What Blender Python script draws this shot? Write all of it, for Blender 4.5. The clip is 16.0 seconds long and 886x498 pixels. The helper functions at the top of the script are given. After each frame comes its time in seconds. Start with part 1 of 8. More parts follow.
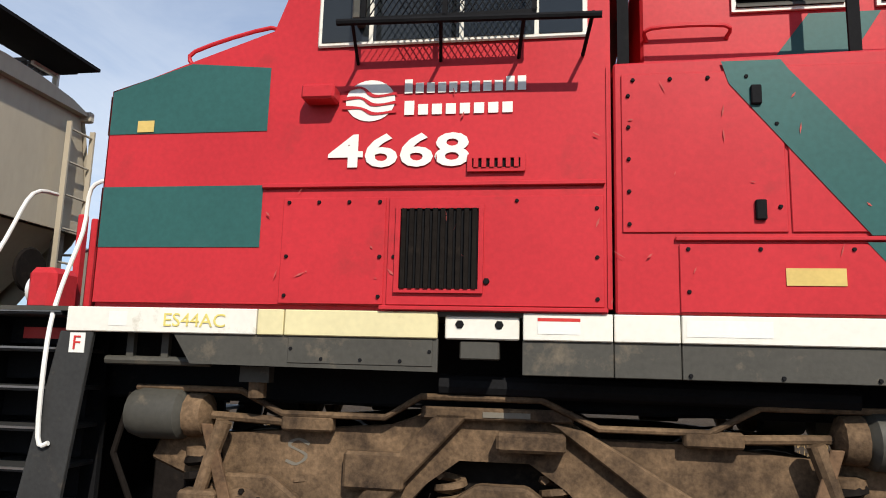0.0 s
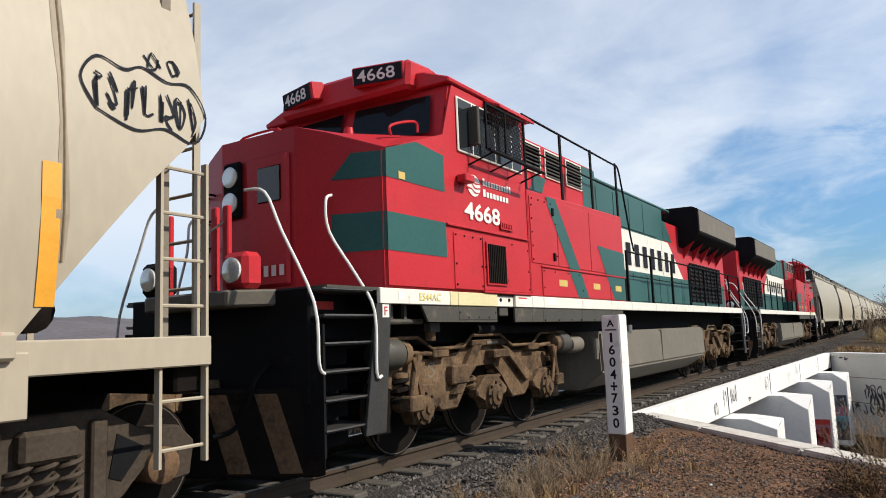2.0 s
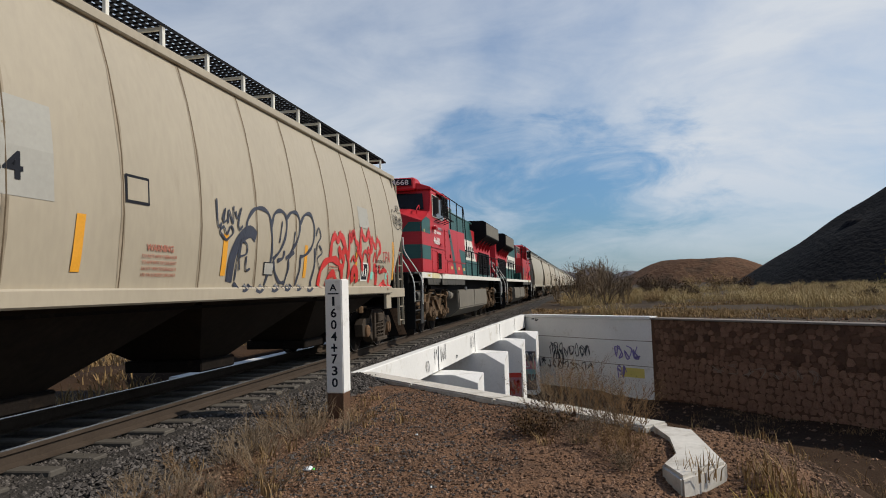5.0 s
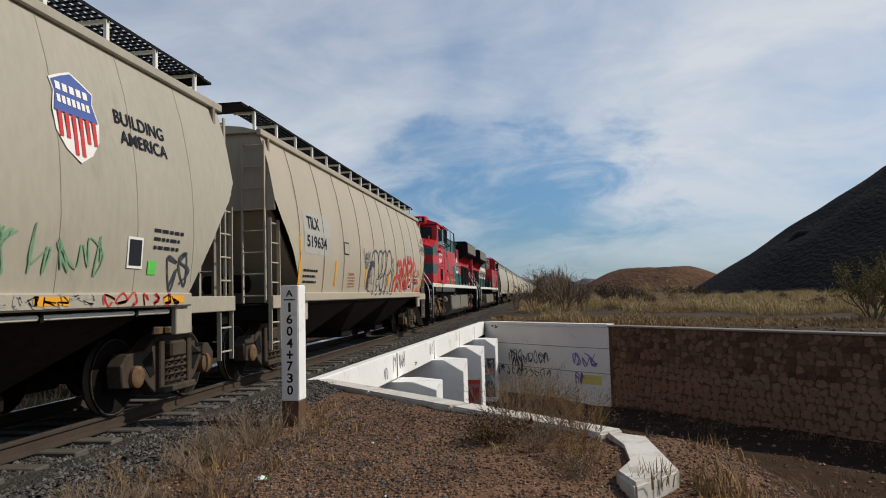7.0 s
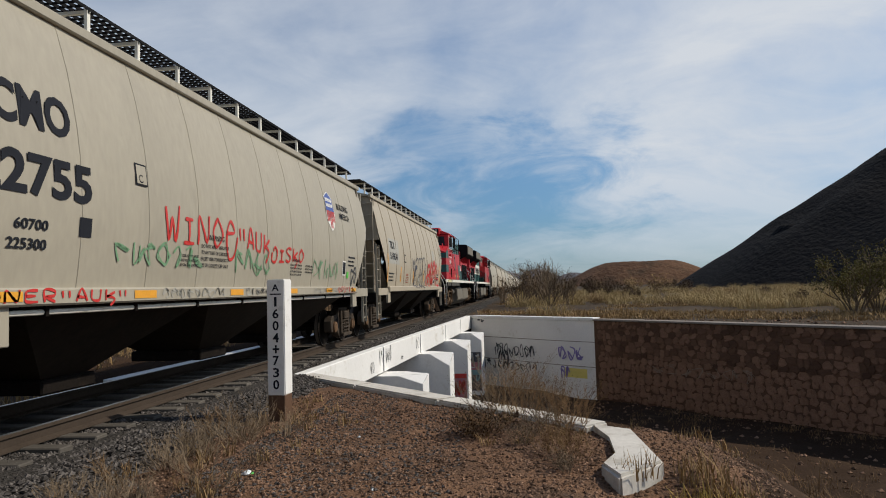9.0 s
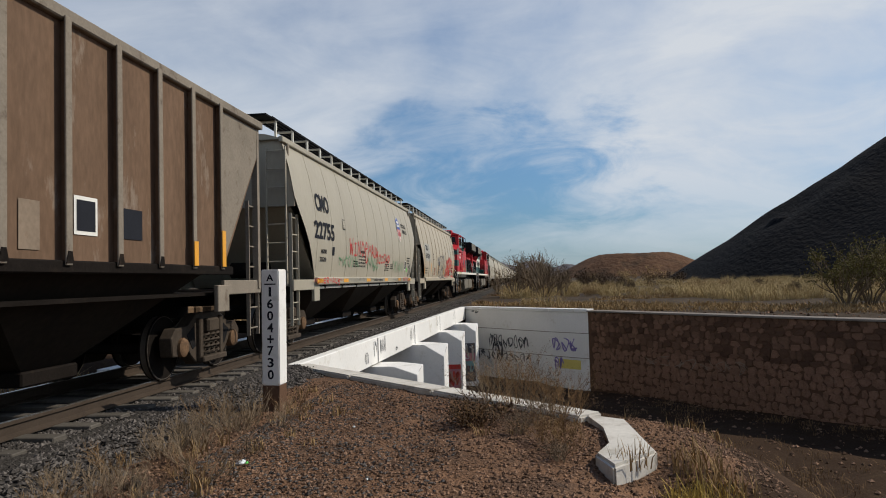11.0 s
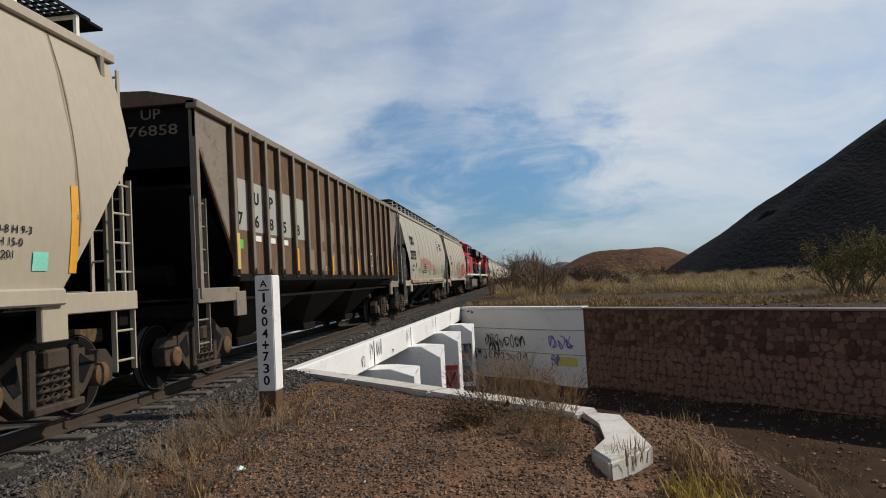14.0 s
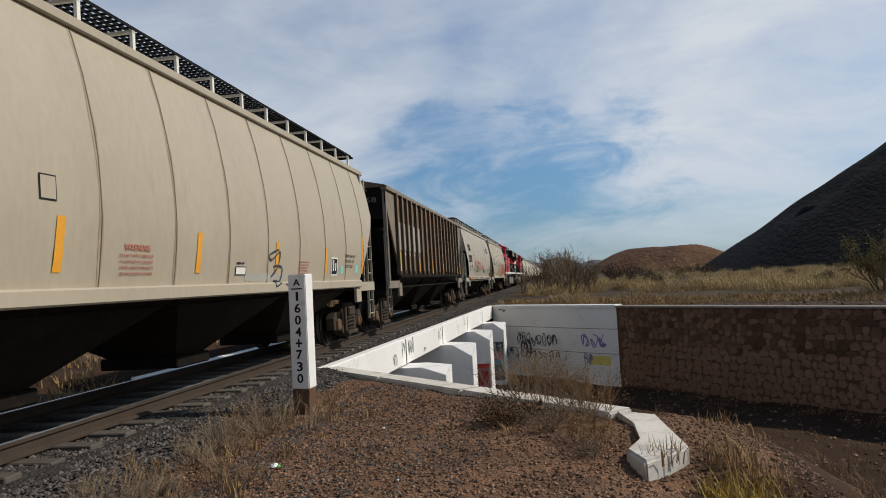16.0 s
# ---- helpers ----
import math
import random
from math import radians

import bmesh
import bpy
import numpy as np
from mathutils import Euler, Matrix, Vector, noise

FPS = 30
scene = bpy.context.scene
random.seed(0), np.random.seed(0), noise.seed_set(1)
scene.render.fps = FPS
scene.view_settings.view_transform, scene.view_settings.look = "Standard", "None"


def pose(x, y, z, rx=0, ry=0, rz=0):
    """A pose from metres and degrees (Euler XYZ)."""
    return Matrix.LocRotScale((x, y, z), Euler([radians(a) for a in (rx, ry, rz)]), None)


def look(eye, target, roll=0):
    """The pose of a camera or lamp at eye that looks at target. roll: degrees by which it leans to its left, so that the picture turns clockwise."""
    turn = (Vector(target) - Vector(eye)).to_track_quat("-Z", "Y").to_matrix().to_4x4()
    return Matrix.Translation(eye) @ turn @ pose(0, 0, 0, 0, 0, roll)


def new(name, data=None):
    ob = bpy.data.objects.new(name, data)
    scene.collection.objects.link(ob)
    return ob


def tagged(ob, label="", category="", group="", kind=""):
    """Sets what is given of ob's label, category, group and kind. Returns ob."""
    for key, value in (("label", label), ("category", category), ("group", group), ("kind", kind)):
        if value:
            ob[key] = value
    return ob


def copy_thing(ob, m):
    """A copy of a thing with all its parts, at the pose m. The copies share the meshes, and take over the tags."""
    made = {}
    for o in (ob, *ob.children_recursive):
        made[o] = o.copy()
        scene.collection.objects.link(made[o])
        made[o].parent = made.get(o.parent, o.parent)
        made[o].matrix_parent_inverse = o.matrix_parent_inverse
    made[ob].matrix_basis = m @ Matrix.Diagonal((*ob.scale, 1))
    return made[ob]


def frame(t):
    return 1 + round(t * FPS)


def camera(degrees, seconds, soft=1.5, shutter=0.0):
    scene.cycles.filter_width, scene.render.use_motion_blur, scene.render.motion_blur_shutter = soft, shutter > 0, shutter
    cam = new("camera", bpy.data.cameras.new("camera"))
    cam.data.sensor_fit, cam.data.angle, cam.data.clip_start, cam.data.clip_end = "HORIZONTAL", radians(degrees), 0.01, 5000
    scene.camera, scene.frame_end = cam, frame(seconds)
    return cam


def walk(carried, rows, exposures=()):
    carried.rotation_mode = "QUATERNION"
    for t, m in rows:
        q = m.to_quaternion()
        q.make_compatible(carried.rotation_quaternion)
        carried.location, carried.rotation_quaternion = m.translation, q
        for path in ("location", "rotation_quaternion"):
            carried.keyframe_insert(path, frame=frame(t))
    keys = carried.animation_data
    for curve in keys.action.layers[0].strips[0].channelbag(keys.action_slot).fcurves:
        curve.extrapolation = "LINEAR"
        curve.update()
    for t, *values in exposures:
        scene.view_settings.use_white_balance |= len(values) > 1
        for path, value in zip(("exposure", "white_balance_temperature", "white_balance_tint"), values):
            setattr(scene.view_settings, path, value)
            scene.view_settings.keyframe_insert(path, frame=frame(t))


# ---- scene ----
# camera: seconds, place, yaw, pitch, roll
PATH = [
    (0.0, -0.16, 0.23, 1.54, 8.89, 9.27, -1.56),
    (0.5, -0.16, 0.21, 1.48, -14.44, 8.36, -0.28),
    (1.0, -0.08, 0.20, 1.46, -35.62, 5.89, 0.36),
    (1.5, -0.01, 0.12, 1.40, -47.97, 7.62, 1.42),
    (2.0, 0.10, 0.09, 1.35, -57.19, 6.93, 2.23),
    (2.5, 0.10, 0.07, 1.35, -63.13, 5.81, 2.17),
    (3.0, 0.05, 0.05, 1.31, -67.81, 4.96, 2.68),
    (3.5, -0.02, 0.01, 1.33, -72.30, 4.51, 1.98),
    (4.0, -0.01, 0.02, 1.34, -74.51, 3.69, 1.84),
    (4.5, -0.03, 0.01, 1.35, -76.80, 3.32, 1.95),
    (7.0, 0.02, -0.03, 1.35, -81.93, 3.67, 1.61),
    (7.5, 0.02, -0.03, 1.34, -81.92, 3.87, 1.62),
    (8.0, 0.02, -0.04, 1.34, -82.20, 3.97, 1.88),
    (8.5, 0.03, -0.05, 1.35, -82.60, 3.79, 1.62),
    (9.0, 0.01, -0.03, 1.35, -83.03, 3.17, 1.72),
    (11.5, 0.02, -0.02, 1.34, -83.49, 2.44, 1.54),
    (12.0, 0.01, -0.02, 1.34, -83.36, 2.50, 1.74),
    (12.5, 0.02, -0.01, 1.34, -83.38, 2.51, 1.72),
    (13.0, 0.04, -0.02, 1.33, -83.72, 2.72, 2.63),
    (13.5, 0.00, -0.04, 1.35, -84.13, 2.60, 3.02),
    (14.0, -0.01, -0.05, 1.34, -83.87, 2.53, 3.10),
    (14.5, 0.03, -0.05, 1.34, -83.34, 3.19, 2.91),
    (15.0, 0.02, -0.03, 1.34, -82.56, 2.75, 3.34),
    (15.5, 0.02, -0.03, 1.34, -81.91, 2.90, 3.21),
    (16.0, 0.01, -0.04, 1.34, -81.36, 2.54, 3.26),]
cam = camera(63.6, 16.0, soft=1.0)
EXPOSURES = [(0.0, 0.28, 6500, 10), (0.5, 0.35, 6500, 10), (1.0, 0.50, 6550, 10), (1.5, 0.45, 6600, 10), (2.3, 0.26, 6600, 10), (3.2, -0.03, 6600, 10), (7.0, -0.15, 6640, 10), (16.0, -0.15, 6640, 10)]
walk(cam, [(t, pose(x, y, z, 90 + p, r, w)) for t, x, y, z, w, p, r in PATH], EXPOSURES)

# ---- light ----
SUN = Vector((0.36, -0.88, 0.80)).normalized()
world = bpy.data.worlds.new("sky")
scene.world = world
world.use_nodes = True
wn, wl = world.node_tree.nodes, world.node_tree.links
wn.clear()
w_out, w_bg = wn.new("ShaderNodeOutputWorld"), wn.new("ShaderNodeBackground")
w_sky = wn.new("ShaderNodeTexSky")
w_sky.sky_type, w_sky.sun_disc = "NISHITA", False
w_sky.sun_elevation = math.asin(SUN.z)
w_sky.sun_rotation = math.atan2(SUN.x, SUN.y)
w_sky.air_density, w_sky.dust_density, w_sky.ozone_density = 1.2, 0.4, 1.3
w_co = wn.new("ShaderNodeTexCoord")
# thin high cloud on a plane far overhead
w_sep = wn.new("ShaderNodeSeparateXYZ")
wl.new(w_co.outputs["Generated"], w_sep.inputs[0])
w_h = wn.new("ShaderNodeMath"); w_h.operation = "MAXIMUM"; w_h.inputs[1].default_value = 0.0
wl.new(w_sep.outputs["Z"], w_h.inputs[0])
w_h2 = wn.new("ShaderNodeMath"); w_h2.operation = "ADD"; w_h2.inputs[1].default_value = 0.24
wl.new(w_h.outputs[0], w_h2.inputs[0])
w_dx = wn.new("ShaderNodeMath"); w_dx.operation = "DIVIDE"
w_dy = wn.new("ShaderNodeMath"); w_dy.operation = "DIVIDE"
wl.new(w_sep.outputs["X"], w_dx.inputs[0]); wl.new(w_h2.outputs[0], w_dx.inputs[1])
wl.new(w_sep.outputs["Y"], w_dy.inputs[0]); wl.new(w_h2.outputs[0], w_dy.inputs[1])
w_cmb = wn.new("ShaderNodeCombineXYZ")
wl.new(w_dx.outputs[0], w_cmb.inputs[0]); wl.new(w_dy.outputs[0], w_cmb.inputs[1])


def sky_noise(scale, detail, rough, distortion, offset, stretch):
    m = wn.new("ShaderNodeMapping")
    m.inputs["Location"].default_value, m.inputs["Scale"].default_value = offset, stretch
    m.inputs["Rotation"].default_value = (0, 0, 0.5)
    n = wn.new("ShaderNodeTexNoise")
    n.inputs["Scale"].default_value, n.inputs["Detail"].default_value = scale, detail
    n.inputs["Roughness"].default_value, n.inputs["Distortion"].default_value = rough, distortion
    wl.new(w_cmb.outputs[0], m.inputs[0]); wl.new(m.outputs[0], n.inputs["Vector"])
    return n


w_n1 = sky_noise(0.75, 7, 0.55, 0.4, (1.3, 2.2, 0), (1, 0.8, 1))
w_n2 = sky_noise(3.4, 9, 0.62, 0.7, (0.4, 0.9, 3), (1, 0.75, 1))
w_mix = wn.new("ShaderNodeMath"); w_mix.operation = "MULTIPLY_ADD"; w_mix.inputs[1].default_value = 0.34
wl.new(w_n2.outputs["Fac"], w_mix.inputs[0]); wl.new(w_n1.outputs["Fac"], w_mix.inputs[2])
w_ramp = wn.new("ShaderNodeValToRGB")
w_ramp.color_ramp.elements[0].position, w_ramp.color_ramp.elements[1].position = 0.50, 0.78
w_ramp.color_ramp.elements[0].color, w_ramp.color_ramp.elements[1].color = (0.30, 0.30, 0.30, 1), (0.95, 0.95, 0.95, 1)
wl.new(w_mix.outputs[0], w_ramp.inputs[0])
w_blue = wn.new("ShaderNodeMixRGB"); w_blue.blend_type = "MULTIPLY"
w_blue.inputs["Fac"].default_value = 1.0
w_blue.inputs["Color2"].default_value = (0.66, 0.93, 1.22, 1)
wl.new(w_sky.outputs["Color"], w_blue.inputs["Color1"])
w_cl = wn.new("ShaderNodeMixRGB")
w_cl.inputs["Color2"].default_value = (8.7, 9.3, 10.1, 1)
w_up = wn.new("ShaderNodeMapRange")               # the veil thins out overhead
w_up.inputs["From Min"].default_value, w_up.inputs["From Max"].default_value = 0.32, 0.75
w_up.inputs["To Min"].default_value, w_up.inputs["To Max"].default_value = 1.0, 0.12
wl.new(w_sep.outputs["Z"], w_up.inputs["Value"])
w_thin = wn.new("ShaderNodeMath"); w_thin.operation = "MULTIPLY"
wl.new(w_ramp.outputs["Color"], w_thin.inputs[0]); wl.new(w_up.outputs[0], w_thin.inputs[1])
w_low = wn.new("ShaderNodeMapRange")              # clearer, deeper blue air low over the horizon
w_low.inputs["From Min"].default_value, w_low.inputs["From Max"].default_value = 0.0, 0.22
w_low.inputs["To Min"].default_value, w_low.inputs["To Max"].default_value = 0.0, 1.0
wl.new(w_sep.outputs["Z"], w_low.inputs["Value"])
w_air = wn.new("ShaderNodeMixRGB")
w_air.inputs["Color1"].default_value, w_air.inputs["Color2"].default_value = (0.50, 0.66, 0.92, 1), (1, 1, 1, 1)
wl.new(w_low.outputs[0], w_air.inputs["Fac"])
w_dim = wn.new("ShaderNodeVectorMath"); w_dim.operation = "MULTIPLY"
wl.new(w_blue.outputs["Color"], w_dim.inputs[0]); wl.new(w_air.outputs[0], w_dim.inputs[1])
wl.new(w_dim.outputs[0], w_cl.inputs["Color1"])
w_edge = wn.new("ShaderNodeMapRange")
w_edge.inputs["From Min"].default_value, w_edge.inputs["From Max"].default_value = 0.0, 0.16
w_edge.inputs["To Min"].default_value, w_edge.inputs["To Max"].default_value = 0.4, 1.0
wl.new(w_sep.outputs["Z"], w_edge.inputs["Value"])
w_thin2 = wn.new("ShaderNodeMath"); w_thin2.operation = "MULTIPLY"
wl.new(w_thin.outputs[0], w_thin2.inputs[0]); wl.new(w_edge.outputs[0], w_thin2.inputs[1])
# a torn opening in the veil, low over the line of the track, with brighter shreds round it
w_off = wn.new("ShaderNodeVectorMath"); w_off.operation = "SUBTRACT"
w_off.inputs[1].default_value = (1.0, 0.055, 0.135)
wl.new(w_co.outputs["Generated"], w_off.inputs[0])
w_sc = wn.new("ShaderNodeVectorMath"); w_sc.operation = "MULTIPLY"
w_sc.inputs[1].default_value = (0.6, 5.2, 11.5)
wl.new(w_off.outputs[0], w_sc.inputs[0])
w_len = wn.new("ShaderNodeVectorMath"); w_len.operation = "LENGTH"
wl.new(w_sc.outputs[0], w_len.inputs[0])
w_tear = wn.new("ShaderNodeTexNoise")
w_tear.inputs["Scale"].default_value, w_tear.inputs["Detail"].default_value = 9.0, 8
w_tear.inputs["Roughness"].default_value, w_tear.inputs["Distortion"].default_value = 0.6, 0.6
w_flat = wn.new("ShaderNodeMapping"); w_flat.inputs["Scale"].default_value = (1, 0.8, 2.2)
w_flat.inputs["Location"].default_value = (0.35, 0.2, 0.1)
wl.new(w_co.outputs["Generated"], w_flat.inputs[0]); wl.new(w_flat.outputs[0], w_tear.inputs["Vector"])
w_ragged = wn.new("ShaderNodeMath"); w_ragged.operation = "MULTIPLY_ADD"; w_ragged.inputs[1].default_value = 3.2
wl.new(w_tear.outputs["Fac"], w_ragged.inputs[0]); wl.new(w_len.outputs["Value"], w_ragged.inputs[2])
w_keep = wn.new("ShaderNodeMapRange"); w_keep.interpolation_type = "SMOOTHSTEP"
w_keep.inputs["From Min"].default_value, w_keep.inputs["From Max"].default_value = 1.75, 3.0
w_keep.inputs["To Min"].default_value, w_keep.inputs["To Max"].default_value = 0.0, 1.0
wl.new(w_ragged.outputs[0], w_keep.inputs["Value"])
w_veil = wn.new("ShaderNodeMath"); w_veil.operation = "MULTIPLY"
w_west = wn.new("ShaderNodeMapRange")             # and it is thinner on the far side of the track
w_west.inputs["From Min"].default_value, w_west.inputs["From Max"].default_value = 0.0, 0.40
w_west.inputs["To Min"].default_value, w_west.inputs["To Max"].default_value = 1.0, 0.80
wl.new(w_sep.outputs["Y"], w_west.inputs["Value"])
w_thin3 = wn.new("ShaderNodeMath"); w_thin3.operation = "MULTIPLY"
wl.new(w_thin2.outputs[0], w_thin3.inputs[0]); wl.new(w_west.outputs[0], w_thin3.inputs[1])
wl.new(w_thin3.outputs[0], w_veil.inputs[0]); wl.new(w_keep.outputs[0], w_veil.inputs[1])
wl.new(w_veil.outputs[0], w_cl.inputs["Fac"])
wl.new(w_cl.outputs["Color"], w_bg.inputs["Color"])
w_bg.inputs["Strength"].default_value = 0.083
wl.new(w_bg.outputs[0], w_out.inputs[0])
sun = new("sun", bpy.data.lights.new("sun", "SUN"))
sun.data.energy, sun.data.angle, sun.data.color = 4.2, radians(0.6), (1.0, 0.93, 0.82)
sun.matrix_world = look((0, 0, 60), Vector((0, 0, 60)) - SUN)


# ---- materials ----
def mat(name, color, rough=0.6, metal=0.0, vary=0.15, scale=3.0, fine=40.0, bump=0.15, dirt=None, dirt_amount=0.0,
        stretch=(1, 1, 1), per_object=0.0, height=0.01, spec=None, per_island=0.0):
    """A surface with colour variation at two scales, optional dirt or rust in patches, and fine relief."""
    m = bpy.data.materials.new(name)
    m.use_nodes = True
    n, l = m.node_tree.nodes, m.node_tree.links
    b = n["Principled BSDF"]
    b.inputs["Roughness"].default_value, b.inputs["Metallic"].default_value = rough, metal
    b.inputs["Specular IOR Level"].default_value = spec if spec is not None else 0.5 if rough < 0.45 else 0.3 if rough < 0.7 else 0.06
    co, mp = n.new("ShaderNodeTexCoord"), n.new("ShaderNodeMapping")
    mp.inputs["Scale"].default_value = stretch
    l.new(co.outputs["Object"], mp.inputs[0])
    big, small = n.new("ShaderNodeTexNoise"), n.new("ShaderNodeTexNoise")
    big.inputs["Scale"].default_value, big.inputs["Detail"].default_value = scale, 6
    small.inputs["Scale"].default_value, small.inputs["Detail"].default_value = fine, 4
    for k in (big, small):
        l.new(mp.outputs[0], k.inputs["Vector"])
    add = n.new("ShaderNodeMath"); add.operation = "ADD"
    l.new(big.outputs["Fac"], add.inputs[0]); l.new(small.outputs["Fac"], add.inputs[1])
    rmp = n.new("ShaderNodeMapRange")
    rmp.inputs["From Min"].default_value, rmp.inputs["From Max"].default_value = 0.6, 1.4
    rmp.inputs["To Min"].default_value, rmp.inputs["To Max"].default_value = 1 - vary, 1 + vary
    l.new(add.outputs[0], rmp.inputs["Value"])
    last = rmp.outputs[0]
    if per_object:
        info, r2, mul = n.new("ShaderNodeObjectInfo"), n.new("ShaderNodeMapRange"), n.new("ShaderNodeMath")
        r2.inputs["To Min"].default_value, r2.inputs["To Max"].default_value = 1 - per_object, 1 + per_object
        l.new(info.outputs["Random"], r2.inputs["Value"])
        mul.operation = "MULTIPLY"
        l.new(last, mul.inputs[0]); l.new(r2.outputs[0], mul.inputs[1])
        last = mul.outputs[0]
    if per_island:
        geo, r3, mul = n.new("ShaderNodeNewGeometry"), n.new("ShaderNodeMapRange"), n.new("ShaderNodeMath")
        r3.inputs["To Min"].default_value, r3.inputs["To Max"].default_value = 1 - per_island, 1 + per_island
        l.new(geo.outputs["Random Per Island"], r3.inputs["Value"])
        mul.operation = "MULTIPLY"
        l.new(last, mul.inputs[0]); l.new(r3.outputs[0], mul.inputs[1])
        last = mul.outputs[0]
    tint = n.new("ShaderNodeVectorMath"); tint.operation = "SCALE"
    tint.inputs[0].default_value = color
    l.new(last, tint.inputs["Scale"])
    out = tint.outputs[0]
    if dirt:
        pat, rp, mx = n.new("ShaderNodeTexNoise"), n.new("ShaderNodeValToRGB"), n.new("ShaderNodeMixRGB")
        pat.inputs["Scale"].default_value, pat.inputs["Detail"].default_value = scale * 1.7, 10
        pat.inputs["Roughness"].default_value = 0.7
        l.new(mp.outputs[0], pat.inputs["Vector"])
        rp.color_ramp.elements[0].position, rp.color_ramp.elements[1].position = 0.66 - 0.3 * dirt_amount, 0.78 - 0.12 * dirt_amount
        l.new(pat.outputs["Fac"], rp.inputs[0]); l.new(rp.outputs["Color"], mx.inputs["Fac"])
        mx.inputs["Color2"].default_value = (*dirt, 1)
        l.new(out, mx.inputs["Color1"])
        out = mx.outputs[0]
    l.new(out, b.inputs["Base Color"])
    if bump:
        bp = n.new("ShaderNodeBump")
        bp.inputs["Strength"].default_value, bp.inputs["Distance"].default_value = bump, height
        l.new(add.outputs[0], bp.inputs["Height"]); l.new(bp.outputs[0], b.inputs["Normal"])
    return m


RED = mat("red_paint", (0.47, 0.028, 0.036), 0.40, 0, 0.14, 1.2, 30, 0.04, (0.33, 0.03, 0.032), 0.3, spec=0.16)
GREEN = mat("green_paint", (0.028, 0.098, 0.090), 0.40, 0, 0.14, 1.2, 30, 0.04, (0.04, 0.11, 0.10), 0.2, spec=0.2)
WHITE = mat("white_paint", (0.72, 0.70, 0.62), 0.5, 0, 0.07, 2, 25, 0.05, (0.42, 0.38, 0.28), 0.25)
LETTER = mat("letter_white", (0.74, 0.73, 0.68), 0.5, 0, 0.05, 5, 40, 0)
DARKLET = mat("letter_dark", (0.020, 0.022, 0.028), 0.75, 0, 0.1, 5, 40, 0)
SKIRT = mat("grey_frame_paint", (0.058, 0.055, 0.046), 0.6, 0, 0.2, 2, 30, 0.08, (0.16, 0.13, 0.09), 0.3)
BLACK = mat("black_paint", (0.010, 0.010, 0.011), 0.72, 0, 0.25, 3, 40, 0.08, (0.03, 0.025, 0.02), 0.2)
GRIME = mat("greasy_cast_steel", (0.150, 0.098, 0.058), 0.75, 0.1, 0.55, 1.6, 34, 0.35, (0.026, 0.019, 0.015), 0.8)
GRIME2 = mat("dark_underframe", (0.012, 0.0095, 0.008), 0.8, 0.1, 0.4, 2.2, 30, 0.25, (0.035, 0.025, 0.018), 0.3)
STEEL = mat("worn_steel", (0.34, 0.32, 0.30), 0.35, 0.9, 0.2, 4, 60, 0.08)
RUSTY = mat("brown_rusted_steel", (0.14, 0.085, 0.05), 0.85, 0, 0.4, 4, 30, 0.3, (0.05, 0.035, 0.025), 0.5)
TRUCKSTEEL = mat("dusty_truck_casting", (0.060, 0.047, 0.036), 0.75, 0.1, 0.4, 2.2, 30, 0.25, (0.025, 0.02, 0.016), 0.4)
TREAD = mat("dull_wheel_tread", (0.14, 0.12, 0.10), 0.5, 0.5, 0.2, 4, 40, 0.05)
STEPPLATE = mat("scuffed_step_paint", (0.032, 0.032, 0.031), 0.55, 0, 0.25, 3, 40, 0.1, (0.07, 0.06, 0.05), 0.25)
TANK = mat("dusty_tank_paint", (0.150, 0.134, 0.106), 0.6, 0, 0.15, 1.2, 20, 0.08, (0.22, 0.19, 0.14), 0.35)
GLASS = mat("dark_window_glass", (0.015, 0.018, 0.02), 0.08, 0, 0.1, 3, 10, 0)
YELLOW = mat("yellow_label", (0.58, 0.42, 0.13), 0.5, 0, 0.1, 8, 40, 0)
ORANGE = mat("orange_reflector", (0.72, 0.33, 0.03), 0.4, 0, 0.1, 8, 40, 0)
PALEYEL = mat("faded_yellow_paint", (0.66, 0.56, 0.16), 0.5, 0, 0.1, 3, 40, 0.03)
CREAM = mat("cream_hopper_paint", (0.385, 0.335, 0.252), 0.5, 0, 0.08, 0.9, 14, 0.04, (0.30, 0.25, 0.175), 0.22, (1, 1, 0.35))
GREYHOP = mat("grey_hopper_paint", (0.348, 0.316, 0.248), 0.5, 0, 0.10, 0.9, 14, 0.04, (0.25, 0.235, 0.18), 0.25, (1, 1, 0.35))
RUSTHOP = mat("faded_brown_hopper", (0.146, 0.093, 0.061), 0.7, 0, 0.28, 1.3, 18, 0.1, (0.30, 0.25, 0.20), 0.28, (1, 1, 0.35))
RIBGREY = mat("weathered_rib_paint", (0.215, 0.185, 0.148), 0.7, 0, 0.2, 2, 30, 0.08, (0.08, 0.055, 0.04), 0.3)
FADEDPINK = mat("faded_pink_spray_paint", (0.42, 0.16, 0.20), 0.6, 0, 0.2, 3, 20, 0, (0.5, 0.42, 0.40), 0.3)
SPRAYTEAL = mat("teal_spray_paint", (0.16, 0.34, 0.36), 0.6, 0, 0.2, 3, 20, 0)
PALEPATCH = mat("pale_repaint_patch", (0.36, 0.35, 0.31), 0.6, 0, 0.08, 1.5, 20, 0.03, (0.26, 0.22, 0.17), 0.25)
FADED = mat("faded_letter_paint", (0.225, 0.175, 0.13), 0.7, 0, 0.2, 3, 20, 0, (0.165, 0.105, 0.07), 0.2)
SEAM = mat("brown_seam_stain", (0.19, 0.145, 0.095), 0.7, 0, 0.3, 2, 20, 0)
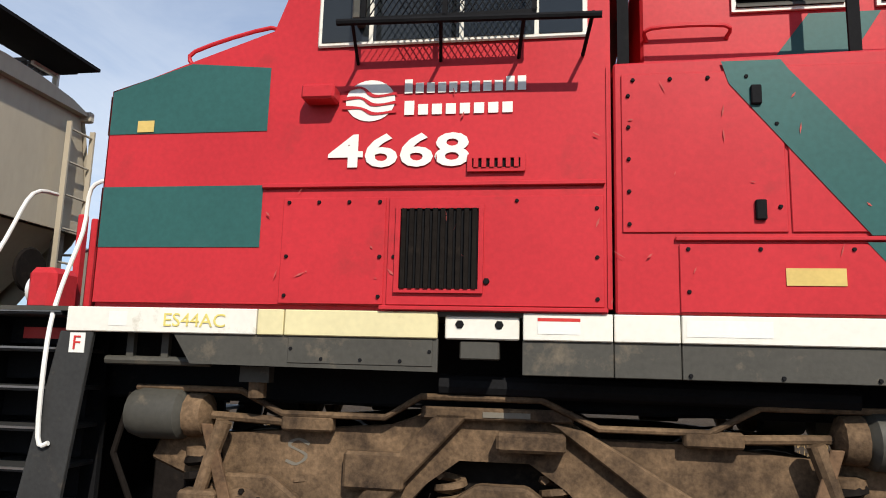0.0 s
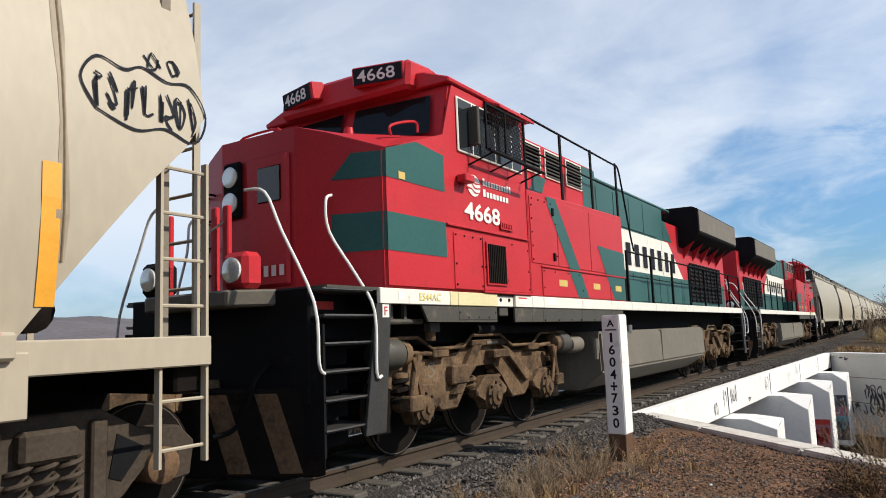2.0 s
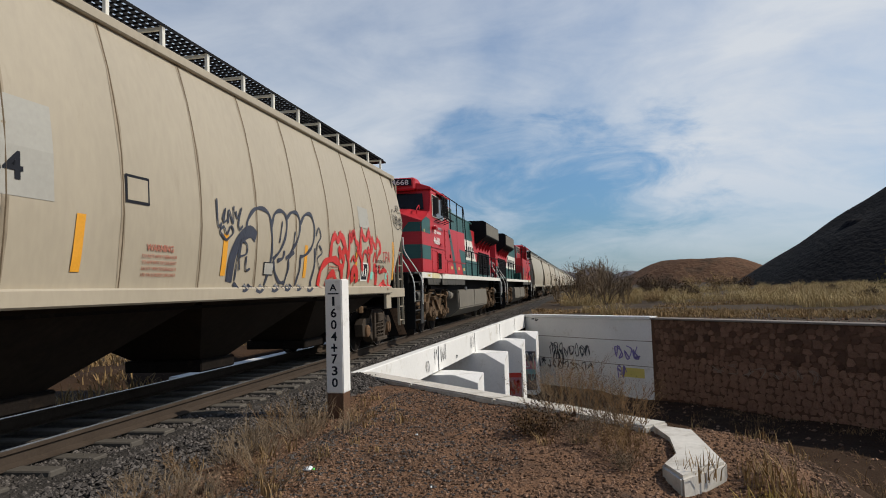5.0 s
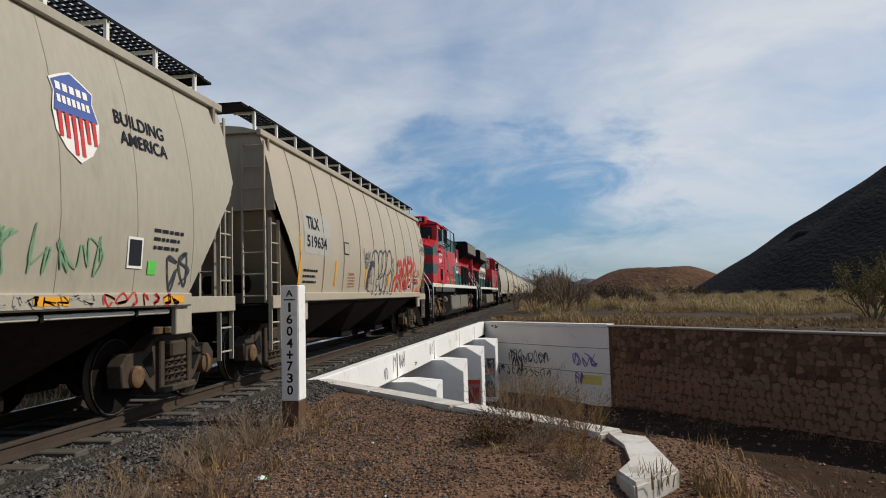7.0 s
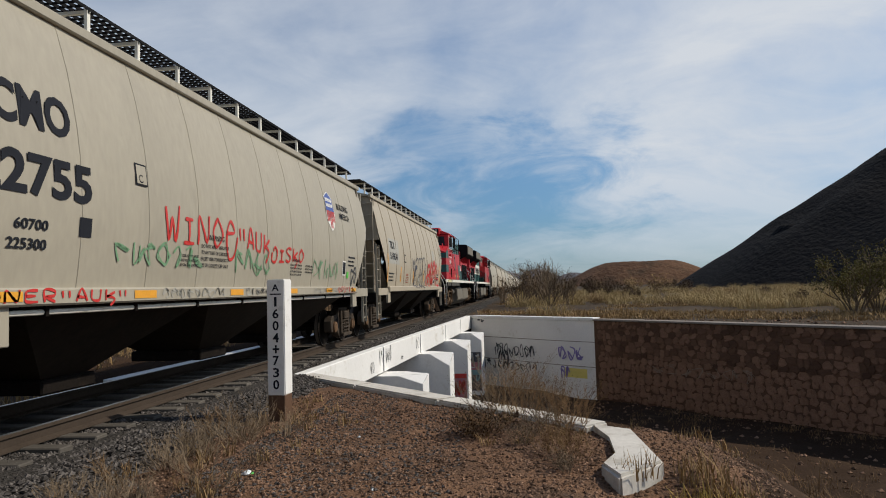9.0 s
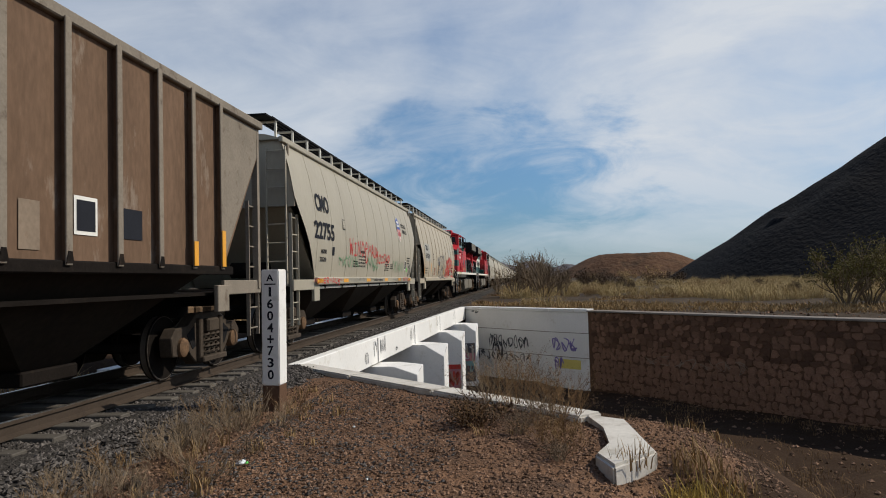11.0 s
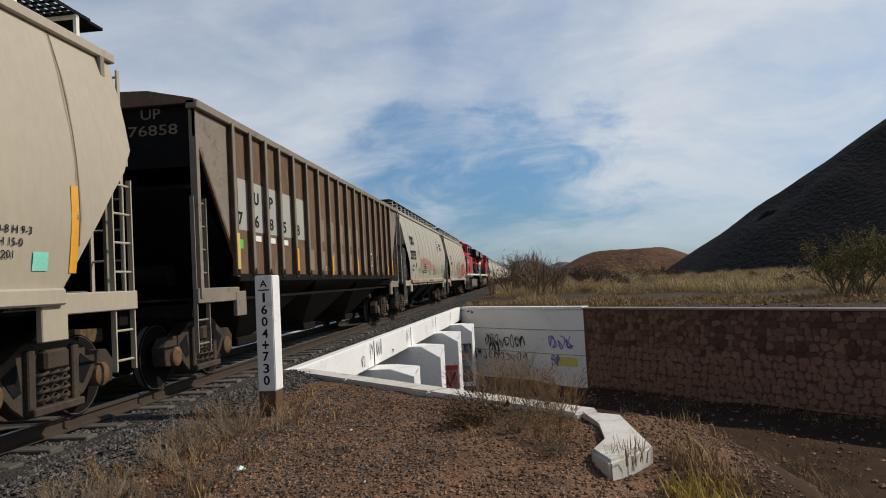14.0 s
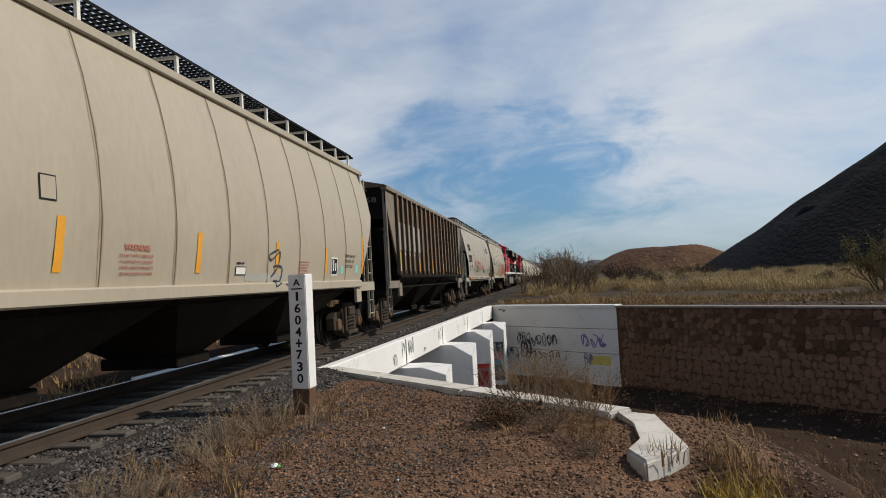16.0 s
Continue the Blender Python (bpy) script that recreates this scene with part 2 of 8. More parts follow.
# bay colour holds dirt and the shade under the cars, painted in
BAYSHADE = mat("dirty_shaded_hopper_slope", (0.026, 0.020, 0.015), 0.8, 0, 0.3, 1.0, 12, 0.1, (0.018, 0.014, 0.012), 0.45)
SPRAYRED = mat("red_spray_paint", (0.52, 0.035, 0.03), 0.45, 0, 0.12, 3, 30, 0)
REDPRINT = mat("red_stencil", (0.42, 0.16, 0.11), 0.5, 0, 0.1, 3, 30, 0)
SPRAYBLK = mat("black_spray_paint", (0.05, 0.055, 0.065), 0.45, 0, 0.12, 3, 30, 0)
SPRAYGRN = mat("green_spray_paint", (0.16, 0.30, 0.17), 0.5, 0, 0.12, 3, 30, 0)
SPRAYBLU = mat("violet_spray_paint", (0.22, 0.18, 0.42), 0.5, 0, 0.12, 3, 30, 0)
SPRAYPAL = mat("pale_spray_paint", (0.62, 0.62, 0.60), 0.5, 0, 0.1, 3, 30, 0)
BLUE = mat("shield_blue", (0.05, 0.09, 0.30), 0.5, 0, 0.08, 3, 30, 0)
LIME = mat("green_sticker", (0.10, 0.50, 0.08), 0.5, 0, 0.1, 3, 30, 0)
MINT = mat("mint_sticker", (0.22, 0.62, 0.50), 0.5, 0, 0.1, 3, 30, 0)
CHIP = mat("chipped_paint", (0.42, 0.09, 0.08), 0.7, 0, 0.3, 5, 40, 0)
LAMPGLASS = mat("lamp_lens", (0.75, 0.78, 0.76), 0.12, 0.3, 0.1, 10, 40, 0.05)
CONCW = mat("whitewashed_concrete", (0.74, 0.73, 0.70), 0.8, 0, 0.07, 0.8, 14, 0.18, (0.50, 0.46, 0.38), 0.28)
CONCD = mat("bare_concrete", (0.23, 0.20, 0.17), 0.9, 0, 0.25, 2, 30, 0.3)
COPING = mat("worn_coping_concrete", (0.58, 0.55, 0.49), 0.85, 0, 0.12, 1.6, 20, 0.3, (0.30, 0.26, 0.20), 0.5)
PALEWASH = mat("yellow_tinted_white", (0.66, 0.59, 0.34), 0.5, 0, 0.08, 2, 25, 0.05, (0.45, 0.38, 0.2), 0.25)
POSTW = mat("post_whitewash", (0.76, 0.75, 0.72), 0.8, 0, 0.06, 3, 40, 0.25, (0.52, 0.50, 0.46), 0.3)
STONE = mat("masonry_stone", (0.150, 0.086, 0.056), 0.9, 0, 0.3, 3, 22, 0.5, (0.09, 0.055, 0.04), 0.35, per_object=0.5)
MORTAR = mat("masonry_mortar", (0.112, 0.065, 0.042), 0.95, 0, 0.2, 2, 30, 0.4)
SOIL = mat("gravelly_soil", (0.160, 0.090, 0.053), 0.95, 0, 0.62, 1.1, 34, 1.0, (0.075, 0.053, 0.040), 0.62, height=0.03)
# stream bed soil, darkened so its colour carries the channel's shade
BEDSHADE = mat("dry_bed_with_shade", (0.042, 0.025, 0.015), 0.95, 0, 0.35, 0.5, 14, 0.8, (0.075, 0.05, 0.027), 0.35, height=0.04)
FIELD = mat("dry_grass_field", (0.064, 0.047, 0.032), 0.95, 0, 0.45, 0.12, 4, 0.8, (0.040, 0.031, 0.024), 0.5, height=0.1)
BALLAST = mat("track_ballast", (0.050, 0.045, 0.040), 0.9, 0, 0.45, 2.5, 28, 0.9, (0.03, 0.027, 0.025), 0.5, height=0.04)
TIE = mat("concrete_sleeper", (0.105, 0.094, 0.08), 0.9, 0, 0.2, 3, 30, 0.25, (0.07, 0.06, 0.05), 0.35, per_object=0.2)
RAILRUST = mat("rusty_rail_web", (0.062, 0.047, 0.036), 0.8, 0.2, 0.2, 3, 30, 0.2)
SLAG = mat("black_slag", (0.011, 0.0105, 0.011), 0.95, 0, 0.4, 0.05, 0.9, 0.8, (0.018, 0.016, 0.015), 0.4, height=0.4)
MESA = mat("brown_mesa_ground", (0.110, 0.060, 0.035), 0.95, 0, 0.5, 0.035, 0.35, 1.0, (0.042, 0.038, 0.026), 0.62, height=1.0)
# grey-blue haze of the distance, mixed into the hills' own colour
FARHILL = mat("distant_hill_haze", (0.13, 0.12, 0.125), 1.0, 0, 0.25, 0.01, 0.1, 0.3)
STRAW = mat("dry_straw", (0.30, 0.20, 0.095), 0.9, 0, 0.35, 1.5, 30, 0)
TUFT = mat("yellow_bunch_grass", (0.42, 0.315, 0.155), 0.9, 0, 0.3, 0.6, 20, 0)
TWIG = mat("dry_twigs", (0.165, 0.122, 0.08), 0.9, 0, 0.35, 1.5, 30, 0)
BROWNWEED = mat("brown_weed_stems", (0.21, 0.130, 0.066), 0.9, 0, 0.4, 1.5, 30, 0)
PALESTEM = mat("bleached_stems", (0.27, 0.20, 0.13), 0.9, 0, 0.3, 1.5, 30, 0)
GOLD = mat("golden_dry_grass", (0.46, 0.33, 0.09), 0.9, 0, 0.3, 1.5, 30, 0)
SEAMSTAIN = mat("rusty_seam_bleed", (0.275, 0.225, 0.16), 0.6, 0, 0.3, 2.5, 20, 0, (0.36, 0.31, 0.23), 0.5, (1, 1, 0.3))
SPRAYSLATE = mat("slate_blue_spray_paint", (0.042, 0.047, 0.066), 0.5, 0, 0.15, 3, 30, 0)
WEED = mat("dark_tumbleweed", (0.075, 0.050, 0.032), 0.95, 0, 0.3, 3, 30, 0)
LEAF = mat("dusty_green_leaf", (0.120, 0.100, 0.032), 0.8, 0, 0.35, 2, 30, 0)
PEBBLE = mat("loose_pebbles", (0.172, 0.105, 0.068), 0.9, 0, 0.3, 9, 60, 0.2, per_island=0.75)
BALSTONE = mat("ballast_stones", (0.088, 0.078, 0.070), 0.9, 0, 0.3, 9, 60, 0.2, per_island=0.6)
PLASTIC = mat("crumpled_plastic", (0.62, 0.66, 0.66), 0.25, 0, 0.3, 20, 60, 0.2)


# ---- mesh helpers ----
def box(bm, x0, x1, y0, y1, z0, z1):
    v = [bm.verts.new((x, y, z)) for x in (x0, x1) for y in (y0, y1) for z in (z0, z1)]
    for f in ((0, 1, 3, 2), (4, 6, 7, 5), (0, 4, 5, 1), (2, 3, 7, 6), (0, 2, 6, 4), (1, 5, 7, 3)):
        bm.faces.new([v[i] for i in f])
    return bm


def prism(bm, pts, a, b, axis="y"):
    """Extrude a polygon between a and b. Points: (x, z) for axis y, (x, y) for axis z, (y, z) for axis x."""
    def put(p, k):
        return {"y": (p[0], k, p[1]), "z": (p[0], p[1], k), "x": (k, p[0], p[1])}[axis]
    lo = [bm.verts.new(put(p, a)) for p in pts]
    hi = [bm.verts.new(put(p, b)) for p in pts]
    n = len(pts)
    bm.faces.new(lo), bm.faces.new(hi[::-1])
    for i in range(n):
        bm.faces.new((lo[i], hi[i], hi[(i + 1) % n], lo[(i + 1) % n]))
    return bm


def tube(bm, pts, r, n=8, r2=None):
    """A round bar along a polyline."""
    pts = [Vector(p) for p in pts]
    rings = []
    for i, p in enumerate(pts):
        d = (pts[min(i + 1, len(pts) - 1)] - pts[max(i - 1, 0)]).normalized()
        a = d.orthogonal().normalized() if not rings else (last - d * last.dot(d)).normalized()
        last = a
        c = d.cross(a)
        rr = r if r2 is None else r + (r2 - r) * i / (len(pts) - 1)
        rings.append([bm.verts.new(p + (a * math.cos(k * 2 * math.pi / n) + c * math.sin(k * 2 * math.pi / n)) * rr) for k in range(n)])
    for u, w in zip(rings, rings[1:]):
        for k in range(n):
            bm.faces.new((u[k], u[(k + 1) % n], w[(k + 1) % n], w[k]))
    bm.faces.new(rings[0][::-1]), bm.faces.new(rings[-1])
    return bm


def lathe(bm, c, axis, prof, n=20, caps=True):
    """Rings of (distance along the axis, radius) round the axis x, y or z through c."""
    rings = []
    for d, r in prof:
        ring = []
        for k in range(n):
            u, w = r * math.cos(2 * math.pi * k / n), r * math.sin(2 * math.pi * k / n)
            o = {"x": (d, u, w), "y": (u, d, w), "z": (u, w, d)}[axis]
            ring.append(bm.verts.new((c[0] + o[0], c[1] + o[1], c[2] + o[2])))
        rings.append(ring)
    for u, w in zip(rings, rings[1:]):
        for k in range(n):
            bm.faces.new((u[k], u[(k + 1) % n], w[(k + 1) % n], w[k]))
    if caps:
        bm.faces.new(rings[0][::-1]), bm.faces.new(rings[-1])
    return bm


def bev(bm, w, seg=1):
    bmesh.ops.bevel(bm, geom=list(bm.edges), offset=w, segments=seg, affect="EDGES", clamp_overlap=True)
    return bm


def mesh_of(name, bm, material, smooth=False):
    bmesh.ops.recalc_face_normals(bm, faces=bm.faces)
    me = bpy.data.meshes.new(name)
    bm.to_mesh(me)
    bm.free()
    me.materials.append(material)
    if smooth:
        me.shade_smooth()
        me.set_sharp_from_angle(angle=radians(35))
    return me


def part(name, bm, material, parent, label="", smooth=False):
    """One mesh object under a thing or under a part."""
    ob = new(name, mesh_of(name, bm, material, smooth))
    ob.parent = parent
    if label:
        ob["label"] = label
    return ob


def thing(name, label, category, at=(0, 0, 0), group="", kind=""):
    ob = new(name)
    ob.empty_display_size = 0.2
    ob.location = at
    return tagged(ob, label, category, group, kind)


def solid(name, bm, material, label, category, at=(0, 0, 0), group="", kind="", smooth=False):
    ob = new(name, mesh_of(name, bm, material, smooth))
    ob.location = at
    return tagged(ob, label, category, group, kind)


def B():
    return bmesh.new()


def text_mesh(s, size, depth=0.003, spacing=1.0, bold=0.0, align="LEFT"):
    cu = bpy.data.curves.new("writing", "FONT")
    cu.body, cu.size, cu.extrude, cu.space_character, cu.offset, cu.align_x = s, size, depth, spacing, bold, align
    cu.resolution_u = 3
    ob = bpy.data.objects.new("writing", cu)
    scene.collection.objects.link(ob)
    dg = bpy.context.evaluated_depsgraph_get()
    me = bpy.data.meshes.new_from_object(ob.evaluated_get(dg))
    bpy.data.objects.remove(ob)
    return me


def text_part(name, s, width, height, at, material, parent, turn=(90, 0, 0), bold=0.0, lean=0.0, label=""):
    """Writing fitted into a width and height, its lower left corner at a place; facing -y by default."""
    me = text_mesh(s, 1.0, 0.002, 1.0, bold)
    xs, ys = [v.co.x for v in me.vertices], [v.co.y for v in me.vertices]
    sx, sy = width / (max(xs) - min(xs)), height / (max(ys) - min(ys))
    x0, y0 = min(xs), min(ys)
    m = pose(*at, *turn)
    for v in me.vertices:
        v.co = m @ Vector(((v.co.x - x0) * sx, (v.co.y - y0) * sy, v.co.z - lean * (v.co.y - y0) * sy))
    me.materials.clear(); me.materials.append(material)
    ob = new(name, me)
    ob.parent = parent
    if label:
        ob["label"] = label
    return ob


def spline(pts, n=5):
    """A smooth line through points."""
    p = [Vector(a) for a in pts]
    p = [p[0]] + p + [p[-1]]
    out = []
    for i in range(1, len(p) - 2):
        for k in range(n):
            t = k / n
            out.append(0.5 * (2 * p[i] + (p[i + 1] - p[i - 1]) * t + (2 * p[i - 1] - 5 * p[i] + 4 * p[i + 1] - p[i + 2]) * t * t
                              + (3 * p[i] - p[i - 1] - 3 * p[i + 1] + p[i + 2]) * t ** 3))
    out.append(p[-2])
    return out


def ribbon(bm, pts, w, surf):
    """A painted stroke of width w along 2D points, laid on the surface surf(u, v) -> place."""
    pts = spline(pts)
    rows = []
    for i, p in enumerate(pts):
        d = pts[min(i + 1, len(pts) - 1)] - pts[max(i - 1, 0)]
        d = Vector((-d.y, d.x)).normalized() if d.length > 1e-6 else Vector((0, 1))
        ww = w * (0.85 + 0.2 * math.sin(i * 0.9)) if w < 0.15 else w
        rows.append([bm.verts.new(surf(*(p + d * ww / 2))), bm.verts.new(surf(*(p - d * ww / 2)))])
    for a, b in zip(rows, rows[1:]):
        bm.faces.new((a[0], a[1], b[1], b[0]))


def patch(bm, u0, u1, v0, v1, surf, nv=4, lean=0.0):
    """A thin panel laid on a side."""
    rows = []
    for i in range(nv + 1):
        v = v0 + (v1 - v0) * i / nv
        du = lean * (v - v0)
        rows.append([bm.verts.new(surf(u0 + du, v)), bm.verts.new(surf(u1 + du, v))])
    for a, b in zip(rows, rows[1:]):
        bm.faces.new((a[0], a[1], b[1], b[0]))
    return bm


GLYPHS = {                                        # hand-sprayed capitals, as strokes in a unit box
    "W": (((0, 1), (0.2, 0), (0.45, 0.7), (0.7, 0), (1, 1.1)),), "I": (((0.2, 0.75), (0.8, 0.75)), ((0.5, 0.75), (0.5, 0)), ((0.1, 0), (0.9, 0))),
    "N": (((0, 0), (0.1, 0.95), (0.75, 0.1), (0.95, 1)),), "O": (((0.5, 1), (0.05, 0.5), (0.4, 0), (0.95, 0.45), (0.5, 1)),),
    "S": (((0.95, 0.9), (0.4, 1), (0.1, 0.7), (0.8, 0.35), (0.6, 0), (0, 0.1)),), "J": (((0.5, 0.9), (0.95, 1), (0.8, 0.3), (0.1, -0.4)),),
    "A": (((0.05, 0), (0.5, 1.1), (0.95, 0)), ((0.1, 0.4), (0.8, 0.3))), "U": (((0.1, 1), (0.1, 0.15), (0.75, 0.05), (0.9, 1)),),
    "K": (((0.15, 1), (0.1, 0)), ((0.95, 0.75), (0.15, 0.3)), ((0.15, 0.4), (0.95, 0.1), (0.5, -0.5))), '"': (((0.2, 0.9), (0.25, 0.3)), ((0.75, 0.9), (0.75, 0.3))),
    "D": (((0.1, 0.6), (0.1, 0.05), (0.7, 0), (0.95, 0.6), (0.55, 1), (0.3, 0.7)),), "C": (((0.95, 0.85), (0.5, 1), (0.08, 0.5), (0.5, 0.02), (0.98, 0.2)),),
    "E": (((0.9, 0.95), (0.2, 0.9), (0.1, 0.5), (0.12, 0.08), (0.9, 0.05)), ((0.12, 0.5), (0.75, 0.52))), "L": (((0.15, 1), (0.1, 0), (0.9, 0.05)),),
    "R": (((0.15, 0.0), (0.12, 1.0), (0.85, 0.9), (0.8, 0.5), (0.2, 0.45), (0.9, 0.0)),), "e": (((0.1, 0.55), (0.9, 0.62), (0.5, 1.0), (0.08, 0.4), (0.4, -0.35), (0.95, -0.2), (1.2, 0.45)),),
    "T": (((0.0, 0.95), (1.0, 1.0)), ((0.5, 0.98), (0.45, 0.0))), "P": (((0.15, 0.0), (0.12, 1.0), (0.85, 0.9), (0.8, 0.5), (0.15, 0.45)),),
    "B": (((0.12, 0.03), (0.12, 0.95), (0.8, 0.85), (0.75, 0.58), (0.2, 0.5), (0.9, 0.35), (0.75, 0.05), (0.12, 0.03)),)}


def sprayed_word(parent, word, u0, u1, v0, v1, w, surf, material, label, drop=0.0):
    """A word sprayed by hand, one stroke after another; drop: how far it sinks along its length."""
    step = (u1 - u0) / len(word)
    for i, ch in enumerate(word):
        for line in GLYPHS.get(ch, ()):
            bm = B()
            ribbon(bm, [(u0 + step * (i + 0.08 + 0.8 * a), v0 - drop * i / len(word) + (v1 - v0) * b) for a, b in line], w, surf)
            part("graffiti", bm, material, parent, label)


def scribble(parent, u0, u1, v0, v1, letters, w, surf, rnd, material, label="sprayed scrawl"):
    """A run of looping spray-paint letters that cannot be read, each a stroke of its own."""
    step = (u1 - u0) / letters
    for i in range(letters):
        c = Vector((u0 + (i + 0.5) * step, (v0 + v1) / 2))
        a = rnd.uniform(0, 6.283)
        turn = rnd.choice((-1, 1))
        pts = []
        for _ in range(rnd.randint(5, 8)):
            pts.append((c.x + step * 0.52 * math.cos(a) * rnd.uniform(0.5, 1.1), c.y + (v1 - v0) * 0.5 * math.sin(a) * rnd.uniform(0.7, 1.1)))
            a += turn * rnd.uniform(1.2, 2.6)
            turn = turn if rnd.random() < 0.45 else -turn
        bm = B()
        ribbon(bm, pts, w, surf)
        part("graffiti", bm, material, parent, label)


# ---- the ground, one sheet to the horizon ----
TRACK_Y = 6.07
GROUND, BEDZ = -0.34, -4.1
WING_A, WING_B = Vector((14.3, 4.9)), Vector((8.55, -1.1))     # inner wing wall line, beside the channel
FAR = [Vector((43.5, 9.0)), Vector((41.83, 3.49)), Vector((36.63, -1.21)), Vector((35.0, -2.98)), Vector((24.56, -11.45)), Vector((4.0, -28.0))]


def smooth01(t):
    t = min(1.0, max(0.0, t))
    return t * t * (3 - 2 * t)


def far_gap(x, y):
    """How far a place lies on the channel's side of the far wall (negative: behind it)."""
    best = 1e9
    for a, b in zip(FAR, FAR[1:]):
        d = b - a
        k = ((x - a.x) * d.x + (y - a.y) * d.y) / d.length_squared
        lo, hi = (0, 1)
        k = min(hi, max(lo, k))
        q = a + d * k
        s = math.hypot(x - q.x, y - q.y)
        side = d.x * (y - a.y) - d.y * (x - a.x)
        if s < abs(best):
            best = s if side < 0 else -s
    return best


def height(x, y):
    n = noise.noise(Vector((x * 0.35, y * 0.35, 0))) * 0.05 + noise.noise(Vector((x * 1.6, y * 1.6, 3))) * 0.025
    far = math.hypot(x, y)
    base = GROUND + n - 0.24 * math.exp(-((x - 6.2) ** 2 + (y + 1.35) ** 2) / 0.45)   # washed out by the end block
    if y > 7.6:                                   # beyond the track
        base -= 0.35 * smooth01((y - 7.6) / 3)
    if far > 60:
        base += (far - 60) * 0.0012 + noise.noise(Vector((x * 0.02, y * 0.02, 7))) * 0.5 * smooth01((far - 60) / 60)
    d = (WING_A - WING_B).normalized()
    nn = Vector((d.y, -d.x))
    rel = Vector((x, y)) - WING_B
    along, across = rel.dot(d), rel.dot(nn)
    if 4.4 <= y <= 14:                            # under the bridge
        near = x - 14.6
        along = 1.0
    elif y > 14:
        near = x - 14.6 - (y - 14) * 0.2
        along = -8
    else:
        near = across
    fg = far_gap(x, y) if y < 9 else 43.5 - x
    if y < -1.3 and x > -3:                       # the bank past the end of the wing wall
        near = max(near, (-1.3 - y) * 0.9 * smooth01((x + 3) / 8))
        along = min(along, -0.5)
    if near > 0 and fg > -0.5:
        if along > 0:
            k = smooth01(near / 0.25)
        else:
            k = smooth01((near + 0.1) / 5.2)
        if y > 14:
            k = smooth01(near / 6)
        if y > 10.5:                              # the bank beyond the bridge
            k *= 1 - smooth01((y - 10.5) / 3.0)
        k = min(k, smooth01((fg + 0.48) / 0.3)) if y < 9 else min(k, smooth01(fg / 1.0))
        bedn = noise.noise(Vector((x * 0.25, y * 0.25, 11))) * 0.25 + noise.noise(Vector((x * 1.1, y * 1.1, 12))) * 0.07
        return base * (1 - k) + (BEDZ + bedn + 0.02 * (36 - x)) * k
    return base


def steps(*spans):
    out = []
    for a, b, s in spans:
        k = max(1, round((b - a) / s))
        out += [a + (b - a) * i / k for i in range(k)]
    return out + [spans[-1][1]]


def build_ground():
    xs = steps((-1500, -300, 200), (-300, -40, 26), (-40, 0, 2), (0, 4, 0.4), (4, 15, 0.14), (15, 23, 0.25), (23, 46, 0.3), (46, 90, 1.5), (90, 300, 8), (300, 2600, 150))
    ys = steps((-2000, -300, 170), (-300, -60, 16), (-60, -28, 1.5), (-28, -6, 0.4), (-6, 6, 0.14), (6, 16, 0.5), (16, 60, 3), (60, 300, 24), (300, 2000, 170))
    verts = [(x, y, height(x, y)) for x in xs for y in ys]
    n = len(ys)
    faces = [(i * n + j, (i + 1) * n + j, (i + 1) * n + j + 1, i * n + j + 1) for i in range(len(xs) - 1) for j in range(n - 1)]
    me = bpy.data.meshes.new("ground")
    me.from_pydata(verts, [], faces)
    for m in (SOIL, BEDSHADE, FIELD):
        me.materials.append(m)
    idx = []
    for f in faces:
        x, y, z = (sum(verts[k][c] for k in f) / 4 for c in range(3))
        # low ground in the channel takes the soil with shade painted in
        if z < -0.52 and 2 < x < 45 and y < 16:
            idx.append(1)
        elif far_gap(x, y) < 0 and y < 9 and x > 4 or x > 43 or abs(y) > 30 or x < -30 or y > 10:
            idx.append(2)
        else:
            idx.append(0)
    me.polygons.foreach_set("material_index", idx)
    me.shade_smooth()
    tagged(new("ground", me), "brown gravelly soil with a dry stream channel and straw-coloured field", "ground", kind="structure")


build_ground()


# ---- hills ----
def mound(name, cx, cy, rx, ry, h, material, label, flat=0.0, rough=0.12, power=1.0, rings=40, spokes=72, seed=0, base=-1.0):
    verts, faces = [(cx, cy, base + h)], []
    for i in range(1, rings + 1):
        r = i / rings
        for k in range(spokes):
            a = 2 * math.pi * k / spokes
            prof = (1 - max(0, (r - flat) / (1 - flat)) ** power) if r > flat else 1.0
            wob = 1 + rough * noise.noise(Vector((math.cos(a) * 2, math.sin(a) * 2, seed)))
            z = h * prof + h * rough * 0.35 * noise.noise(Vector((r * 6 * math.cos(a), r * 6 * math.sin(a), seed + 5))) * (1 - r * r)
            z += h * rough * 0.25 * noise.noise(Vector((math.cos(a) * 9, math.sin(a) * 9, seed + 8 + r * 2))) * r * (1 - r) * 4
            verts.append((cx + rx * r * wob * math.cos(a), cy + ry * r * wob * math.sin(a), base + z))
    for k in range(spokes):
        faces.append((0, 1 + k, 1 + (k + 1) % spokes))
        for i in range(rings - 1):
            a = 1 + i * spokes
            faces.append((a + k, a + spokes + k, a + spokes + (k + 1) % spokes, a + (k + 1) % spokes))
    me = bpy.data.meshes.new(name)
    me.from_pydata(verts, [], faces)
    me.materials.append(material)
    me.shade_smooth()
    return tagged(new(name, me), label, "hill", kind="structure")


def polar(az, dist):
    return dist * math.cos(radians(az)), dist * math.sin(radians(az))


